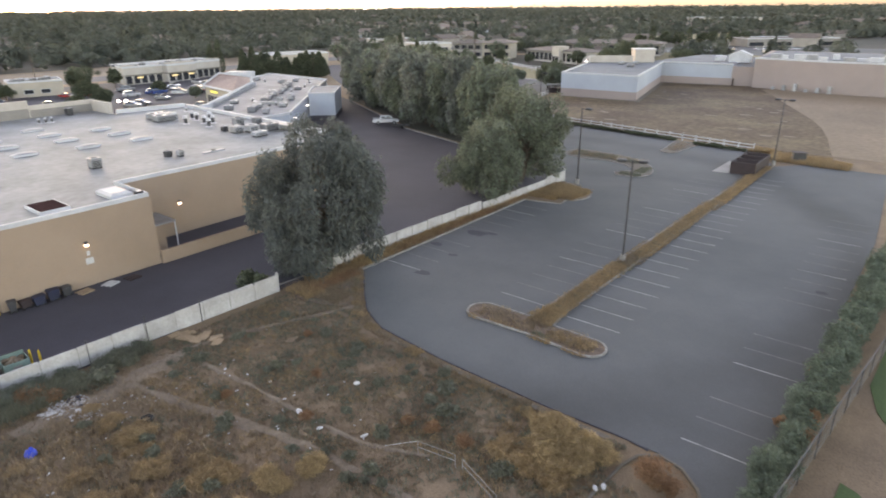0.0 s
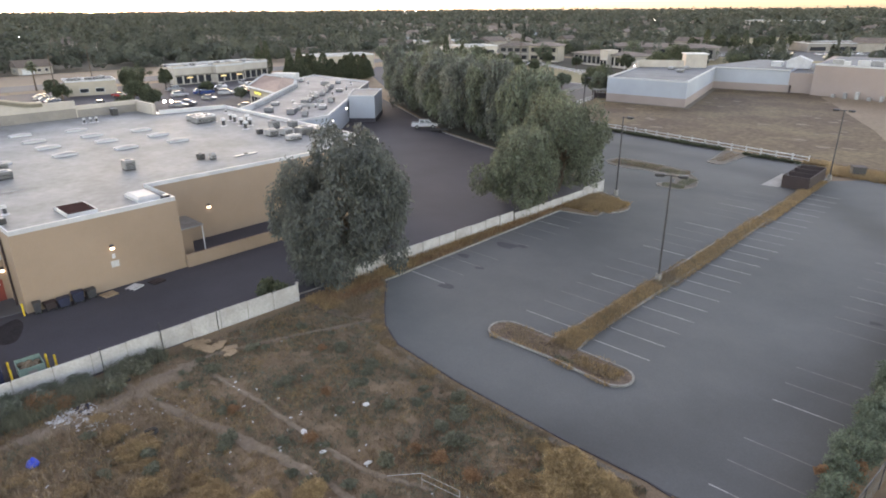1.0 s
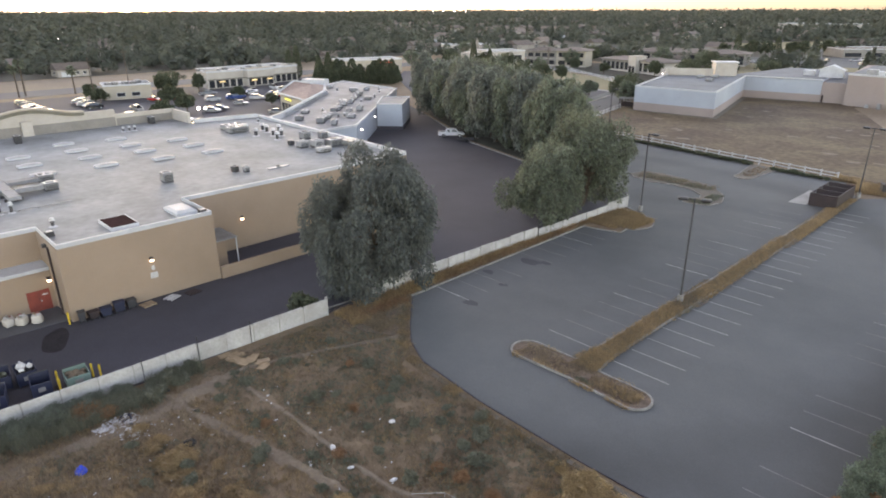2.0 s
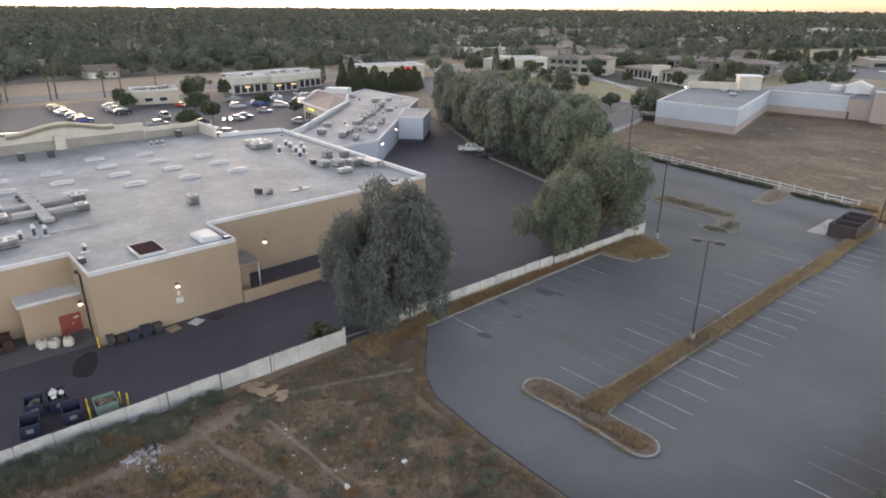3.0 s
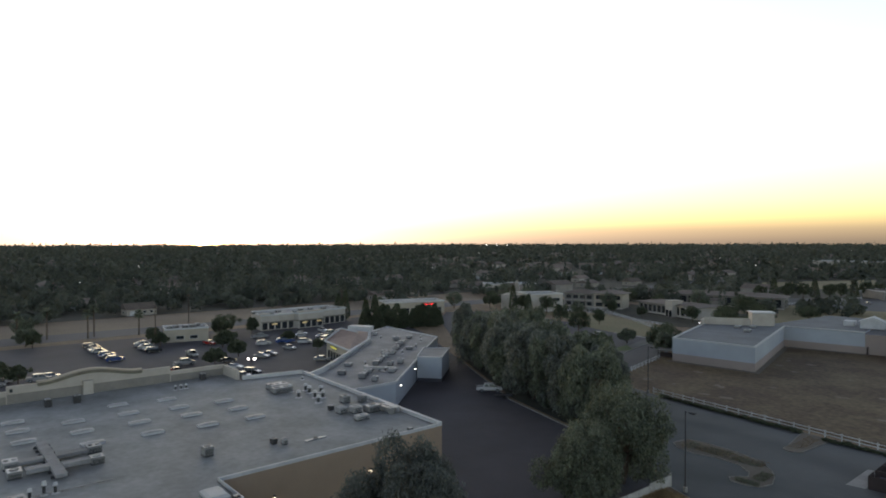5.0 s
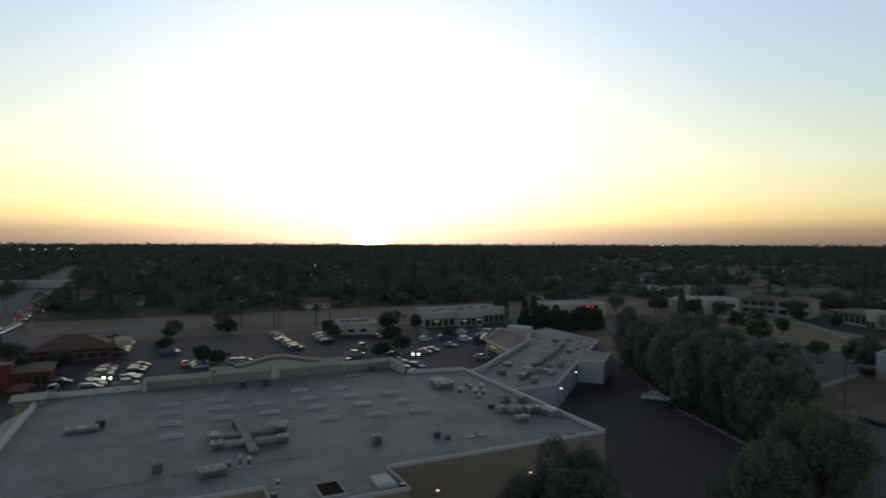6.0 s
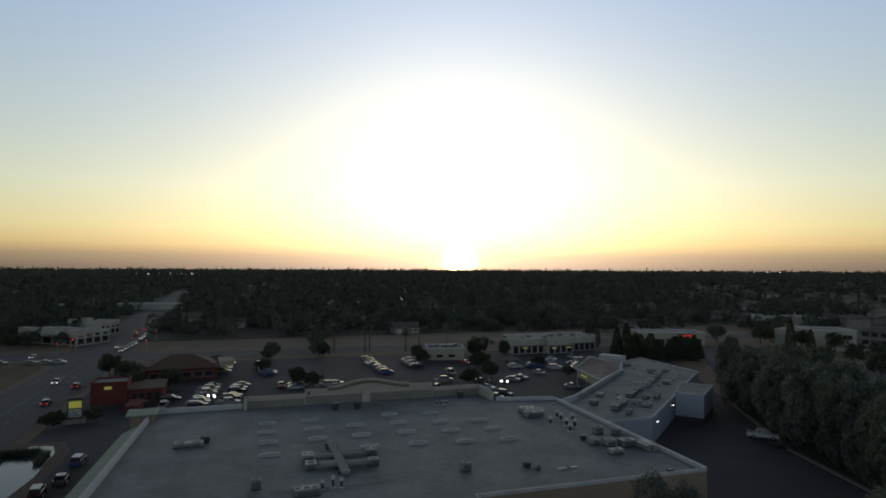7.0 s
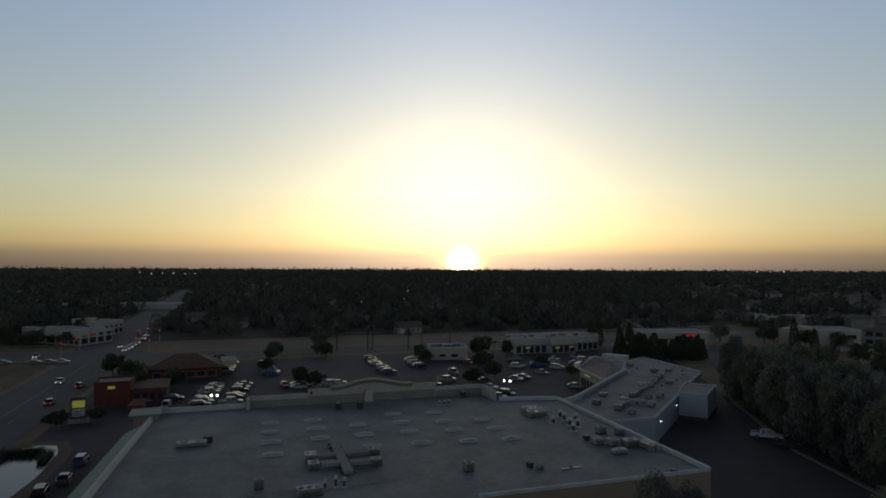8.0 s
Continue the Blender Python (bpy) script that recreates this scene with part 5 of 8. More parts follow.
def clutter_bin(x, y, turn, mat, label, w=1.0, h=1.05):
    t = thing("wheeled_bin", (x, y, 0.02), turn, label, "bin", "bins along the wall")
    b = box(-w / 2, w / 2, -0.35, 0.35, 0.1, h, 0.03)
    for v in b.verts:
        if v.co.z < 0.3:
            v.co.x *= 0.85
            v.co.y *= 0.85
    for v in b.verts:
        v.co += 0.07 * noise.noise_vector(v.co * 2.0 + Vector((x, y, 0)))
    part("body", b, mat, t)
    part("lid", box(-w / 2 - 0.03, w / 2 + 0.03, -0.38, 0.38, h, h + 0.07, 0.02), mat, t)
    for s in (-1, 1):
        part("wheel", rod((s * w * 0.35, -0.36, 0.1), (s * w * 0.35, -0.28, 0.1), 0.1, 0.1, 10), M_TYRE, t)


clutter_bin(-58.8, 15.3, 80, M_DARKMETAL, "black wheeled bin by the store corner", 0.6, 1.0)
clutter_bin(-58.8, 16.3, 95, M_BROWNSTEEL, "brown wheeled bin beside the store wall", 0.9, 0.7)
clutter_bin(-58.5, 17.3, 90, M_BLUEBIN, "blue wheeled bin beside the store wall", 0.95, 0.85)
clutter_bin(-58.6, 18.5, 84, M_BLUEBIN, "blue wheeled bin beside the store wall", 0.95, 1.0)
clutter_bin(-58.7, 19.6, 92, M_DARKMETAL, "black wheeled bin beside the store wall", 0.8, 0.85)
for x, y, a, m, lb in ((-58.1, 20.9, 10, M_CARD, "flattened cardboard sheets on the asphalt"), (-58.0, 23.2, 25, M_PAPER, "pale folded sheet on the asphalt"), (-57.8, 25.2, 12, M_BROWNSTEEL, "dark wooden pallet on the asphalt")):
    t = thing("flat_pallet", (x, y, 0.02), a, lb, "pallet", "pallets by the wall")
    for k in range(5):
        part("board", box(-0.55, 0.55, -0.6 + k * 0.26, -0.4 + k * 0.26, 0.1, 0.13), m, t)
    for k in (-0.5, 0, 0.45):
        part("bearer", box(k - 0.04, k + 0.04, -0.6, 0.66, 0, 0.1), m, t)
rb = random.Random(8)
for k, (x, y) in enumerate(((-62.4, 10.3), (-61.9, 11.2), (-61.4, 12.3))):
    t = thing("bulk_bag", (x, y, 0.06), 20 + 25 * k, "open white woven bulk bag full of scraps" if k else "open white woven bulk bag with red scraps on top", "bag", "bulk bags")
    b = bmesh.new()
    bmesh.ops.create_icosphere(b, subdivisions=3, radius=1.0)
    for v in b.verts:
        v.co = Vector([math.copysign(abs(c) ** 0.55, c) for c in v.co])
        v.co *= 1 + 0.13 * noise.noise(v.co * 2.1 + Vector((x, y, 0)))
        v.co = Vector((v.co.x * 0.46, v.co.y * 0.46, max(0.0, v.co.z * 0.42 + 0.42)))
    part("sack", b, M_GREYSTONE, t, smooth=True)
    for a in range(4):
        q = math.pi / 4 + a * math.pi / 2
        part("lifting_loop", rod((0.36 * math.cos(q), 0.36 * math.sin(q), 0.7), (0.3 * math.cos(q + 0.5), 0.3 * math.sin(q + 0.5), 0.98), 0.035, 0.03, 6), M_PAPER, t)
    for n in range(4):
        c = box(-0.16, 0.16, -0.12, 0.12, 0.0, 0.07)
        w = part("scrap", c, (M_RED, M_CARD, M_WEED, M_PAPER)[(n + k) % 4] if k else (M_RED, M_RED, M_WEED, M_PAPER)[n], t)
        w.matrix_basis = pose(rb.uniform(-0.2, 0.2), rb.uniform(-0.2, 0.2), 0.78 + 0.03 * n, rb.uniform(-35, 35), rb.uniform(-35, 35), rb.uniform(0, 180))


def skip_bin(x, y, turn, mat, label, full):
    t = thing("dumpster", (x, y, 0.02), turn, label, "dumpster", "dumpsters by the wall")
    t.scale = (0.66, 1.05, 1.0)
    b = bmesh.new()
    for x0, x1, y0, y1, z0, z1 in ((-1.0, 1.0, -0.75, -0.70, 0.15, 1.35), (-1.0, 1.0, 0.70, 0.75, 0.15, 1.1), (-1.0, -0.95, -0.7, 0.7, 0.15, 1.2), (0.95, 1.0, -0.7, 0.7, 0.15, 1.2), (-0.95, 0.95, -0.7, 0.7, 0.15, 0.2)):
        box(x0, x1, y0, y1, z0, z1, bm=b)
    part("tub", b, mat, t)
    part("rim", band([(-1.0, -0.72), (1.0, -0.72), (1.0, 0.72), (-1.0, 0.72)], 0.09, 1.1, 1.18, closed=True), mat, t)
    for sx in (-0.8, 0.8):
        for sy in (-0.55, 0.55):
            part("caster", rod((sx - 0.03, sy, 0.08), (sx + 0.03, sy, 0.08), 0.1, 0.1, 9), M_TYRE, t)
    part("label_plate", box(-0.35, 0.35, 0.751, 0.756, 0.5, 0.85), M_FLASH, t, "pale worn label")
    lid = part("lid", box(-0.98, 0.98, -0.82, -0.77, 0.4, 1.4, 0.01), M_DARKMETAL, t, "black lid folded back")
    part("lid_rib", box(-0.9, 0.9, -0.84, -0.82, 0.8, 0.86), M_DARKMETAL, lid)
    if full:
        fill = bmesh.new()
        for k in range(16):
            s = rb.uniform(0.18, 0.36)
            bmesh.ops.create_icosphere(fill, subdivisions=2, radius=s, matrix=Matrix.Translation((rb.uniform(-0.7, 0.7), rb.uniform(-0.45, 0.45), rb.uniform(0.75, 1.15))) @ Matrix.Diagonal((1, 0.8, 0.6, 1)))
        tagged(part("refuse", fill, full, t, "loose refuse heaped inside"), kind="stuff")
    return t


skip_bin(-51.4, 7.6, 262, M_BLUEBIN, "dark blue steel dumpster heaped with green waste", M_WEED)
skip_bin(-51.0, 9.15, 268, M_BLUEBIN, "dark blue steel dumpster with bags on top", M_TYRE)
skip_bin(-48.7, 6.8, 258, M_BLUEBIN, "dark blue open steel dumpster by the white wall", None)
skip_bin(-48.5, 9.6, 262, M_BLUEBIN, "dark blue open steel dumpster by the lane", None)
skip_bin(-48.0, 11.9, 266, M_GREENBIN, "pale green steel dumpster between yellow bollards", M_BROWNGRASS).scale = (0.8, 1.0, 0.85)
for x, y, r in ((-51.3, 9.0, 0.34), (-51.0, 9.5, 0.22), (-50.6, 8.9, 0.2)):
    sack = thing("rubbish_bag", (x, y, 1.28), 0, "white plastic rubbish bag lying on a dumpster", "bag", "dumpster bags")
    b = bmesh.new()
    bmesh.ops.create_icosphere(b, subdivisions=2, radius=r)
    for v in b.verts:
        v.co *= 1 + 0.25 * noise.noise(v.co * 5 + Vector((x, y, 0)))
    part("sack", b, M_PAPER, sack, smooth=True)
    part("neck", rod((0, 0, r * 0.8), (0.05, 0, r * 1.3), r * 0.15, r * 0.3, 6), M_PAPER, sack)
single("oil_stain", prism([(-56.7 + 2.2 * math.cos(a) * (1 + 0.1 * math.sin(3 * a)) + 0.25 * math.sin(a), 12.5 - 0.75 * math.cos(a) + 1.1 * math.sin(a) * (1 + 0.12 * math.cos(2 * a))) for a in [2 * math.pi * i / 26 for i in range(26)]], 0.0, 0.0245), M_STAIN, "dark oily stain on the asphalt", "stain", "structure")
for x, y, r in ((-38.8, 56.0, 1.2), (-37.4, 56.9, 0.6), (-36.5, 43.5, 0.8), (-5.0, 62.0, 0.5), (-40.3, 50.5, 0.7), (-37.0, 49.0, 0.5)):
    single("oil_stain", prism([(x + r * math.cos(a) * (1 + 0.22 * math.sin(3 * a + x)), y + r * 0.75 * math.sin(a) * (1 + 0.2 * math.cos(2 * a + y))) for a in [2 * math.pi * i / 22 for i in range(22)]], 0.0, 0.0345), M_LANE, "dark oily stain on the grey asphalt", "stain", "structure", "oil stains")
single("yard_walk", prism([(-66.2, -14), (-60.6, -14), (-60.4, 8.4), (-60.0, 14.6), (-66.2, 14.6)], -0.1, 0.06), M_ROAD, "worn asphalt walk along the store's back wall", "walkway", "structure")
rk = random.Random(31)
for k in range(48):
    y = -13.5 + (k % 24) * 0.93
    t = thing("stacked_crate", (-65.2 + rk.uniform(-0.3, 0.2) + 1.15 * (k // 24), y, 0.06), rk.uniform(-12, 12), "dark brown stacked crate against the back wall", "crate", "crates by the back wall")
    h = 0.0
    for n in range(rk.choice([2, 3, 3] if k < 24 else [1, 1, 2])):
        hh = rk.uniform(0.5, 0.75)
        part("crate", box(-0.5, 0.5, -0.4, 0.4, h, h + hh, 0.03), M_HATCH if rk.random() < 0.8 else M_STAIN, t)
        part("slat", box(-0.52, 0.52, -0.42, 0.42, h + hh * 0.4, h + hh * 0.6), M_HATCH, t)
        h += hh + 0.005

# ---- vacant lot: rail, litter, bag, boards ----
rail = thing("handrail", (-19.1, 22.9, 0), 0, "bent grey pipe handrail in the weeds", "handrail")
z0 = lot_height(-18.6, 22.8)
run = [(-1.7, -1.0, z0 + 0.35), (0.0, 0.0, z0 + 0.9), (2.4, 0.4, z0 + 0.9), (2.9, 0.4, z0 + 0.85), (5.9, -0.7, z0 + 0.85)]
for x, y, z in run[1:]:
    part("post", rod((x, y, z0 - 0.3), (x, y, z), 0.017), M_METAL, rail)
for k, (p, q) in enumerate(zip(run, run[1:])):
    if k != 2:
        part("rail", rod(p, q, 0.017), M_METAL, rail)
    if k in (1, 3):
        part("rail", rod((p[0], p[1], p[2] - 0.42), (q[0], q[1], q[2] - 0.42), 0.016), M_METAL, rail)
bag = thing("blue_bag", (-36.8, 8.9, lot_height(-36.8, 8.9)), 0, "crumpled bright blue plastic bag in dry grass", "bag")
b = bmesh.new()
bmesh.ops.create_icosphere(b, subdivisions=3, radius=0.33)
for v in b.verts:
    v.co *= 1 + 0.3 * noise.noise(v.co * 3.1)
    v.co.z = max(v.co.z * 0.95, -0.1) + 0.1
part("sack", b, M_BLUEBAG, bag, smooth=True)
part("neck", rod((0, 0, 0.36), (0.12, 0.05, 0.52), 0.06, 0.12, 8), M_BLUEBAG, bag)
rl = random.Random(21)
heaps = [(-40.5, 12.5, 0.95, 190), (-40.2, 11.4, 0.5, 60), (-42.5, 15.2, 0.5, 55), (-38.6, 12.6, 0.6, 36), (-37, 15, 4, 20), (-30, 18, 7, 14), (-25, 20, 9, 14), (-38, 26, 4, 6), (-32, 9, 6, 22), (-36, 19.5, 2.5, 10), (-30, 20.4, 3, 8), (-24, 22, 4, 8), (-38, 16, 2.5, 22), (-34, 12, 4, 20)]
bits = bmesh.new()
for hx, hy, spread, n in heaps:
    for k in range(n):
        x, y = hx + rl.gauss(0, spread * 0.6), hy + rl.gauss(0, spread * 0.6)
        s = rl.uniform(0.03, 0.12) * (1.0 if n > 30 else 0.8)
        m = pose(x, y, lot_height(x, y) + s * 0.25 + 0.04, rl.uniform(-25, 25), rl.uniform(-25, 25), rl.uniform(0, 180)) @ Matrix.Diagonal((s * rl.uniform(0.8, 1.8), s, s * rl.uniform(0.1, 0.4), 1))
        made = bmesh.ops.create_icosphere(bits, subdivisions=1, radius=1.0, matrix=m)
        for v in made["verts"]:
            v.co += Vector((rl.uniform(-s, s), rl.uniform(-s, s), rl.uniform(-s, s) * 0.4)) * 0.45
rags = bmesh.new()
for k in range(46):
    hx, hy = rl.choice(((-42.6, 15.1), (-42.4, 15.4), (-40.6, 12.7)))
    x, y = max(hx + rl.gauss(0, 0.35), -43.9), hy + rl.gauss(0, 0.4)
    s = rl.uniform(0.06, 0.17)
    bmesh.ops.create_icosphere(rags, subdivisions=1, radius=1.0, matrix=pose(x, y, lot_height(x, y) + s * 0.3, rl.uniform(-25, 25), rl.uniform(-25, 25), rl.uniform(0, 180)) @ Matrix.Diagonal((s * 1.5, s, s * 0.5, 1)))
single("dark_rags", rags, M_BLUEBIN, "dark blue rags and scraps among the white litter", "rags", "stuff")
for x, y in ((-27.1, 25.7), (-27.8, 21.3), (-25.5, 21.0), (-22.8, 22.2), (-30.7, 17.8), (-9.6, 27.2), (-9.9, 26.8)):
    s = rl.uniform(0.13, 0.2)
    bmesh.ops.create_icosphere(bits, subdivisions=2, radius=1.0, matrix=pose(x, y, lot_height(x, y) + 0.09, rl.uniform(-20, 20), rl.uniform(-20, 20), rl.uniform(0, 180)) @ Matrix.Diagonal((s * 1.6, s, s * 0.6, 1)))
single("litter", bits, M_PAPER, "scattered white paper and plastic litter on the lot", "litter", "stuff")
for k in range(12):
    x, y = -43.9 + 0.32 * k + rl.uniform(-0.5, 0.5), 21.7 + 0.17 * k + rl.uniform(-0.6, 0.6)
    x = max(x, -43.9)
    t = thing("cardboard_sheet", (x, y, lot_height(x, y) + 0.06 + 0.015 * k), rl.uniform(0, 180), "flattened weathered cardboard sheet on bare dirt", "cardboard", "cardboard by the wall")
    b = box(-0.5, 0.5, -0.33, 0.33, -0.01, 0.012)
    bmesh.ops.subdivide_edges(b, edges=b.edges, cuts=3)
    for v in b.verts:
        v.co.z += 0.08 * noise.noise((v.co.x * 2 + k, v.co.y * 2, 0))
    part("sheet", b, M_CARD, t)
black = thing("black_tyre", (-35.0, 14.9, lot_height(-35, 14.9) + 0.05), 0, "dark discarded tyre lying in dry weeds", "tyre")
b = bmesh.new()
ring = [[b.verts.new(((0.33 + 0.12 * math.cos(q)) * math.cos(p), (0.33 + 0.12 * math.cos(q)) * math.sin(p), 0.1 + 0.1 * math.sin(q))) for q in [2 * math.pi * j / 8 for j in range(8)]] for p in [2 * math.pi * i / 18 for i in range(18)]]
for i in range(18):
    for j in range(8):
        b.faces.new((ring[i][j], ring[(i + 1) % 18][j], ring[(i + 1) % 18][(j + 1) % 8], ring[i][(j + 1) % 8]))
part("tread", b, M_TYRE, black, smooth=True)

# ---- chain-link fence by the lawn ----
cf = thing("chain_link_fence", (-2.9, 22, 0), -6.5, "grey chain-link fence between hedge and lawn", "fence")
for k in range(18):
    part("post", rod((0, k * 3.0, -0.1), (0, k * 3.0, 1.95), 0.035, 0.035, 8), M_DARKMETAL, cf)
part("top_rail", rod((0, 0, 1.95), (0, 51, 1.95), 0.04, 0.04, 8), M_DARKMETAL, cf)
wires = bmesh.new()
for k in range(255):
    rod((0, k * 0.2, 0.05), (0, k * 0.2 + 0.2, 1.0), 0.006, 0.006, 3, wires)
    rod((0, k * 0.2 + 0.2, 1.0), (0, k * 0.2, 1.93), 0.006, 0.006, 3, wires)
tagged(part("wire_mesh", wires, M_METAL, cf), kind="stuff")

# ---- things on the store roof ----
def skylight(x, y):
    t = thing("roof_skylight", (x, y, DECK), 0, "milky acrylic skylight dome on a white kerb", "skylight", "roof skylights")
    part("kerb", band([(-0.55, -1.4), (0.55, -1.4), (0.55, 1.4), (-0.55, 1.4)], 0.09, 0, 0.26, closed=True), M_CAP, t)
    b = bmesh.new()
    nx, ny = 6, 10
    grid = [[b.verts.new((-0.56 + 1.12 * i / nx, -1.41 + 2.82 * j / ny, 0.26 + 0.2 * (math.sin(math.pi * i / nx) * math.sin(math.pi * j / ny)) ** 0.45)) for j in range(ny + 1)] for i in range(nx + 1)]
    for i in range(nx):
        for j in range(ny):
            b.faces.new((grid[i][j], grid[i + 1][j], grid[i + 1][j + 1], grid[i][j + 1]))
    part("dome", b, M_SKYLIGHT, t, smooth=True)
    return t


first = skylight(-108.2, 7.0)
for y, xs in ((6.7, (-102.5, -96.4, -89.8)), (14.1, (-108.2, -102.5, -96.4)), (21.0, (-102.8, -96.5, -89.8)), (28.4, (-109.0, -102.4, -96.2, -89.5)), (35.6, (-107.5, -101.1, -95.2, -88.3)), (42.5, (-100.2, -94.2, -87.7))):
    for x in xs:
        copy_thing(first, pose(x, y, DECK))


def roof_unit(name, x, y, z, w, d, h, turn=0.0, label="grey rooftop air-conditioning unit", mat=None, fans=1, group="rooftop units"):
    t = thing(name, (x, y, z), turn, label, "air conditioner", group)
    mat = M_UNIT if mat in (None, M_METAL) else mat
    w, d, h = w * 0.92, d * 0.92, h * 0.8
    part("skid", box(-w / 2 + 0.05, w / 2 - 0.05, -d / 2 + 0.05, d / 2 - 0.05, 0, 0.2), M_DARKMETAL, t)
    body = part("cabinet", box(-w / 2, w / 2, -d / 2, d / 2, 0.2, h, 0.04), mat, t)
    g = bmesh.new()
    for k in range(4):
        box(w / 2, w / 2 + 0.02, -d * 0.4, d * 0.4, 0.3 + k * (h - 0.5) / 4, 0.3 + (k + 0.55) * (h - 0.5) / 4, bm=g)
    part("grille", g, M_DARKMETAL, body, "dark louvre grille")
    for k in range(fans):
        y0 = (k - (fans - 1) / 2) * d / max(fans, 1)
        r = min(w, d / fans) * 0.34
        part("fan_shroud", rod((0, y0, h + 0.04), (0, y0, h + 0.16), r, r * 0.95, 14), M_UNIT, body)
    # top coloured paler than the sides, painting in the light from above
    part("top_panel", box(-w / 2 + 0.05, w / 2 - 0.05, -d / 2 + 0.05, d / 2 - 0.05, h, h + 0.04), M_METAL, body, "top panel with sky light put into its paler colour")
    return t


def vent_pipe(x, y, z, h=0.9, r=0.22, label="white capped roof vent pipe", group="roof vents"):
    t = thing("roof_vent", (x, y, z), 0, label, "roof vent", group)
    part("pipe", rod((0, 0, 0), (0, 0, h * 0.75), r * 0.6, r * 0.6, 10), M_DARKMETAL, t)
    part("cowl", rod((0, 0, h * 0.7), (0, 0, h), r, r * 0.7, 12), M_CAP, t)
    part("flashing", rod((0, 0, 0), (0, 0, 0.12), r * 1.5, r * 0.7, 10), M_CAP, t)
    return t


for x, y in ((-76.7, 4.5), (-75.4, 30.9)):
    roof_unit("roof_ventilator", x, y, DECK, 1.3, 1.3, 1.5, 0, "grey louvred roof ventilator box", M_METAL, 1, "roof ventilators")
roof_unit("roof_ventilator", -74.3, 39.2, DECK, 0.9, 0.8, 0.9, 10, "dark small roof ventilator", M_DARKMETAL, 1, "roof ventilators")
roof_unit("roof_ventilator", -73.2, 40.2, DECK, 0.8, 0.8, 0.95, 0, "white small roof ventilator", M_METAL, 1, "roof ventilators")
duct = thing("supply_duct", (-85.5, 15.6, DECK), 0, "pale rectangular air duct in a T shape on the roof", "duct")
part("trunk", box(-7.6, 7.4, -0.6, 0.6, 0.25, 0.68, 0.04), M_ROOF2, duct)
part("branch", box(-1.4, 0.0, -3.2, -0.65, 0.25, 0.66, 0.04), M_ROOF2, duct)
part("branch", box(-1.4, 0.0, 0.65, 4.2, 0.25, 0.66, 0.04), M_ROOF2, duct)
part("branch", box(2.6, 4.0, -3.0, -0.65, 0.3, 0.8, 0.04), M_ROOF2, duct)
part("branch", box(3.2, 4.4, 0.65, 3.6, 0.3, 0.8, 0.04), M_ROOF2, duct)
for k in range(8):
    part("support", box(-7 + k * 1.9, -6.9 + k * 1.9, -0.9, 0.9, 0, 0.3), M_DARKMETAL, duct)
for k in range(6):
    part("seam", box(-5.9 + k * 2.4, -5.85 + k * 2.4, -0.62, 0.62, 0.24, 0.70), M_ROOF2, duct)
roof_unit("air_handler", -86.3, 11.6, DECK, 2.2, 1.7, 1.1, 0, "grey rooftop air handler beside the duct", None, 2)
roof_unit("air_handler", -82.4, 11.6, DECK, 2.0, 1.6, 1.05, 0, "pale rooftop air handler beside the duct", M_METAL, 1)
roof_unit("air_handler", -86.3, 20.4, DECK, 1.8, 1.8, 1.1, 0, "grey rooftop air handler beside the duct", None, 2)
roof_unit("air_handler", -81.5, 19.8, DECK, 1.5, 1.6, 1.1, 0, "white rooftop air handler with a dark face", M_METAL, 1)
roof_unit("large_roof_unit", -72.8, 10.1, DECK, 1.9, 3.3, 1.1, 4, "long pale rooftop air-conditioning unit", M_METAL, 3)
roof_unit("large_roof_unit", -98.0, -4.6, DECK, 1.8, 4.6, 0.85, 0, "long grey rooftop unit near the south parapet", M_METAL, 2)
roof_unit("roof_ventilator", -99.4, -2.4, DECK, 0.9, 1.4, 1.2, 0, "dark raised rooftop condenser", M_DARKMETAL, 2, "roof ventilators")
roof_unit("large_roof_unit", -102.8, 53.4, DECK, 2.6, 3.8, 1.2, 0, "white-topped rooftop condenser rack", M_METAL, 3)
roof_unit("large_roof_unit", -100.0, 52.8, DECK, 2.0, 3.8, 1.2, 0, "white rooftop condenser rack", M_METAL, 2)
for x, y in ((-94.5, 53.3), (-98.4, 56.7), (-96.3, 56.3), (-92.6, 55.4), (-89.3, 54.2), (-91.7, 56.4), (-95.2, 58.0), (-99.5, 54.2)):
    vent_pipe(x, y, DECK, 1.3, 0.42, "stout grey roof exhaust vent")
for x, y, w, d, h, m in ((-86.5, 57.6, 1.4, 1.6, 1.5, M_METAL), (-85.0, 60.0, 1.2, 1.4, 1.3, M_METAL), (-83.9, 53.4, 0.8, 0.9, 0.9, M_DARKMETAL), (-81.3, 53.8, 1.6, 1.6, 1.2, M_METAL), (-80.1, 55.6, 1.6, 1.7, 1.3, M_METAL), (-79.0, 58.0, 1.8, 2.6, 1.3, M_METAL), (-76.2, 54.2, 1.1, 2.4, 0.9, M_METAL)):
    roof_unit("roof_unit", x, y, DECK, w, d, h, 0, "grey rooftop unit in a cluster near the parapet", m)
for y in (59.3, 60.4):
    pd = thing("roof_duct", (-77.6, y, DECK), 8, "curved grey roof duct by the parapet", "duct", "roof ducts")
    part("run", box(-1.6, 1.6, -0.4, 0.4, 0.2, 0.9, 0.05), M_METAL, pd)
    part("elbow", box(1.2, 1.9, -0.45, 0.45, 0.0, 0.9, 0.05), M_METAL, pd)
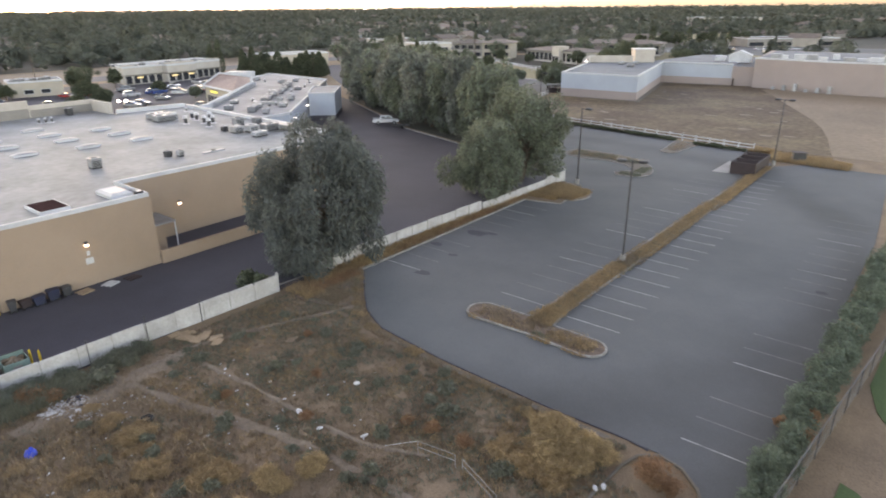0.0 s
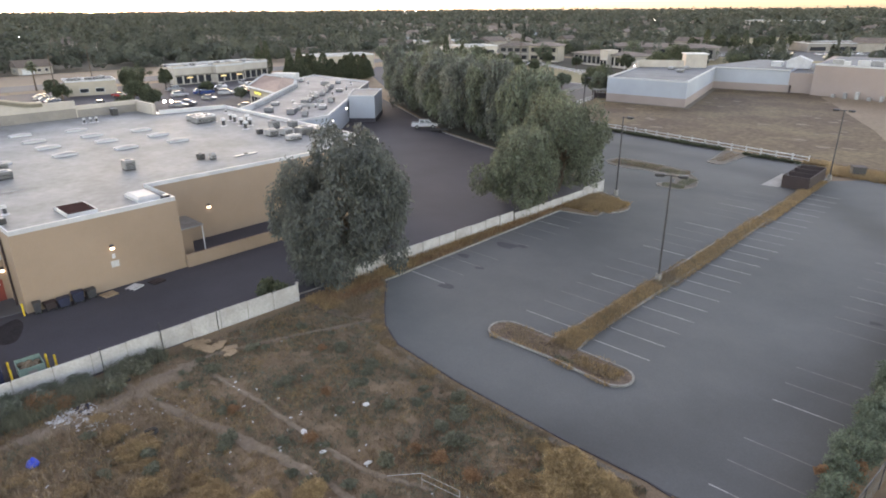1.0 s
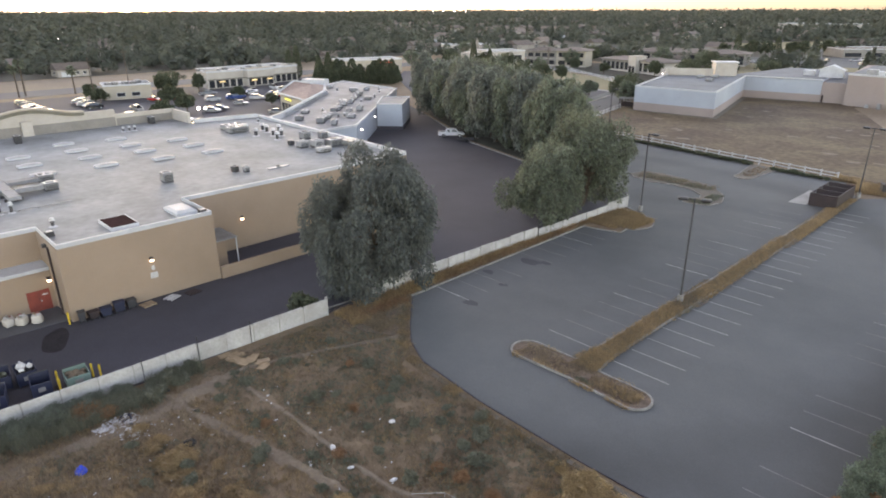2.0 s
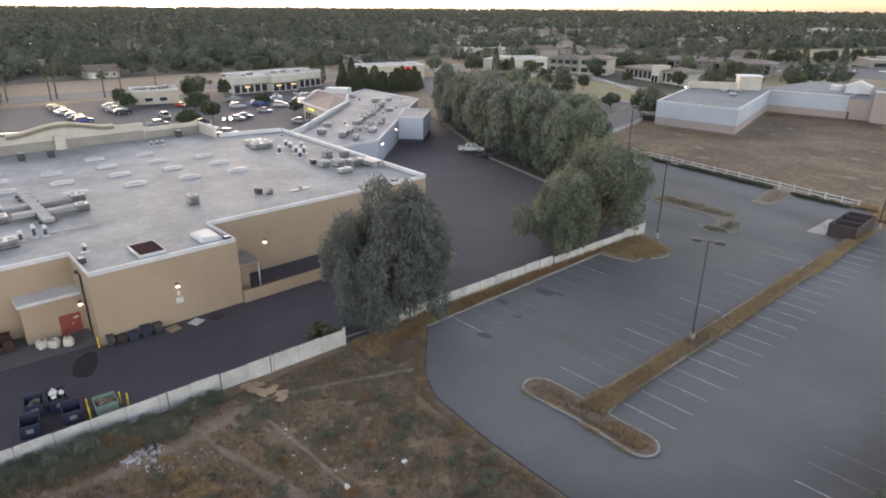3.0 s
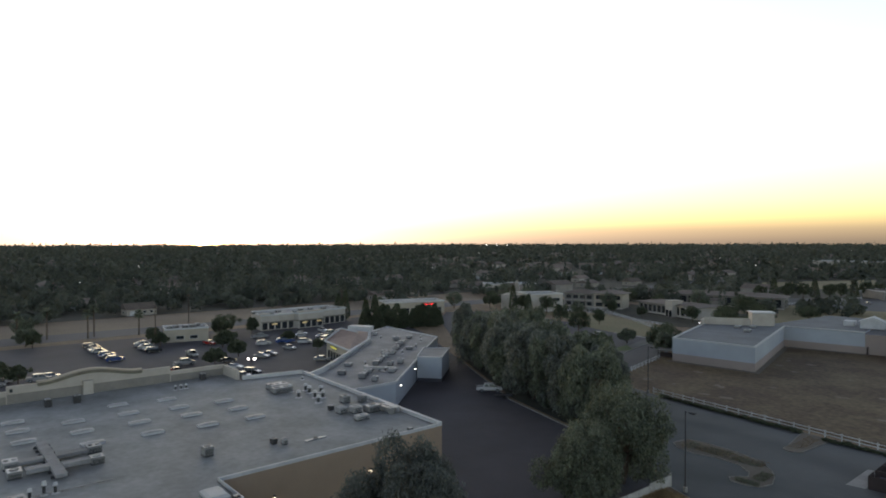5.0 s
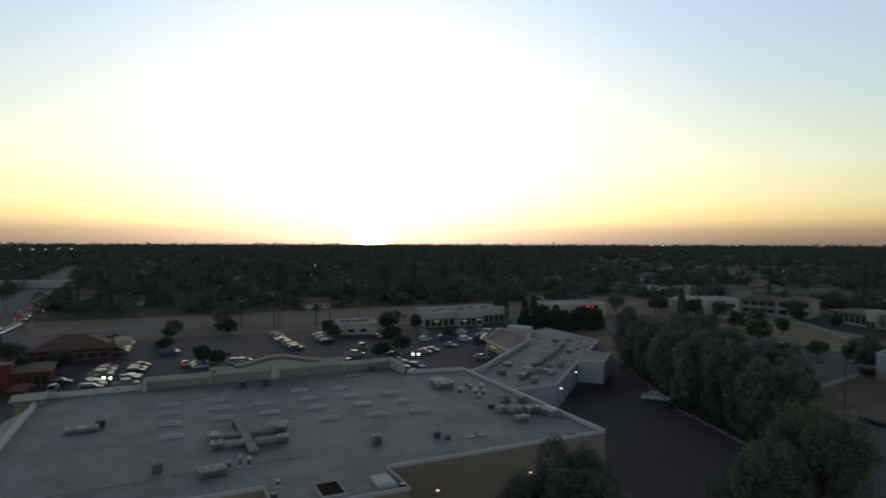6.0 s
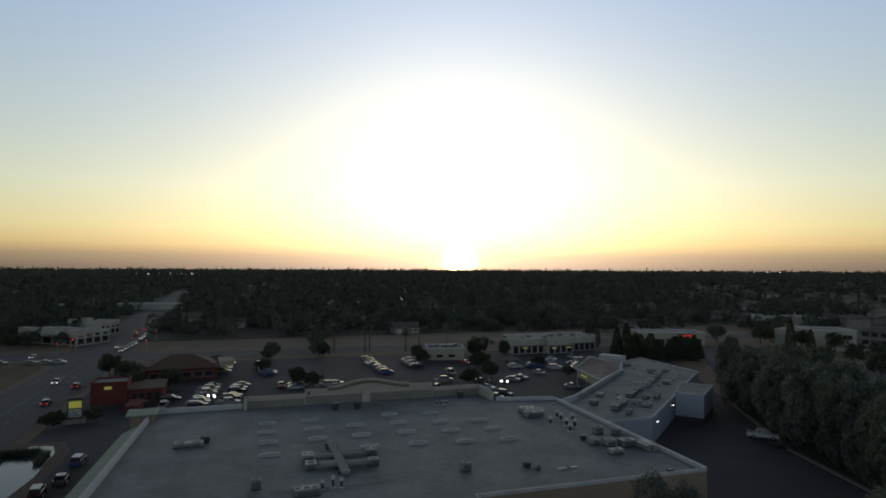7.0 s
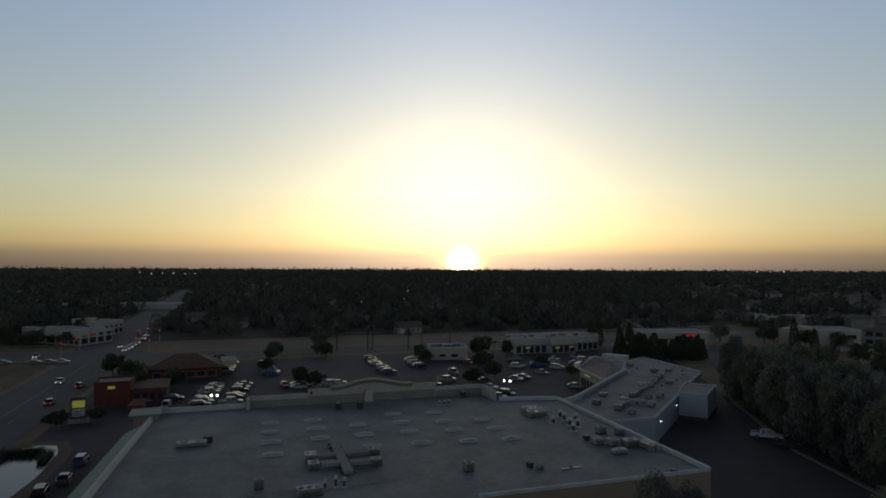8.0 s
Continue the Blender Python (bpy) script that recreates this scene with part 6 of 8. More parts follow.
for x, y, h in ((-74.2, 12.1, 1.1), (-74.4, 13.4, 1.5), (-74.2, 14.4, 1.2), (-66.3, 16.2, 0.9), (-114.1, 39.0, 0.9), (-114.1, 40.0, 0.9), (-114.1, 40.9, 0.9), (-106.7, 60.4, 0.7)):
    vent_pipe(x, y, DECK, h, 0.26)
for x, y in ((-115.8, 19.6), (-115.6, 23.7), (-119.5, 45.8)):
    roof_unit("roof_ventilator", x, y, DECK, 1.2, 1.1, 1.5, 0, "dark roof exhaust box near the front parapet", M_DARKMETAL, 1, "roof ventilators")
pipe = thing("roof_conduit", (-74.5, 6.0, DECK), 0, "thin grey conduit run across the roof", "conduit")
part("run", rod((0, 0, 0.18), (0.4, 14, 0.18), 0.06, 0.06, 6), M_METAL, pipe)
part("run", rod((1.2, -12, 0.18), (0.9, -1, 0.18), 0.06, 0.06, 6), M_METAL, pipe)
for k in range(8):
    part("block", box(-0.15, 0.25, k * 1.8, k * 1.8 + 0.15, 0, 0.12), M_KERB, pipe)
flatd = thing("roof_walk_pad", (-72.5, 44.4, DECK), 3, "grey walkway mat lying on the roof", "mat")
part("pad", box(-0.3, 0.3, -1.6, 1.6, 0, 0.12, 0.03), M_METAL, flatd)
part("weight", box(-0.25, 0.25, -0.2, 0.2, 0.12, 0.3, 0.03), M_KERB, flatd)
# the bay's hatches
dark = thing("smoke_hatch", (-62.6, 21.0, DECK), 0, "large dark smoke hatch with a white kerb", "roof hatch", "roof hatches")
part("kerb", band([(-1.8, -1.25), (1.8, -1.25), (1.8, 1.25), (-1.8, 1.25)], 0.12, 0, 0.32, closed=True), M_CAP, dark)
part("cover", box(-1.74, 1.74, -1.19, 1.19, 0.22, 0.335, 0.03), M_HATCH, dark, "dark maroon cover")
pale = thing("smoke_hatch", (-62.4, 27.0, DECK), 0, "large pale domed hatch near the bay corner", "roof hatch", "roof hatches")
part("kerb", band([(-1.6, -1.0), (1.6, -1.0), (1.6, 1.0), (-1.6, 1.0)], 0.14, 0, 0.3, closed=True), M_CAP, pale)
b = box(-1.65, 1.65, -1.05, 1.05, 0.3, 0.5)
for v in b.verts:
    if v.co.z > 0.4:
        v.co.x *= 0.8
        v.co.y *= 0.75
part("cover", b, M_CAP, pale)
for x, y in ((-60.0, 28.3), (-66.8, 56.2), (-63.4, 15.2)):
    t = thing("roof_drain_box", (x, y, DECK), 0, "small dark drain box at the roof edge", "drain", "roof drains")
    part("box", box(-0.3, 0.3, -0.35, 0.35, 0, 0.5, 0.03), M_DARKMETAL, t)
    part("grate", box(-0.22, 0.22, -0.26, 0.26, 0.5, 0.53), M_METAL, t)

# ---- on the wing roof ----
rw = random.Random(3)
for x, y in ((-157.9, 112.2), (-147.8, 112.6), (-145.0, 111.2), (-137.6, 107.4), (-136.0, 105.0), (-132.7, 101.8), (-146.2, 116.5), (-129.7, 96.1), (-127.8, 97.3), (-123.1, 90.5), (-118.6, 85.7), (-112.7, 79.6), (-108.6, 75.4), (-104.9, 76.1), (-121.9, 80.2), (-114.5, 74.0), (-109.7, 84.0), (-116.0, 88.0), (-130.3, 104.5), (-116.8, 91.6), (-125.8, 93.5), (-120.8, 88.2), (-140.5, 109.4), (-110.2, 77.2), (-134.0, 103.0)):
    roof_unit("roof_unit", x, y, 5.0, rw.uniform(1.1, 1.9), rw.uniform(1.4, 2.4), rw.uniform(0.8, 1.5), 42 + rw.uniform(-4, 4), "grey rooftop air-conditioning unit on the wing", M_METAL, rw.choice([1, 2]), "wing rooftop units")
for x, y in ((-119.8, 83.5), (-114.2, 82.0), (-111.4, 83.4), (-126.5, 99.4), (-131.0, 107.3), (-138.5, 115.0), (-143.2, 118.6), (-150.2, 109.0)):
    vent_pipe(x, y, 5.0, rw.uniform(0.8, 1.3), 0.26)
dd = thing("wing_duct", (-112.5, 82.5, 5.0), 47, "looped grey duct on the wing roof", "duct")
part("run", box(-3.5, 3.5, -0.3, 0.3, 0.4, 1.0, 0.05), M_METAL, dd)
part("run", box(-3.5, -2.9, 0.3, 2.4, 0.4, 1.0, 0.05), M_METAL, dd)
part("leg", box(-0.2, 0.2, -0.2, 0.2, 0, 0.4), M_DARKMETAL, dd)
for x, y in ((-84, 207), (-87, 203), (-81, 196)):
    roof_unit("roof_unit", x, y, 6.36, 2.0, 2.4, 1.0, 10, "grey rooftop unit on the hall", M_METAL, 1, "hall rooftop units")

# ---- vehicles ----
def paint(name, c):
    return material(name, c, tuple(v * 0.9 for v in c), 0.2, 0.5, 6.0, 0.0, vary=0.04, spec=0.8)


P_WHITE, P_SILVER, P_BLACK = paint("white car paint", (0.38, 0.38, 0.38)), paint("silver car paint", (0.22, 0.225, 0.23)), paint("black car paint", (0.02, 0.02, 0.022))
P_RED, P_BLUE, P_GREY = paint("red car paint", (0.3, 0.02, 0.02)), paint("blue car paint", (0.03, 0.06, 0.18)), paint("dark grey car paint", (0.08, 0.08, 0.085))
G_TAIL = glow("lit tail lamp", (1.0, 0.04, 0.03), 1.2)
G_HEAD = glow("lit headlamp", (1.0, 0.96, 0.88), 2.5)
M_TAIL = material("red lamp plastic", (0.25, 0.01, 0.01), (0.2, 0.01, 0.01), 0.3, 1.0, 8.0, 0.0)


def loft(profile, halves, bm=None):
    """A body over a side profile (x, z); halves gives the half width of each point."""
    bm = bm or bmesh.new()
    left = [bm.verts.new((x, w, z)) for (x, z), w in zip(profile, halves)]
    right = [bm.verts.new((x, -w, z)) for (x, z), w in zip(profile, halves)]
    n = len(profile)
    bm.faces.new(left[::-1])
    bm.faces.new(right)
    for i in range(n):
        j = (i + 1) % n
        bm.faces.new((left[i], left[j], right[j], right[i]))
    bmesh.ops.recalc_face_normals(bm, faces=bm.faces)
    return bm


def car(coat, label, kind="sedan", head=M_PAPER, tail=M_TAIL):
    t = thing("car" if kind != "pickup" else "pickup_truck", (0, 0, -60), 0, label, "car" if kind != "pickup" else "truck", "parked cars" if head is M_PAPER else "cars on the street")
    up = {"sedan": 0.0, "suv": 0.2, "pickup": 0.25}[kind]
    L = {"sedan": 2.3, "suv": 2.35, "pickup": 2.85}[kind]
    low = [(-L, 0.35), (-L, 0.85 + up), (-L + 0.15, 0.98 + up), (-0.2, 0.98 + up), (L * 0.45, 0.95 + up), (L - 0.15, 0.78 + up), (L, 0.6 + up), (L, 0.32), (L * 0.2, 0.28), (-L * 0.5, 0.28)]
    if kind == "pickup":
        low = [(x, max(z, 0.52)) for x, z in low]
    tyre = 0.42 if kind == "pickup" else 0.33
    body = part("body", loft(low, [0.82, 0.86, 0.86, 0.9, 0.88, 0.82, 0.78, 0.8, 0.9, 0.9]), coat, t)
    if kind == "sedan":
        cab, roof = [(-1.75, 0.96), (-1.1, 1.4), (0.35, 1.42), (1.15, 0.95)], (-1.05, 0.35, 1.40, 1.46)
    elif kind == "suv":
        cab, roof = [(-2.25, 1.16), (-1.95, 1.68), (0.4, 1.72), (1.2, 1.14)], (-1.95, 0.4, 1.69, 1.76)
    else:
        cab, roof = [(-1.2, 1.2), (-1.05, 1.88), (0.8, 1.9), (1.65, 1.18)], (-1.1, 0.85, 1.86, 1.97)
    part("glasshouse", loft(cab, [0.8, 0.64, 0.64, 0.8]), M_CARGLASS, t, "dark tinted windows")
    part("roof", box(roof[0], roof[1], -0.66, 0.66, roof[2], roof[3], 0.025), coat, t)
    if kind == "pickup":
        part("cargo_bed", box(-2.7, -1.3, -0.72, 0.72, 1.2, 1.245), M_DARKMETAL, t, "dark open cargo bed")
        for sy in (-1, 1):
            part("bed_rail", box(-2.8, -1.2, sy * 0.82 - 0.07, sy * 0.82 + 0.07, 1.2, 1.32, 0.02), coat, t)
            for xa, xb in ((-1.2, -1.05), (-0.12, -0.08), (1.62, 0.82)):
                part("pillar", rod((xa, sy * 0.82, 1.2), (xb, sy * 0.66, 1.9), 0.075, 0.065, 6), coat, t)
        part("tailgate", box(-2.87, -2.77, -0.8, 0.8, 0.75, 1.33, 0.02), coat, t)
        part("rear_bumper", box(-3.0, -2.86, -0.85, 0.85, 0.55, 0.72, 0.03), M_METAL, t, "bright metal bumper")
    for sx in (-L * 0.62, L * 0.62):
        for sy in (-0.82, 0.82):
            w = part("wheel", rod((sx, sy - 0.12, tyre), (sx, sy + 0.12, tyre), tyre, tyre, 14), M_TYRE, t)
            part("rim", rod((sx, sy + math.copysign(0.12, sy), tyre), (sx, sy + math.copysign(0.135, sy), tyre), 0.2, 0.18, 10), M_METAL, w)
    for sy in (-0.6, 0.6):
        part("headlight", box(L - 0.06, L + 0.02, sy - 0.16, sy + 0.16, 0.56 + up, 0.7 + up), head, body)
        part("tail_light", box(-L - 0.02, -L + 0.05, sy - 0.16, sy + 0.16, 0.7 + up, 0.86 + up), tail, body)
    return t


kinds = [car(P_WHITE, "white parked sedan on the plaza asphalt"), car(P_SILVER, "silver parked sedan on the plaza asphalt"), car(P_BLACK, "black parked SUV on the plaza asphalt", "suv"), car(P_GREY, "dark grey parked sedan on the plaza asphalt"),
         car(P_RED, "red parked sedan on the plaza asphalt"), car(P_WHITE, "white parked SUV on the plaza asphalt", "suv"), car(P_BLUE, "dark blue parked SUV on the plaza asphalt", "suv"), car(P_SILVER, "silver parked pickup on the plaza asphalt", "pickup")]
used = set()
rc = random.Random(12)


def park(k, x, y, turn, z=0.02):
    if k in used:
        return copy_thing(kinds[k], pose(x, y, z, 0, 0, turn))
    used.add(k)
    kinds[k].matrix_basis = pose(x, y, z, 0, 0, turn)


def car_row(x0, x1, y, slant=0.0, gaps=0.12, face=90):
    n = int(abs(x1 - x0) / 2.85)
    for i in range(n + 1):
        if rc.random() < gaps:
            continue
        x = x0 + (x1 - x0) * i / max(n, 1)
        park(rc.choice([1, 3, 2, 1, 3, 0, 2, 6, 7, 3]), x, y + slant * (x - x0) + rc.uniform(-0.25, 0.25), face + rc.uniform(-2, 2))


car_row(-208.5, -227, -3.0, -0.12, 0.3)
car_row(-159, -185, -7.2, -0.1, 0.25)
car_row(-160, -184, -0.2, -0.14, 0.35)
car_row(-200, -221, 11.2, 0.08, 0.4)
car_row(-193, -226, 46.6, 0.01, 0.35)
car_row(-201, -217, 59.3, -0.05, 0.15)
car_row(-172, -180, 17.5, 0, 0.3)
for x, y, a in ((-180, 13.7, 4), (-181, 20.5, 3), (-176.4, 26.1, 92), (-178.8, 28.9, 90), (-160, -14.8, 0), (-168.7, -14.0, 80), (-171.0, -20.0, 5), (-160.5, 68.5, 35), (-148.3, 66.0, 30), (-150.5, 69.3, 32), (-170.1, 70.6, 60), (-170.6, 80.8, 40), (-172.6, 84.2, 40), (-191.7, 90.9, 85), (-191.1, 99.2, 88), (-198.6, 103.8, 88), (-199.4, 108.0, 86), (-180.2, 106.0, 120), (-183.5, 108.5, 120), (-186.5, 111.0, 120), (-178.6, 93.6, 20), (-192.5, 113.0, 88), (-205.0, 112.0, 0), (-206.0, 121.0, 0), (-190, 114, 88), (-186, 103, 60), (-192, 98, 88), (-189, 118, 90), (-196, 124, 90), (-197, 119, 90), (-206.0, 96.0, 90), (-155.0, 92.0, 40), (-178, 122, 125), (-174, 60, 90), (-165, 55, 0), (-186, 66, 0), (-243, 96, 90), (-205, 78, 20), (-205, 83, 20), (-170, 40, 0), (-166, 33, 0)):
    park(rc.choice([0, 1, 1, 2, 3, 3, 4, 5, 6, 7]), x, y, a + rc.uniform(-3, 3))
for x, y, a in ((-104.0, -25.6, 184), (-109.7, -23.9, 182), (-119.2, -23.6, 178), (-98.0, -27.2, 184)):
    park(rc.choice([2, 3, 6]), x, y, a)
for x, y, a in ((-248.4, -75.8, 80), (-247.1, -66.4, 84), (-246.2, -61.5, 82), (-245.9, -57.5, 84), (-249, -79.5, 80)):
    park(rc.choice([0, 1, 3]), x, y, a)
for x, y, a in ((-103.7, 147.7, 75), (-103.6, 144.5, 75), (-130, 190, 60), (-160, 214, 40)):
    park(rc.choice([2, 5, 3]), x, y, a, 0.03)
for x, y, a in ((-93, 404, 40), (-89, 407, 40), (-85, 410, 42), (-80, 414, 40), (-76, 417, 38), (-84, 380, 130), (-104, 396, 125), (-66, 398, 40), (-62, 402, 41)):
    park(rc.choice([0, 1, 2, 3, 5]), x, y, a, 0.03)
# moving traffic, standing as seen
drive_in = car(P_WHITE, "white sedan on the street with lit headlamps", "sedan", G_HEAD)
drive_out = car(P_GREY, "dark sedan on the street with lit tail lamps", "sedan", M_SKYLIGHT, G_TAIL)
drive_in.matrix_basis = pose(-203.4, -47.8, 0.04, 0, 0, 2)
drive_out.matrix_basis = pose(-194.8, -40.8, 0.04, 0, 0, 182)
for x, y in ((-274, -42.6), (-280, -42.3), (-286, -42), (-292, -41.6), (-299, -41.2), (-318, -41.6), (-330, -42), (-286, -46), (-262, -70)):
    copy_thing(drive_in, pose(x, y, 0.04, 0, 0, 2))
for x, y in ((-172.9, -42.4), (-232, -39), (-336, -46.4), (-345, -48)):
    copy_thing(drive_out, pose(x, y, 0.04, 0, 0, 182))
P_TRUCK = paint("bright white truck paint", (0.55, 0.55, 0.55))
truck = car(P_TRUCK, "white crew-cab pickup parked beside the lane kerb", "pickup")
truck.matrix_basis = pose(-97.3, 102.0, 0.02, 0, 0, 48)
trailer = thing("flat_trailer", (-91.6, 100.6, 0.02), 228, "dark flat utility trailer on the lane", "trailer")
part("deck", box(-1.9, 1.9, -0.9, 0.9, 0.42, 0.52, 0.02), M_DARKMETAL, trailer)
part("side_rail", box(-1.9, 1.9, -0.95, -0.9, 0.52, 0.7), M_DARKMETAL, trailer)
part("side_rail", box(-1.9, 1.9, 0.9, 0.95, 0.52, 0.7), M_DARKMETAL, trailer)
for s in (-1.1, 1.1):
    part("wheel", rod((-0.2, s - 0.1, 0.3), (-0.2, s + 0.1, 0.3), 0.3, 0.3, 12), M_TYRE, trailer)

# ---- plaza buildings ----
def shop(name, pts, h, wall_mat, roof_mat, label, cap=0.5):
    x0, y0 = pts[0]
    t = thing(name, (x0, y0, 0), 0, label, "building")
    q = [(x - x0, y - y0) for x, y in pts]
    part("wall", prism(q, -0.3, h), wall_mat, t)
    c = np.mean(q, 0)
    part("roof", prism([(c[0] + (x - c[0]) * 0.97, c[1] + (y - c[1]) * 0.97) for x, y in q], h - 0.1, h + 0.04), roof_mat, t)
    part("parapet", band(q, 0.35, h, h + cap, closed=True), M_CAP, t)
    return t


def facade(t, p0, p1, z0, z1, n, fill, frame_mat, name="window", gap=0.25, deep=0.08):
    """A row of framed openings standing slightly proud on a wall from p0 to p1 (local plan points)."""
    d = Vector((p1[0] - p0[0], p1[1] - p0[1]))
    step = d.length / n
    ang = math.degrees(math.atan2(d.y, d.x))
    for k in range(n):
        w = part(name, box(k * step + gap, (k + 1) * step - gap, -deep, 0.0, z0, z1), frame_mat, t)
        w.matrix_basis = pose(p0[0], p0[1], 0, 0, 0, ang)
        part("pane", box(k * step + gap + 0.1, (k + 1) * step - gap - 0.1, -deep - 0.012, -deep, z0 + 0.1, z1 - 0.1), fill, w)


kiosk = shop("drive_through", [(-217.5, 67.5), (-214.3, 81.0), (-224.5, 83.4), (-227.8, 69.8)], 4.2, M_CREAM, M_ROOF2, "cream flat-roofed drive-through with rooftop equipment")
facade(kiosk, (0.6, 2.5), (2.6, 11.0), 0.9, 2.2, 2, M_GLASS, M_CAP, gap=0.9)
for k in range(5):
    roof_unit("roof_unit", -219 - rw.uniform(0, 5), 70 + k * 2.5, 4.24, 1.6, 1.8, 1.1, 10, "grey rooftop unit on the drive-through", M_METAL, 1, "plaza rooftop units")
strip = shop("shop_row", [(-223.0, 104.0), (-222.8, 118.0), (-220.1, 118.4), (-221.5, 130.0), (-224.7, 129.8), (-226.5, 143.5), (-241.0, 143.0), (-238.5, 107.0)], 5.6, M_GREYSTONE, M_ROOF2, "cream stucco shop row with three lit windows", 0.6)
facade(strip, (0.02, 0.3), (0.22, 13.8), 0.3, 2.9, 5, M_GLASS, M_DARKMETAL, "shop_front", 0.35, 0.1)
facade(strip, (2.88, 14.6), (1.52, 25.8), 0.3, 2.9, 4, M_GLASS, M_DARKMETAL, "shop_front", 0.3, 0.1)
facade(strip, (-1.72, 26.0), (-3.48, 39.2), 0.3, 2.9, 5, M_GLASS, M_DARKMETAL, "shop_front", 0.3, 0.1)
for y, x in ((4.3, 0.09), (15.8, 2.73), (22.6, 1.91)):
    facade(strip, (x, y), (x - (0.15 if y > 10 else -0.02), y + 2.6), 1.95, 2.6, 1, G_SHOP, M_DARKMETAL, "lit_window", 0.1, 0.16)
part("awning_band", prism([(0.1, 0.2), (0.4, 14.0), (3.6, 14.3), (2.2, 26.0), (-1.4, 26.0), (-3.0, 39.4), (-3.4, 39.4), (-1.8, 25.8), (1.7, 25.6), (3.0, 14.5), (0.2, 14.2), (0.0, 0.2)], 2.95, 3.3), M_CORNICE, strip, "dark fascia over the shop fronts")
for y0, y1, h in ((-0.2, 4.0, 6.6), (14.4, 26.0, 6.7), (34.0, 39.4, 6.6)):
    part("raised_parapet", box(-0.6 if y0 < 10 else (0.8 if y0 < 30 else -4.6), 0.0 if y0 < 10 else (1.5 if y0 < 30 else -3.9), y0, y1, 5.6, h), M_GREYSTONE, strip)
for k in range(8):
    roof_unit("roof_unit", -229.5 - rw.uniform(-3, 4), 105.5 + k * 5, 5.64, 1.6, 2.0, 1.0, 5, "grey rooftop unit on the shop row", M_METAL, 1, "plaza rooftop units")
ea, eb = [Vector((x + 130, y - 100)) for x, y in inset[:2]]
facade(wing, ea.lerp(eb, 0.05), ea.lerp(eb, 0.95), 0.3, 3.0, 7, M_GLASS, M_DARKMETAL, "shop_front", 0.3, 0.1)
facade(wing, ea.lerp(eb, 0.18), ea.lerp(eb, 0.5), 3.7, 4.5, 1, G_YELLOW, M_DARKMETAL, "shop_sign", 0.3, 0.1)


def hip_building(name, x, y, turn, w, d, h, rise, label, wall_mat, roof_mat, over=0.8):
    t = thing(name, (x, y, 0), turn, label, "building")
    part("wall", box(-w / 2, w / 2, -d / 2, d / 2, -0.3, h), wall_mat, t)
    b = bmesh.new()
    W, D = w / 2 + over, d / 2 + over
    base = [b.verts.new(p) for p in ((-W, -D, h), (W, -D, h), (W, D, h), (-W, D, h))]
    r = max(D - W, 0.1)
    top = [b.verts.new((0, -r, h + rise)), b.verts.new((0, r, h + rise))]
    for q in ((base[0], base[1], top[0]), (base[1], base[2], top[1], top[0]), (base[2], base[3], top[1]), (base[3], base[0], top[0], top[1])):
        b.faces.new(q)
    b.faces.new(base[::-1])
    part("roof", b, roof_mat, t)
    return t


rest = hip_building("restaurant", -206.0, -14.5, 4, 14, 20, 3.6, 3.4, "dark brown tile-roofed restaurant on the plaza", M_REDWALL, M_BROWNTILE, 1.2)
facade(rest, (7, -9), (7, 9), 0.8, 2.6, 6, M_GLASS, M_CREAM)
part("porch_roof", prism([(-5.5, 10.5), (5.5, 10.5), (4.5, 15), (-4.5, 15)], 3.3, 4.8), M_CREAM, rest, "pale gabled porch")
red = thing("red_restaurant", (-172.0, -28.0, 0), 2, "dark red stucco fast-food restaurant with a yellow sign", "building")
part("wall", box(-4, 4, -4, 4, -0.3, 5.2), M_REDWALL, red)
part("roof", box(-3.7, 3.7, -3.7, 3.7, 5.2, 5.3), M_ROOF2, red)
part("parapet", band([(-4, -4), (4, -4), (4, 4), (-4, 4)], 0.35, 5.2, 5.7, closed=True), M_REDWALL, red)
part("low_wing", box(-9, 3.5, 4.05, 12, -0.3, 3.4), M_REDWALL, red)
part("low_roof", box(-9.4, 3.9, 4.1, 12.4, 3.4, 3.7), M_BROWNTILE, red)
yb = part("sign_board", box(4.0, 4.12, -1.15, 0.75, 3.75, 4.75), M_DARKMETAL, red)
part("sign_face", box(4.12, 4.14, -1.0, 0.6, 3.9, 4.6), G_YELLOW, yb)
facade(red, (3.5, 4.6), (3.5, 11.6), 0.6, 2.6, 4, M_GLASS, M_DARKMETAL)
low_red = thing("red_low_wall", (-160.0, -21.0, 0), 0, "low dark red wall beside the restaurant", "low wall")
part("wall", box(-4, 4, -1.5, 1.5, -0.1, 1.9), M_REDWALL, low_red)
part("cap", box(-4.1, 4.1, -1.6, 1.6, 1.9, 2.0), M_REDWALL, low_red)
signb = thing("plaza_sign", (-150.6, -31.2, 0), 8, "lit yellow and white plaza sign on a plinth", "sign")
part("plinth", box(-0.5, 0.5, -2.0, 2.0, -0.1, 1.0), M_KERB, signb)
part("frame", box(-0.4, 0.4, -1.45, 1.45, 0.9, 5.6, 0.03), M_DARKMETAL, signb)
part("upper_face", box(0.4, 0.43, -1.2, 1.2, 3.4, 4.9), G_YELLOW, signb, "lit yellow panel")
part("lower_face", box(0.4, 0.43, -1.2, 1.2, 1.5, 3.1), M_PAPER, signb, "pale lower panel with worn bars")
for k in range(3):
    part("text_bar", box(0.43, 0.436, -1.0, 1.0 - 0.5 * (k % 2), 1.7 + k * 0.42, 1.9 + k * 0.42), M_DARKMETAL, signb)
pier = thing("corner_pier", (-118.0, -13.5, 0), 3, "tan corner pier with a flat green roof", "pier")
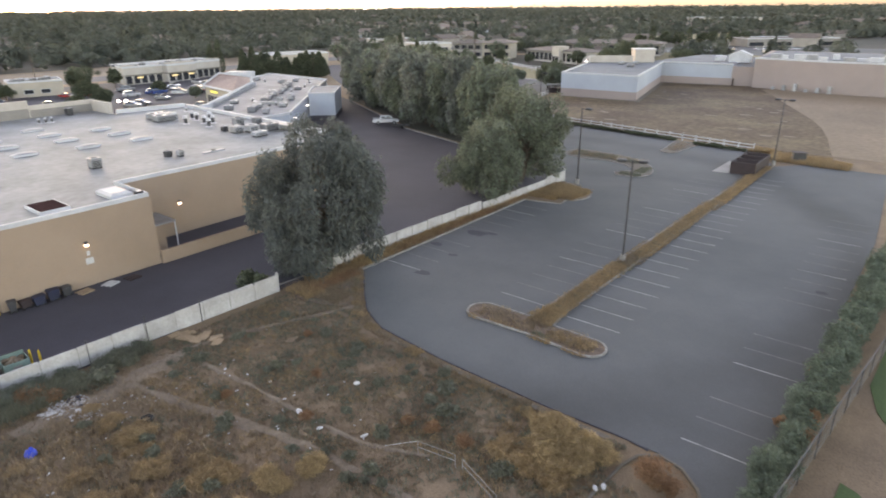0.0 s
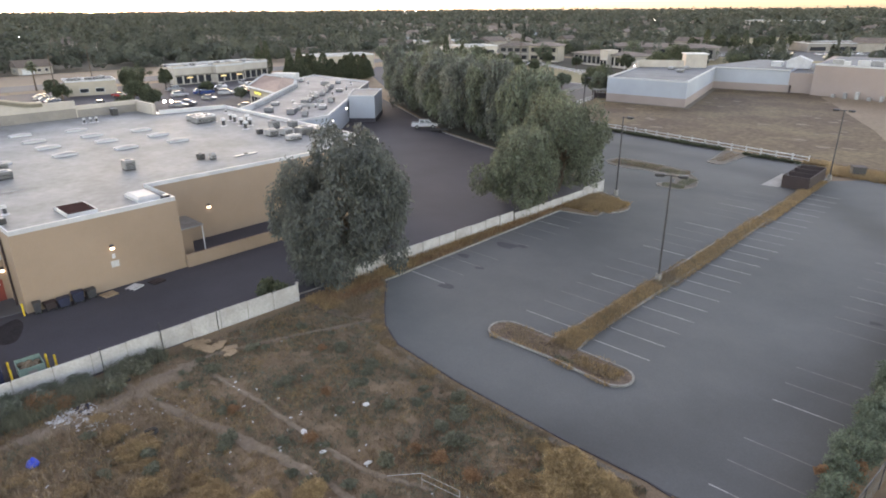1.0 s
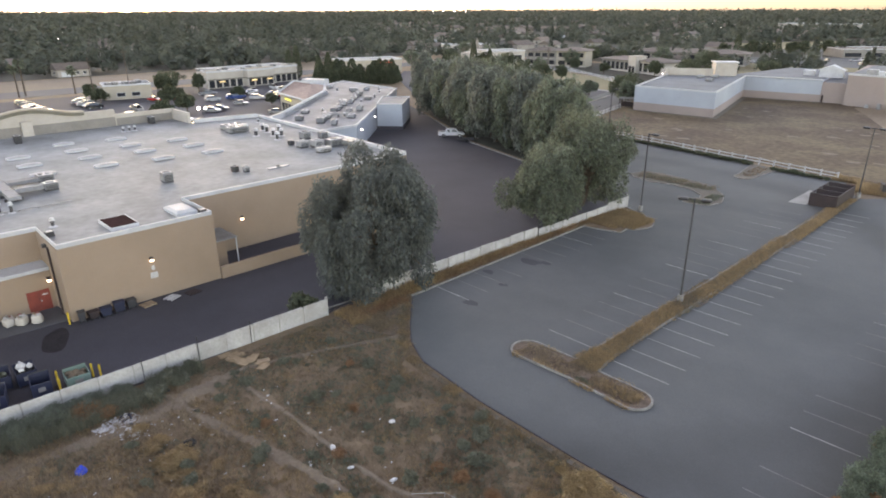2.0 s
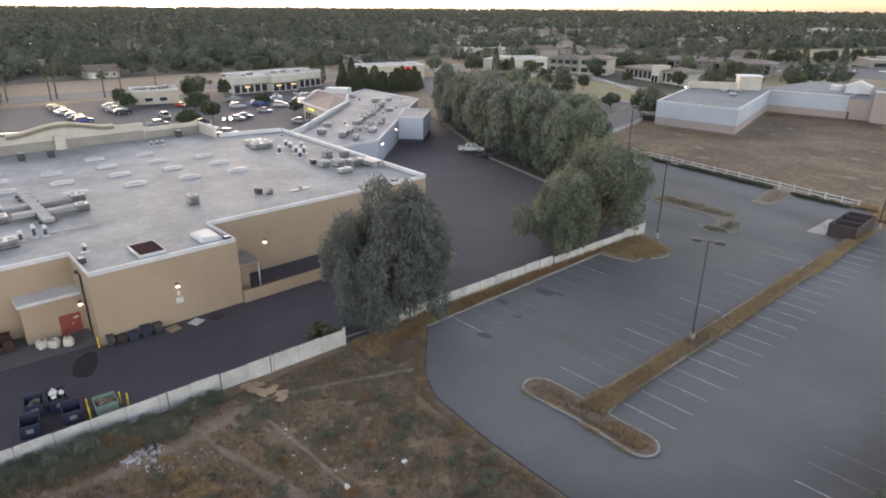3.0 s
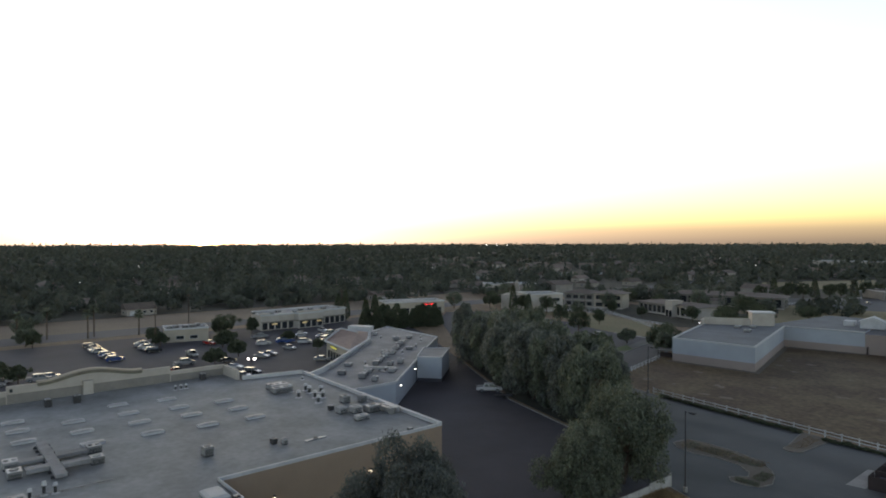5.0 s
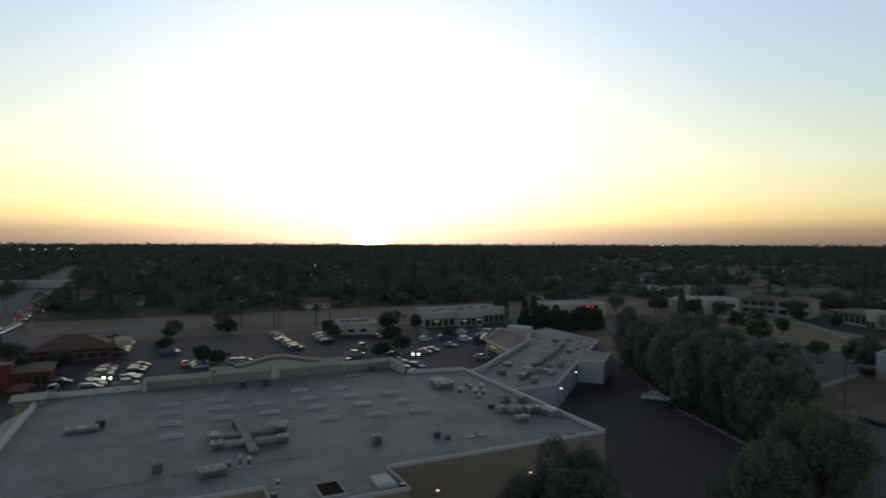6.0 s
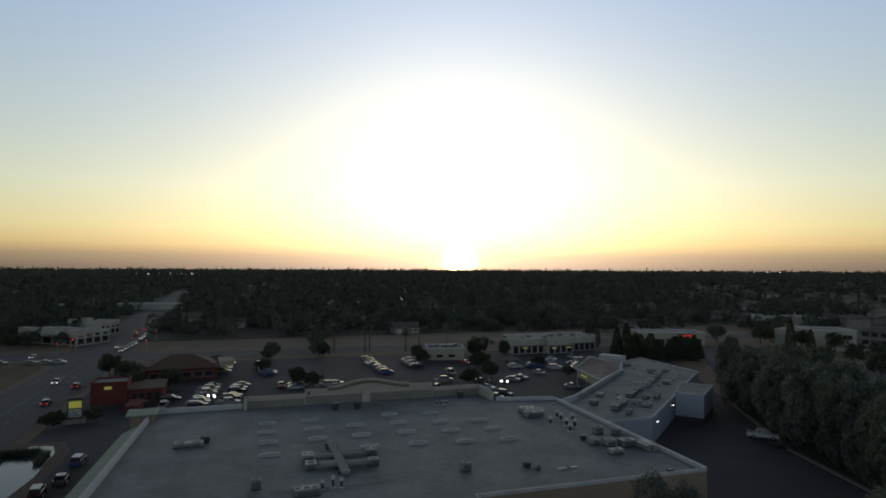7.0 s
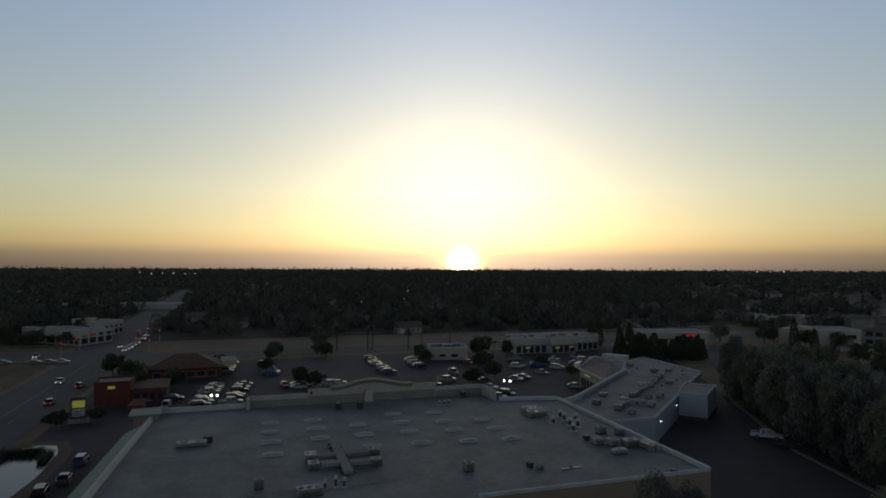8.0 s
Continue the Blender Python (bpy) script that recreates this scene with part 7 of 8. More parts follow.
part("wall", box(-2.0, 2.0, -1.8, 1.8, -0.1, 8.2), M_STUCCO, pier)
part("roof", box(-3.0, 2.6, -2.6, 2.4, 8.2, 8.5, 0.05), M_GREENBIN, pier, "flat green metal roof")
awn = thing("side_awning", (-66.5, -15.0, 0), -2.6, "green standing-seam awning sloping from the store's side wall", "awning")
for x0 in range(0, 46, 2):
    sheet = bmesh.new()
    ring = [sheet.verts.new(p) for p in ((-x0, 0.0, 7.75), (-x0 - 1.96, 0.0, 7.75), (-x0 - 1.96, -2.9, 6.3), (-x0, -2.9, 6.3), (-x0, 0.0, 7.63), (-x0 - 1.96, 0.0, 7.63), (-x0 - 1.96, -2.9, 6.18), (-x0, -2.9, 6.18))]
    for q in ((0, 1, 2, 3), (7, 6, 5, 4), (0, 4, 5, 1), (1, 5, 6, 2), (2, 6, 7, 3), (3, 7, 4, 0)):
        sheet.faces.new([ring[i] for i in q])
    bmesh.ops.recalc_face_normals(sheet, faces=sheet.faces)
    part("sheet", sheet, M_GREENBIN, awn)
part("fascia", box(-46, 0, -2.98, -2.88, 5.9, 6.3), M_GREENBIN, awn)
for k in range(8):
    part("post", box(-1 - k * 6.4, -0.85 - k * 6.4, -2.85, -2.7, -0.1, 6.2), M_STUCCO, awn)
store_glow = thing("front_lamp", (-121.5, 15.2, 9.2), 0, "small dark lamp on the front parapet", "lamp")
part("box", box(0, 0.4, -0.2, 0.2, 0, 0.5), M_DARKMETAL, store_glow)
part("arm", box(-0.2, 0.0, -0.05, 0.05, 0.2, 0.3), M_DARKMETAL, store_glow)

# ---- pond by the street ----
single("pond", prism([(-128.4, -37.6), (-132.0, -36.0), (-133.8, -34.2), (-132.7, -30.7), (-127.4, -29.2), (-119.9, -28.9), (-113.1, -28.8), (-105.6, -29.6), (-92, -31.6), (-80, -32.6), (-80, -38.0), (-112, -38.0), (-121, -38.0)], -0.4, 0.028), M_WATER, "still pond reflecting the evening sky", "pond", "structure")
single("pond_bank", prism([(-136, -39.6), (-136, -29.5), (-129, -27.2), (-122, -26.6), (-76, -28.0), (-76, -39.6)], -0.3, 0.024), M_MULCH, "bare brown bank round the pond", "bank", "structure")
pf = thing("pond_fence", (-130, -38.6, 0), 0, "row of dark posts along the pond edge", "fence")
for k in range(26):
    part("post", rod((k * 1.9, 0.25 * math.sin(k), -0.3), (k * 1.9, 0.25 * math.sin(k), 1.3), 0.09, 0.08, 6), M_BROWNSTEEL, pf)
single("pond_reeds", tufts([(-119, -38.0, 10, 0.6, 3), (-128, -34.5, 0.8, 3, 1), (-104, -38.2, 14, 0.5, 3), (-124, -30.4, 3, 0.5, 0.5)], 1600, 1.1, 0.06, 8, lambda x, y: 0.03), M_LEAF_DARK, "dark reeds along the pond bank", "reeds", "stuff")
single("street_corner_lot", prism([(-80, -60), (-236, -59.5), (-250, -68), (-256, -95), (-80, -110)], -0.3, 0.018), M_FIELD, "bare tan corner lot across the street", "lot", "structure")

# ---- offices and church to the north ----
office = shop("white_office", [(-199.0, 231.0), (-192.0, 246.5), (-206.0, 253.0), (-213.0, 237.5)], 8.2, M_GREYSTONE, M_ROOF, "pale grey two-storey office with one dark upper window", 0.5)
facade(office, (4.6, 10.2), (6.4, 14.2), 4.6, 6.6, 1, M_GLASS, M_CAP)
part("low_wing", prism([(-27.6, 13.2), (-16.4, 19.0), (-9.2, 9.0), (-14.0, 6.6), (-22.0, 2.0)], -0.3, 7.0), M_GREYSTONE, office)
part("roof_screen", prism([(-24, 12), (-16, 16), (-14, 12), (-22, 8)], 7.0, 8.2), M_GREYSTONE, office)
part("plinth", box(-0.25, -0.1, 0.4, 16.6, 0.0, 1.1), M_GREYSTONE, office).matrix_basis = pose(0.3, 0, 0, 0, 0, -24.3)


def office_building(p0, p1, depth, h, rise, storeys, bays, label, wall_mat, tower=None):
    """An office block with its front from p0 to p1, rows of windows, deep eaves and a low hipped roof."""
    ang = math.degrees(math.atan2(p1[1] - p0[1], p1[0] - p0[0]))
    L = math.hypot(p1[0] - p0[0], p1[1] - p0[1])
    t = thing("office_block", (*p0, 0), ang, label, "office building", "office blocks")
    part("wall", box(0, L, 0, depth, -0.3, h), wall_mat, t)
    part("plinth", box(-0.06, L + 0.06, -0.06, 0.0, -0.1, 0.7), M_GREYSTONE, t)
    e = 1.0
    b = bmesh.new()
    low = [b.verts.new(p) for p in ((-e, -e, h + 0.3), (L + e, -e, h + 0.3), (L + e, depth + e, h + 0.3), (-e, depth + e, h + 0.3))]
    q = depth / 2
    top = [b.verts.new((q, q, h + 0.3 + rise)), b.verts.new((L - q, q, h + 0.3 + rise))]
    for f in ((low[0], low[1], top[1], top[0]), (low[1], low[2], top[1]), (low[2], low[3], top[0], top[1]), (low[3], low[0], top[0]), tuple(low[::-1])):
        b.faces.new(f)
    part("roof", b, M_SHINGLE, t, "low hipped shingle roof with deep eaves")
    part("eave", box(-e, L + e, -e, depth + e, h, h + 0.3), M_FLASH, t)
    each = h / storeys
    for k in range(storeys):
        z = k * each
        facade(t, (0.6, 0), (L - 0.6, 0), z + 0.95, z + each - 0.75, bays, M_GLASS, M_BROWNSTEEL, gap=0.55)
        if k:
            part("string_course", box(-0.05, L + 0.05, -0.05, 0.0, z - 0.1, z + 0.15), M_GREYSTONE, t)
    if tower:
        x, w, th = tower
        tw = part("entrance_tower", box(x, x + w, -2.6, 3, -0.3, th), wall_mat, t, "raised entrance tower")
        part("tower_cap", box(x - 0.3, x + w + 0.3, -2.9, 3.3, th, th + 0.35), M_GREYSTONE, tw)
        for xa in (x + 0.5, x + w / 2 + 0.25):
            part("opening", box(xa, xa + w / 2 - 0.75, -2.64, -2.6, 0.1, 3.0), M_GLASS, tw)
    return t


office_building((-206.5, 266.0), (-191.0, 270.5), 12, 6.9, 1.7, 2, 4, "tan two-storey office with a low brown roof", M_FLASH)
office_building((-190.0, 269.0), (-176.0, 273.5), 12, 7.4, 1.6, 2, 3, "tan two-storey office with broad dark windows", M_CREAM)
office_building((-167.0, 273.8), (-148.5, 267.6), 14, 4.8, 1.3, 1, 6, "long tan single-storey office behind the lawn", M_FLASH)
office_building((-147.5, 267.2), (-129.5, 259.8), 14, 5.2, 1.2, 1, 5, "grey-tan office with an entrance tower", M_GREYSTONE, (1.0, 5.0, 7.0))
office_building((-176, 318), (-122, 331), 16, 5.6, 1.6, 1, 12, "long grey-tan office block among trees", M_FLASH)
church = hip_building("church", -268.0, 292.0, 35, 14, 24, 4.0, 4.4, "brown-roofed church with a pale pointed spire", M_SHINGLE, M_SHINGLE)
sp = bmesh.new()
sb = [sp.verts.new(p) for p in ((-3, -3, 0), (3, -3, 0), (3, 3, 0), (-3, 3, 0))]
ap = sp.verts.new((0, 0, 11.5))
for i in range(4):
    sp.faces.new((sb[i], sb[(i + 1) % 4], ap))
s_ob = part("spire", sp, M_HOUSE, church, "pale pointed spire")
s_ob.matrix_basis = pose(4, -11, 0.0)
redshop = shop("red_sign_shop", [(-234, 170), (-225, 198), (-239, 203), (-248, 175)], 5.4, M_CREAM, M_ROOF2, "cream shop with a red lit sign")
rs = part("sign", box(17.6, 25.4, -0.2, -0.05, 3.7, 4.9), M_DARKMETAL, redshop)
rs.matrix_basis = pose(0, 0, 0, 0, 0, 72.2)
for k in range(8):
    part("letter_block", box(18.0 + k * 0.9, 18.62 + k * 0.9, -0.23, -0.2, 4.0, 4.6), G_RED, rs)
facade(redshop, (0.6, 2.0), (8.6, 26.8), 0.4, 2.8, 8, M_GLASS, M_DARKMETAL, "shop_front", 0.4, 0.06)


def rail_run(name, pts, label):
    """A white two-rail fence along a plan line."""
    x0, y0 = pts[0]
    t = thing(name, (x0, y0, 0), 0, label, "fence")
    for (xa, ya), (xb, yb) in zip(pts, pts[1:]):
        n = max(1, int(math.hypot(xb - xa, yb - ya) / 2.4))
        for k in range(n):
            x, y = xa + (xb - xa) * k / n - x0, ya + (yb - ya) * k / n - y0
            part("post", box(x - 0.08, x + 0.08, y - 0.08, y + 0.08, -0.1, 1.25), M_CAP, t)
        for z in (0.55, 1.05):
            part("rail", rod((xa - x0, ya - y0, z), (xb - x0, yb - y0, z), 0.08, 0.08, 4), M_CAP, t)


rail_run("lawn_fence", [(-185.3, 246.8), (-168.8, 248.8), (-146.3, 238.1), (-128.3, 232.0)], "white rail fence along the office lawn")
rail_run("office_fence", [(-195.2, 229.0), (-185.6, 246.6)], "white rail fence before the white office")
single("drive_kerb", band([(-131.5, 201.4), (-122, 200.2), (-115.5, 199.2)], 1.2, -0.2, 0.16), M_CONC, "pale concrete kerb at the drive", "kerb", "structure")
single("side_car_park", prism([(-103, 143), (-133, 128), (-205, 178), (-226, 200), (-205, 232), (-186, 217), (-116, 208)], -0.3, 0.022), M_LANE, "dark asphalt car park behind the tree row", "car park", "structure")
single("office_lawn", prism([(-194, 229.5), (-185.3, 246.5), (-168.8, 248.5), (-146.3, 238.0), (-128.3, 231.8), (-117.5, 214.0), (-119.3, 202.0), (-122.9, 199.3), (-130.5, 201.1), (-149.0, 207.3), (-180.8, 229.5)], -0.3, 0.03), M_OLIVE, "dry olive lawn before the offices", "lawn", "structure")
# same ground colour, with tree shade painted in
single("office_forecourt", prism([(-205, 232), (-186, 250), (-168, 252), (-146, 242), (-126, 234), (-112, 240), (-112, 300), (-230, 300), (-230, 240)], -0.3, 0.017), M_SUBURB, "planted ground round the offices in the darkened shade colour", "ground", "structure")
single("grass_patch", prism([(-109.4, 168.2), (-107.2, 172), (-107.7, 175.9), (-113.2, 181.1), (-112.4, 172)], -0.3, 0.036), M_LAWN, "small green grass patch beside the road", "grass patch", "structure")
single("road_kerb", band([(-98.6, 137.6), (-103.4, 157.4), (-107.5, 176), (-110.9, 190.1)], 0.4, -0.2, 0.14), M_KERB, "pale concrete kerb along the access road", "kerb", "structure")
single("access_road", prism([(-98.6, 137.0), (-88, 139), (-95.0, 168), (-106, 206), (-118, 214), (-119, 200), (-110.9, 190.1), (-103.4, 157.4)], -0.3, 0.033), M_ROAD, "dark asphalt access road to the offices", "road", "structure")
single("far_mown_field", prism([(-112, 298), (-60, 312), (-60, 420), (-124, 394), (-130, 346)], -0.3, 0.018), M_OLIVE, "pale dry field far to the north", "field", "structure")
for pts in ([(-150, 484), (-104, 492), (-110, 512), (-154, 504)], [(-196, 456), (-152, 464), (-158, 482), (-200, 474)]):
    single("far_car_park", prism(pts, -0.3, 0.02), M_LOT, "pale distant car park among trees", "car park", "structure")
ff = thing("far_white_fence", (-131, 346, 0), -17, "white fence along the distant field", "fence")
for k in range(20):
    part("post", box(-0.4 * k - 0.07, -0.4 * k + 0.07, 4.2 * k - 0.07, 4.2 * k + 0.07, -0.1, 1.5), M_CAP, ff)
for z in (0.7, 1.3):
    part("rail", rod((0, 0, z), (-7.6, 80, z), 0.09, 0.09, 4), M_CAP, ff)
single("north_street", prism([(-152, 374), (-114, 350), (-70, 364), (-30, 392), (-30, 452), (-104, 440), (-146, 402)], -0.3, 0.03), M_ROAD, "pale asphalt street and car park beyond the field", "street", "structure")
single("north_strip_field", prism([(-181, 448), (-138, 544), (-168, 652), (-218, 538)], -0.3, 0.02), M_OLIVE, "strip of dry pale grass beyond the street", "field", "structure")
single("north_grass", prism([(-112, 262), (60, 262), (60, 312), (-60, 312), (-112, 298)], -0.3, 0.008), M_OLIVE, "dry olive grass behind the hall", "grass", "structure")
single("north_field", prism([(-58, 270), (20, 300), (60, 300), (60, 262), (4, 262)], -0.3, 0.014), M_OLIVE, "dry olive field beyond the hall", "field", "structure")
shelter = thing("timber_shelter", (-91.4, 169.0, 0), 20, "dark timber shelter with a flat roof", "shelter")
part("roof", box(-3, 3, -2, 2, 2.8, 3.0), M_METAL, shelter)
for sx in (-2.7, 2.7):
    for sy in (-1.7, 1.7):
        part("post", box(sx - 0.12, sx + 0.12, sy - 0.12, sy + 0.12, -0.1, 2.8), M_BROWNSTEEL, shelter)
part("screen", box(-2.8, 2.8, 1.6, 1.7, 0.2, 1.6), M_BROWNSTEEL, shelter)

# ---- lamps, poles and signals of the plaza ----
def lit_lamp(x, y, h, label="lit twin-globe plaza lamp post"):
    t = thing("plaza_lamp", (x, y, 0), -33, label, "street lamp", "plaza lamps")
    part("base", rod((0, 0, -0.1), (0, 0, 0.6), 0.25, 0.22, 12), M_KERB, t)
    part("pole", rod((0, 0, 0.5), (0, 0, h), 0.09, 0.07, 9), M_DARKMETAL, t)
    part("arm", rod((0, -0.75, h - 0.1), (0, 0.75, h - 0.1), 0.04, 0.04, 6), M_DARKMETAL, t)
    for s in (-1, 1):
        g = bmesh.new()
        bmesh.ops.create_icosphere(g, subdivisions=2, radius=0.27, matrix=Matrix.Translation((0, s * 0.75, h + 0.15)))
        part("globe", g, G_GLOBE, t, "lit white globe")


G_GLOBE = glow("lit lamp globe", (1.0, 0.96, 0.86), 5)
lit_lamp(-141.3, 65.1, 5.6)
lit_lamp(-143.2, -3.4, 5.6)
for x, y in ((-218.5, 64.8), (-262.0, 90.0), (-240, 150), (-150, 208)):
    t = thing("utility_pole", (x, y, 0), 0, "tall timber utility pole with a cross-arm", "utility pole", "utility poles")
    part("pole", rod((0, 0, -0.2), (0, 0, 13), 0.2, 0.13, 9), M_BARK, t)
    part("cross_arm", box(-0.08, 0.08, -1.3, 1.3, 11.8, 12.0), M_BARK, t)
G_SIG = glow("red signal lens", (1.0, 0.03, 0.02), 2)
for x, y, a in ((-262, -32, 0), (-300, -33, 0), (-262, -62, 0), (-280, -60, 0)):
    t = thing("traffic_signal", (x, y, 0), a, "steel mast traffic signal showing red", "traffic signal", "traffic signals")
    part("mast", rod((0, 0, -0.1), (0, 0, 6.2), 0.13, 0.1, 9), M_METAL, t)
    part("arm", rod((0, 0, 6.0), (0, -5.5 if y > -50 else 5.5, 6.2), 0.09, 0.06, 8), M_METAL, t)
    hd = part("signal_head", box(-0.15, 0.2, -5.1 if y > -50 else 4.7, -4.7 if y > -50 else 5.1, 5.6, 6.8), M_DARKMETAL, t)
    part("red_lens", box(0.2, 0.24, -5.05 if y > -50 else 4.75, -4.75 if y > -50 else 5.05, 6.4, 6.7), G_SIG, hd)
    hd = part("signal_head", box(-0.15, 0.2, -0.35, 0.05, 4.4, 5.5), M_DARKMETAL, t)
    part("red_lens", box(0.2, 0.24, -0.3, 0.0, 5.1, 5.4), G_SIG, hd)

# ---- plaza planting ----
rt = random.Random(9)
for x, y, h, r in ((-240, 13.4, 6, 3.2), (-233, 12, 5, 2.6), (-207, 9.5, 4.5, 2.6), (-262, 33, 7, 4), (-240, 31, 6.5, 3.6), (-234, 32, 5.5, 3), (-220, 87, 7, 4.2), (-226, 92, 7.5, 4.5), (-200, 82, 5.0, 3), (-196, 79, 5.5, 3.4), (-216, 97.5, 7, 2.6),
                   (-176, 76, 5.5, 3.2), (-168, 66, 5, 2.8), (-183, 18.5, 5, 3.0), (-176, 22.0, 4.6, 2.6), (-192, 100, 4, 2.2), (-172, 100, 3.5, 1.8), (-186, -16, 6, 4), (-196, -28, 7, 4.5), (-214, -36, 7, 3.6), (-182, -24, 6, 3.4), (-218, -5, 5, 2.8), (-148.6, -35, 3.2, 2.2), (-151.5, -27.6, 3.0, 2.0), (-302, -82, 7, 4.5), (-300, -70, 6, 3.4), (-316, -97, 8, 5), (-296, -88, 6, 4), (-212, 64.5, 4.5, 2.8), (-222, 65, 5, 3),
                   (-107.1, 157.8, 7.5, 4.6), (-149.2, 216.4, 6.5, 2.8), (-115.4, 184.5, 5, 3.2), (-97.5, 175, 8.5, 5), (-100, 183, 8.5, 5), (-138, 188.1, 9, 4.5), (-232, 242, 5, 3.4), (-160, 205, 9, 4.4), (-172, 232, 8, 3.2), (-94.5, 171.5, 8, 3.6), (-190, 232, 9, 4.5), (-206, 232, 8, 4), (-160, 280, 9, 4), (-190, 276, 8, 3.6), (-140, 286, 7, 3.2), (-96, 232, 8, 4.5), (-60, 245, 6, 4.5), (-98.5, 296, 6, 5.5), (-120, 286, 10, 5), (-104, 262, 9, 5), (-112, 246, 9, 4.6), (-102, 226, 10, 5), (-152, 252, 5, 2.6), (-170, 256, 6, 3), (-128, 252, 7, 3.6), (-112, 252, 9, 4.4), (-182, 270, 9, 4.4), (-190, 300, 10, 5), (-150, 300, 10, 5), (-132, 304, 9, 4.6), (-222, 226, 9, 4.6), (-236, 214, 9, 4.8), (-228, 262, 10, 5), (-246, 262, 11, 5)):
    tree("plaza_tree", x, y, h, r, "small dark green tree planted on the plaza", rt.choice([M_LEAF_DARK, M_LEAF, M_LEAF_DARK]), rt.randrange(9999), 1, 2400, 0.4, 0.6, 0.3, 0.16)


def cypress(x, y, h, r, seed, name="cypress_tree", label="dark columnar cypress in a tall hedge row", group="cypress row"):
    rng = np.random.default_rng(seed)
    t = thing(name, (x, y, 0), 0, label, "tree", group)
    part("trunk", rod((0, 0, -0.2), (0, 0, h * 0.8), r * 0.14, r * 0.05, 7), M_BARK, t)
    n = 1500
    u = rng.random(n)
    a = rng.random(n) * 6.283
    rad = r * np.sqrt(np.clip(1.02 - u, 0, 1)) * (0.75 + 0.35 * rng.random(n)) * np.minimum(1, 0.35 + u * 6)
    c = np.stack([rad * np.cos(a), rad * np.sin(a), h * (0.04 + 0.96 * u)], 1)
    along = unit(np.stack([0.4 * np.cos(a), 0.4 * np.sin(a), np.ones(n)], 1) + 0.3 * rng.normal(size=(n, 3)))
    across = unit(np.cross(along, rng.normal(size=(n, 3))))
    part("crown", cards(c, along, across, np.full(n, 0.7), np.full(n, 0.3)), M_LEAF_DARK, t)
    return t


for k in range(22):
    u = k / 21
    cypress(-200.5 + 12 * u + rt.uniform(-2.2, 2.2), 137 + 28 * u, rt.uniform(6.0, 9.8), rt.uniform(2.2, 3.2), 400 + k)
for x, y, h in ((-206, 226, 13), (-181, 209, 11), (-243, 170, 9), (-232, 147, 13), (-238, 147, 11), (-222, 151, 9.5)):
    cypress(x, y, h, 2.2, int(-x * 7), "conifer_tree", "dark pointed conifer among the offices", "conifers")


for k in range(10):
    u = k / 9
    x, y = -152 + 37 * u + rt.uniform(-1, 1), 376 + 81 * u
    if k % 3 == 1:
        cypress(x, y, rt.uniform(10, 13), 2.8, 700 + k, "conifer_tree", "dark pointed conifer in the street row", "conifers")
    else:
        tree("street_tree", x, y, rt.uniform(8.5, 11), rt.uniform(3.8, 4.8), "dark round street tree beyond the dry field", M_LEAF_DARK, 720 + k, 1, 1800, 0.4, 0.8, 0.4, 0.1)


def palm(x, y, h, seed):
    rnd = random.Random(seed)
    t = thing("fan_palm", (x, y, 0), 0, "tall fan palm with a ragged crown", "palm", "fan palms")
    part("trunk", rod((0, 0, -0.2), (0, 0, h), 0.3, 0.2, 9), M_BARK, t)
    b = bmesh.new()
    for k in range(34):
        a, el = rnd.uniform(0, 6.28), rnd.uniform(-0.9, 1.1)
        d = Vector((math.cos(a) * math.cos(el), math.sin(a) * math.cos(el), math.sin(el)))
        side = d.cross(Vector((0, 0, 1))).normalized()
        p0 = Vector((0, 0, h))
        p1 = p0 + d * 1.3
        p2 = p0 + d * 2.4 + Vector((0, 0, -0.5))
        vs = [b.verts.new(p) for p in (p0, p1 - side * 0.5, p2, p1 + side * 0.5)]
        b.faces.new(vs)
    part("fronds", b, M_LEAF, t)


for x, y, h in ((-252, 38.5, 10), (-249, 52.5, 10.5), (-246, 50, 9), (-254, 30, 9), (-243, 66, 8)):
    palm(x, y, h, int(h * 10 + y))

# ---- suburb to the horizon ----
def in_open(x, y):
    """True where the wood leaves room: the plaza, roads, fields and offices."""
    plaza = (x > -306 + 6 * np.sin(y * 0.05)) & (x < 90) & (y > -110) & (y < 176)
    north = (x > -246) & (x < 90) & (y >= 176) & (y < 312)
    street = (x <= -250) & (np.abs(y + 51 - (x + 275) * 0.031) < 13) & (x > -950)
    cross = (x > -262) & (x < -238) & (y > -120) & (y < 700)
    far_field = (x > -150) & (x < 20) & (y > 345) & (y < 430) | (x > -204) & (x < -100) & (y > 455) & (y < 515)
    strip = (y - 2.25 * x > 855) & (y - 2.25 * x < 1030) & (x > -222) & (x < -120) & (y > 430) & (y < 670)
    street_north = (x > -156) & (x < -20) & (y > 340) & (y < 452) & (y - 2.25 * x < 855)
    return plaza | north | street | cross | far_field | strip | street_north


def scatter(r0, r1, n, rng, a0=-28, a1=128):
    r = np.sqrt(r0 * r0 + (r1 * r1 - r0 * r0) * rng.random(n))
    a = np.radians(a0 + (a1 - a0) * rng.random(n))
    x, y = -r * np.sin(a), r * np.cos(a)
    keep = ~in_open(x, y)
    return x[keep], y[keep]


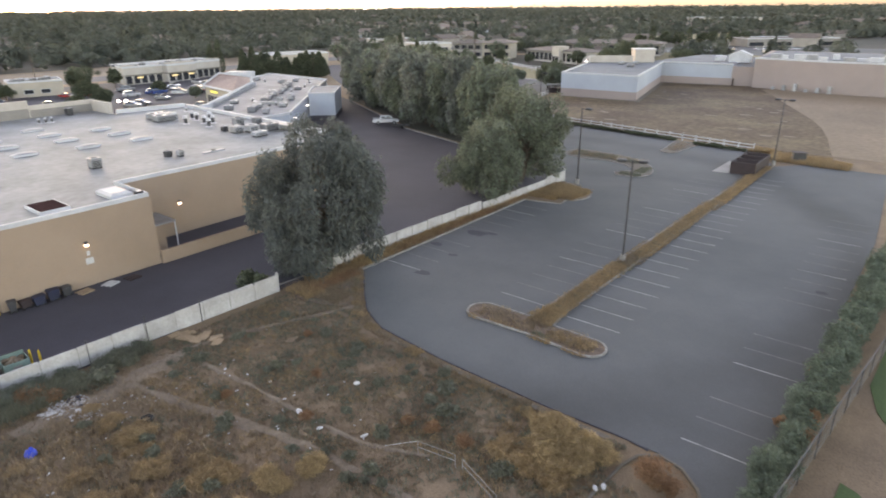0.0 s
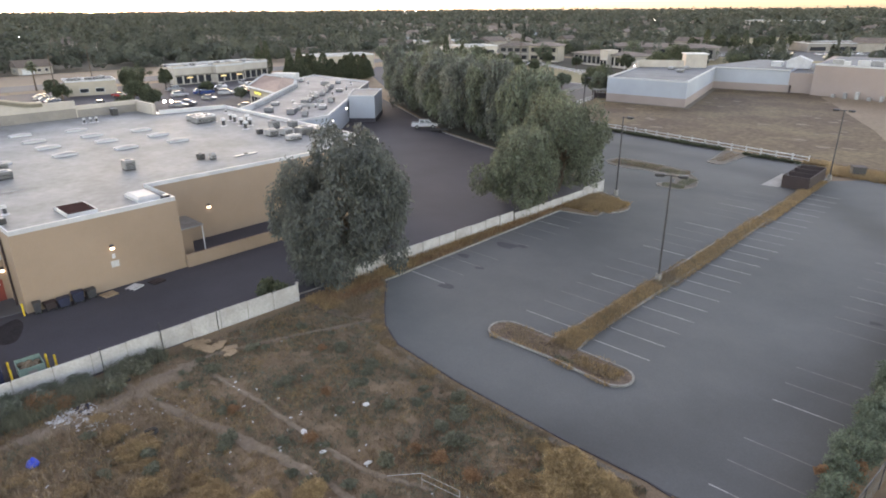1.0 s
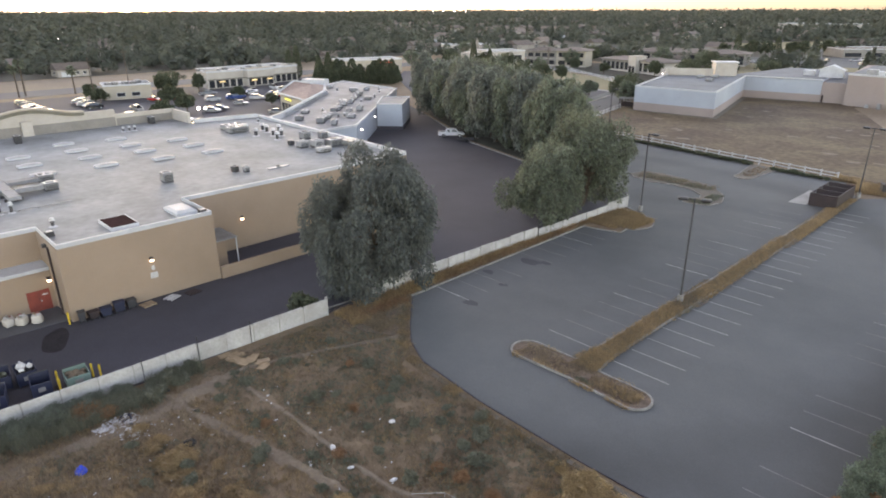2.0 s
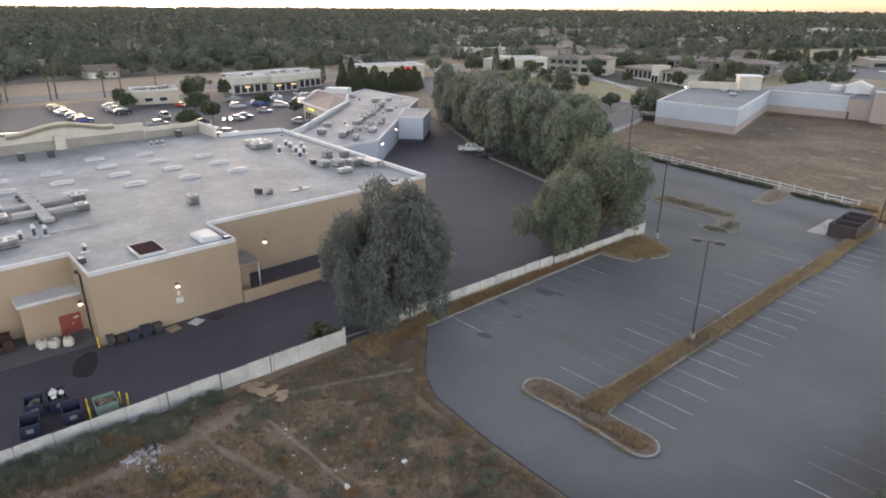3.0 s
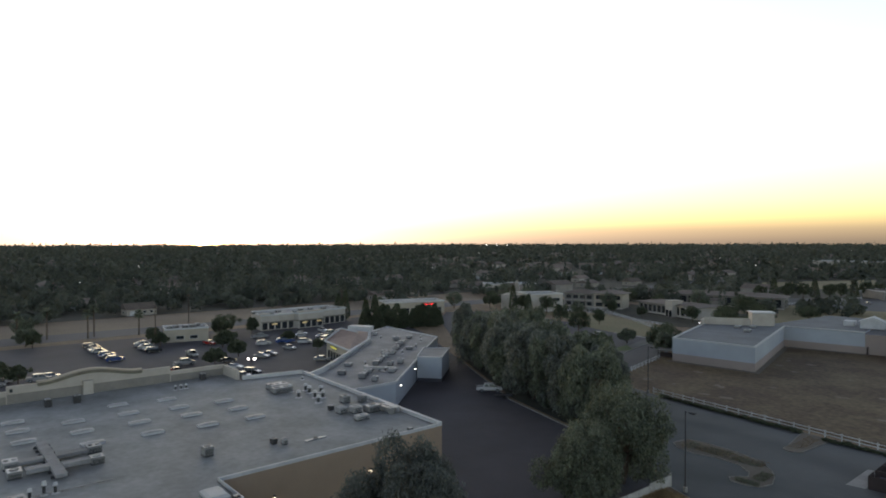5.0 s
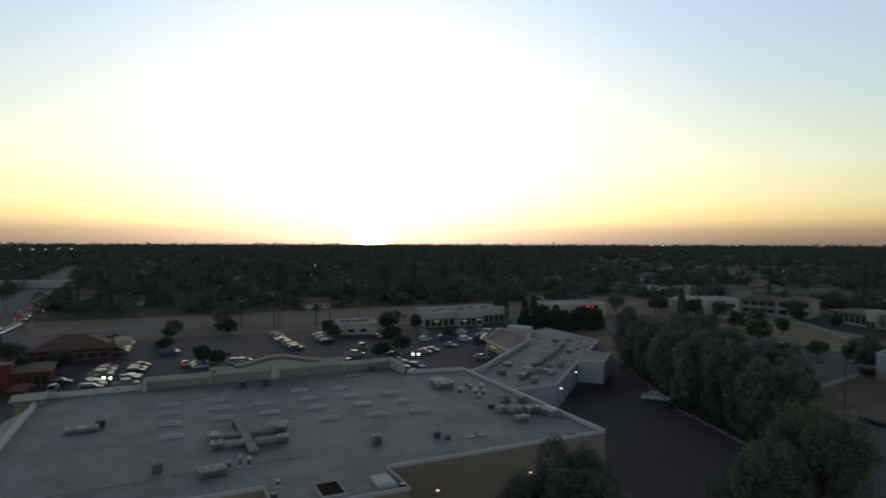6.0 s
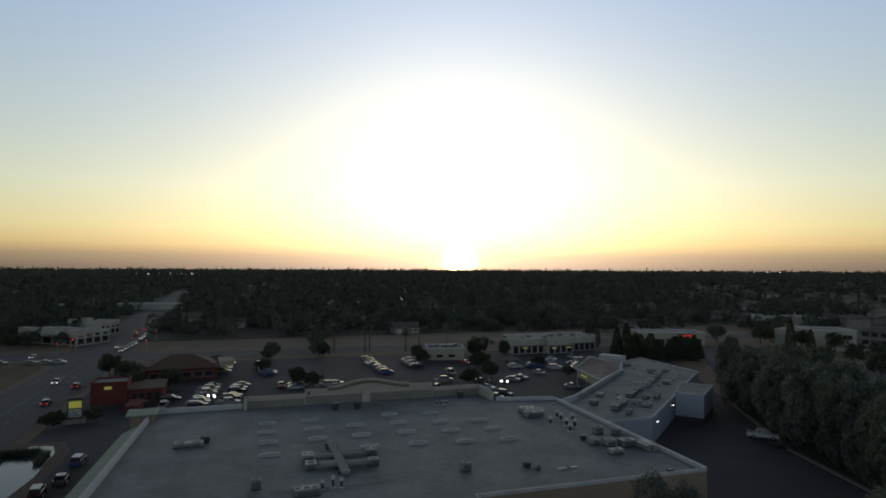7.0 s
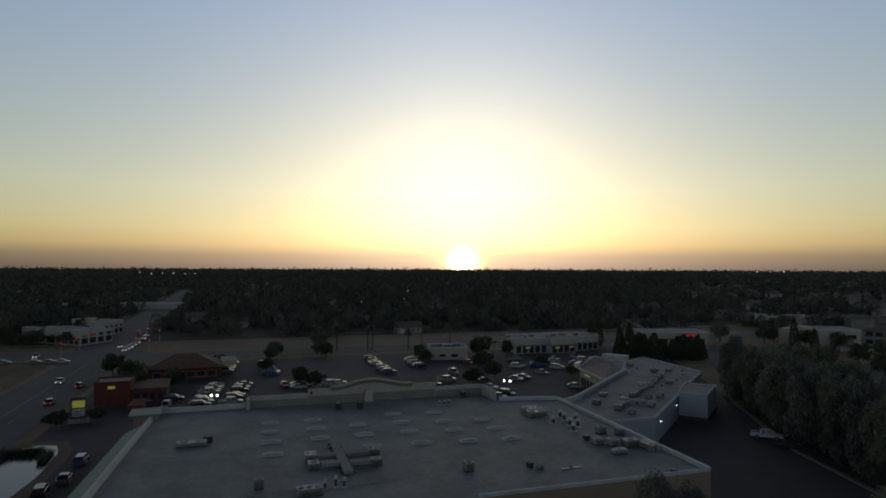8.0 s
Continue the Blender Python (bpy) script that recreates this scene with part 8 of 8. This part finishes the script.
def woods(x, y, h, r, k, rng, big):
    n = len(x)
    u = rng.random((n, k)) * 2 - 0.85
    u = np.clip(u, -0.85, 1.0)
    a = rng.random((n, k)) * 6.283
    conic = (rng.random(n) < 0.2)[:, None]
    rim = np.where(conic, 0.6 * (1 - u) / 1.85, np.sqrt(np.clip(1 - u * u, 0.05, 1)))
    rad = r[:, None] * rim * (0.55 + 0.5 * rng.random((n, k)))
    hh = np.where(conic, h[:, None] * 1.35, h[:, None])
    c = np.stack([x[:, None] + rad * np.cos(a), y[:, None] + rad * np.sin(a), hh * (0.52 + 0.46 * u)], 2).reshape(-1, 3)
    m = n * k
    # leaves lie over the crown's surface
    out = np.stack([rim * np.cos(a), rim * np.sin(a), np.where(conic, 0.4, u)], 2).reshape(-1, 3)
    out = unit(out + 0.22 * rng.normal(size=(m, 3)))
    along = unit(np.cross(out, rng.normal(size=(m, 3))))
    across = unit(np.cross(out, along))
    size = np.repeat(r, k) * big * (0.6 + 0.8 * rng.random(m))
    return cards(c, along, across, size, size * 0.8)


rf = np.random.default_rng(4)
x, y = scatter(255, 760, 6400, rf)
patch = np.array([noise.noise((a * 0.012, b * 0.012, 3.0)) for a, b in zip(x, y)])
keep = patch > np.where(-x < y * 1.2, -0.12, -0.6)
x, y = x[keep], y[keep]
h, r = 4.5 + 7.5 * rf.random(len(x)) ** 1.5, 2.2 + 3.0 * rf.random(len(x))
close = np.hypot(x, y) < 480
near = joined([woods(x[close], y[close], h[close], r[close], 150, rf, 0.36), woods(x[~close], y[~close], h[~close], r[~close], 56, rf, 0.55)])
x, y = scatter(740, 1900, 15000, rf)
patch = np.array([noise.noise((a * 0.006, b * 0.006, 7.0)) for a, b in zip(x, y)])
keep = patch > np.where(-x < y * 1.2, -0.2, -0.5)
x, y = x[keep], y[keep]
middle = woods(x, y, 6.0 + 8.0 * rf.random(len(x)) ** 1.6, 3.2 + 3.5 * rf.random(len(x)), 24, rf, 0.8)
x, y = scatter(1850, 4600, 24000, rf)
far = woods(x, y, 8.0 + 9.0 * rf.random(len(x)) ** 2, 6 + 6 * rf.random(len(x)), 7, rf, 0.9)
x, y = scatter(4450, 4700, 5200, rf)
rim = woods(x, y, 17.0 + 10.0 * rf.random(len(x)) ** 3, 10 + 8 * rf.random(len(x)), 7, rf, 0.7)
single("suburban_trees", joined([near, middle]), M_LEAF_FAR, "dense dark green suburban trees between the houses", "trees", "stuff")
single("distant_woods", joined([far, rim]), M_LEAF_FAR, "dark tree cover reaching the flat horizon", "trees", "stuff")


def house(w, d, h, rise, label):
    t = thing("house", (0, 0, -70), 0, label, "house", "suburban houses")
    part("wall", box(-w / 2, w / 2, -d / 2, d / 2, -0.2, h), M_HOUSE, t)
    b = bmesh.new()
    W, D = w / 2 + 0.5, d / 2 + 0.5
    v = [b.verts.new(p) for p in ((-W, -D, h), (W, -D, h), (W, D, h), (-W, D, h), (0, -D, h + rise), (0, D, h + rise))]
    for q in ((0, 4, 5, 3), (1, 2, 5, 4), (0, 1, 4), (2, 3, 5), (3, 2, 1, 0)):
        b.faces.new([v[i] for i in q])
    part("roof", b, M_SHINGLE, t)
    part("garage_door", box(w / 2, w / 2 + 0.05, -d * 0.4, -d * 0.05, 0, 2.2), M_CAP, t)
    for y in (d * 0.1, d * 0.32):
        win = part("window", box(w / 2, w / 2 + 0.05, y - 0.7, y + 0.7, 1.0, 2.2), M_CAP, t)
        part("pane", box(w / 2 + 0.05, w / 2 + 0.06, y - 0.6, y + 0.6, 1.1, 2.1), M_GLASS, win)
    for s in (-1, 1):
        win = part("window", box(-0.8, 0.8, s * d / 2 - 0.05, s * d / 2 + 0.05, 1.0, 2.2), M_CAP, t)
        part("pane", box(-0.7, 0.7, s * d / 2 - 0.06, s * d / 2 + 0.06, 1.1, 2.1), M_GLASS, win)
    return t


homes = [house(11, 15, 3.0, 2.4, "single-storey house with a brown gable roof"), house(9, 13, 2.9, 2.8, "small house with a steep brown roof"), house(13, 16, 5.2, 2.6, "two-storey pale house with a brown roof")]
hx, hy = scatter(312, 820, 260, np.random.default_rng(6), -20, 112)
rh = random.Random(6)
placed = [(-367, -3), (-313.5, 84), (-506, 157), (-350, 303), (-348, 318)]
for a, b in zip(hx, hy):
    if -a > 1.2 * b and rh.random() < 0.7 or any((a - c) ** 2 + (b - e) ** 2 < 420 for c, e in placed):
        continue
    placed.append((a, b))
for k, (a, b) in enumerate(placed[:150]):
    m = pose(a, b, 0.0, 0, 0, rh.choice([0, 90, 180, 270]) + rh.uniform(-8, 8))
    if k < 3:
        homes[k].matrix_basis = m
    else:
        copy_thing(homes[k % 3], m)
hx, hy = scatter(760, 2600, 2200, np.random.default_rng(8))
wv, wf, rv, rfc = [], [], [], []
for a, b in zip(hx, hy):
    w, d, h, t = rh.uniform(9, 16), rh.uniform(12, 30 if rh.random() < 0.15 else 17), rh.uniform(3, 6), rh.uniform(0, 3.14)
    c, s = math.cos(t), math.sin(t)
    at = lambda px, py, pz: (a + px * c - py * s, b + px * s + py * c, pz)
    n = len(wv)
    wv += [at(-w / 2, -d / 2, 0), at(w / 2, -d / 2, 0), at(w / 2, d / 2, 0), at(-w / 2, d / 2, 0), at(-w / 2, -d / 2, h), at(w / 2, -d / 2, h), at(w / 2, d / 2, h), at(-w / 2, d / 2, h)]
    wf += [(n, n + 1, n + 5, n + 4), (n + 1, n + 2, n + 6, n + 5), (n + 2, n + 3, n + 7, n + 6), (n + 3, n, n + 4, n + 7)]
    n = len(rv)
    W, D = w / 2 + 0.6, d / 2 + 0.6
    rv += [at(-W, -D, h), at(W, -D, h), at(W, D, h), at(-W, D, h), at(0, -D, h + 2.4), at(0, D, h + 2.4)]
    rfc += [(n, n + 4, n + 5, n + 3), (n + 1, n + 2, n + 5, n + 4), (n, n + 1, n + 4), (n + 2, n + 3, n + 5)]
single("distant_house_walls", (wv, wf), M_HOUSE, "pale walls of distant houses among the trees", "houses", "stuff")
single("distant_house_roofs", (rv, rfc), M_SHINGLE, "brown roofs of distant houses among the trees", "houses", "stuff")
for pts, h, lb in (([(-320, -91.5), (-297, -63.5), (-312, -54), (-336, -82)], 5.2, "white flat-roofed commercial block at the crossing"), ([(-346, -78), (-336, -62), (-350, -56), (-360, -72)], 6.4, "pale commercial block behind the crossing"), ([(-541, -152), (-539, -112), (-556, -112), (-558, -152)], 4.2, "long low pale warehouse"), ([(-545, -92), (-528, -46), (-545, -42), (-562, -88)], 4.2, "long low pale warehouse"),
                   ([(-301, 888), (-205, 889), (-205, 930), (-301, 930)], 9, "long white store far beyond the field"), ([(-105.3, 428.6), (-62, 466), (-78, 486), (-121, 448)], 4.6, "tan commercial building beyond the street"), ([(-30, 520), (30, 530), (28, 552), (-32, 542)], 7, "pale commercial block far away"), ([(-300, 300), (-282, 330), (-296, 340), (-314, 310)], 5, "pale low shop among trees")):
    tan = 400 < pts[0][1] < 500
    o = shop("commercial_block", pts, h, M_FLASH if tan else M_GREYSTONE, M_SHINGLE if tan else M_ROOF2, lb)
    if "crossing" in lb:
        d = Vector((pts[1][0] - pts[0][0], pts[1][1] - pts[0][1]))
        ang = math.degrees(math.atan2(d.y, d.x))
        for u0, u1, top in ((0.0, 0.22, 1.5), (0.42, 0.6, 2.2), (0.8, 1.0, 1.5)):
            w = part("raised_parapet", box(d.length * u0, d.length * u1, -0.35, 3.2, h - 1.0, h + top), M_GREYSTONE, o)
            w.matrix_basis = pose(0, 0, 0, 0, 0, ang)
        w = part("canopy", box(0.5, d.length - 0.5, -2.2, -0.3, 3.0, 3.4), M_BROWNSTEEL, o, "dark canopy over the shop fronts")
        w.matrix_basis = pose(0, 0, 0, 0, 0, ang)
        for k in range(7):
            w = part("canopy_post", box(1 + k * (d.length - 2.3) / 6, 1.3 + k * (d.length - 2.3) / 6, -2.1, -1.8, -0.1, 3.0), M_GREYSTONE, o)
            w.matrix_basis = pose(0, 0, 0, 0, 0, ang)
        e = Vector((pts[2][0] - pts[1][0], pts[2][1] - pts[1][1]))
        facade(o, d, d + e, 0.6, 3.0, 4, M_GLASS, M_BROWNSTEEL, gap=0.6)
        facade(o, d, d + e, 3.7, 4.7, 4, M_GLASS, M_BROWNSTEEL, gap=1.0)
    if pts[0][0] > -500:
        facade(o, (0, 0), (pts[1][0] - pts[0][0], pts[1][1] - pts[0][1]), 0.6, 2.8, 5, M_GLASS, M_BROWNSTEEL, gap=1.2)
lights = bmesh.new()
rr = random.Random(14)
for k in range(45):
    d, a = rr.uniform(420, 2600), radians(rr.uniform(-2, 108))
    bmesh.ops.create_icosphere(lights, subdivisions=1, radius=0.12 + d * 0.00014, matrix=Matrix.Translation((-d * math.sin(a), d * math.cos(a), rr.uniform(7, 11))))
single("distant_lamps", lights, G_WHITE, "scattered lit lamps in the distant suburb", "lamps", "stuff")
masts = bmesh.new()
for az, n, gap, far, rise, size in ((45.5, 4, 0.95, 4000, 17, 2.6), (96.5, 6, 0.85, 1900, 14, 1.1)):
    for k in range(n):
        a = radians(az + (k - n / 2) * gap)
        bmesh.ops.create_icosphere(masts, subdivisions=1, radius=size, matrix=Matrix.Translation((-far * math.sin(a), far * math.cos(a), rise + 0.4 * (k % 3))))
single("stadium_lamps", masts, G_WHITE, "rows of lit stadium lamps near the horizon", "lamps", "stuff")
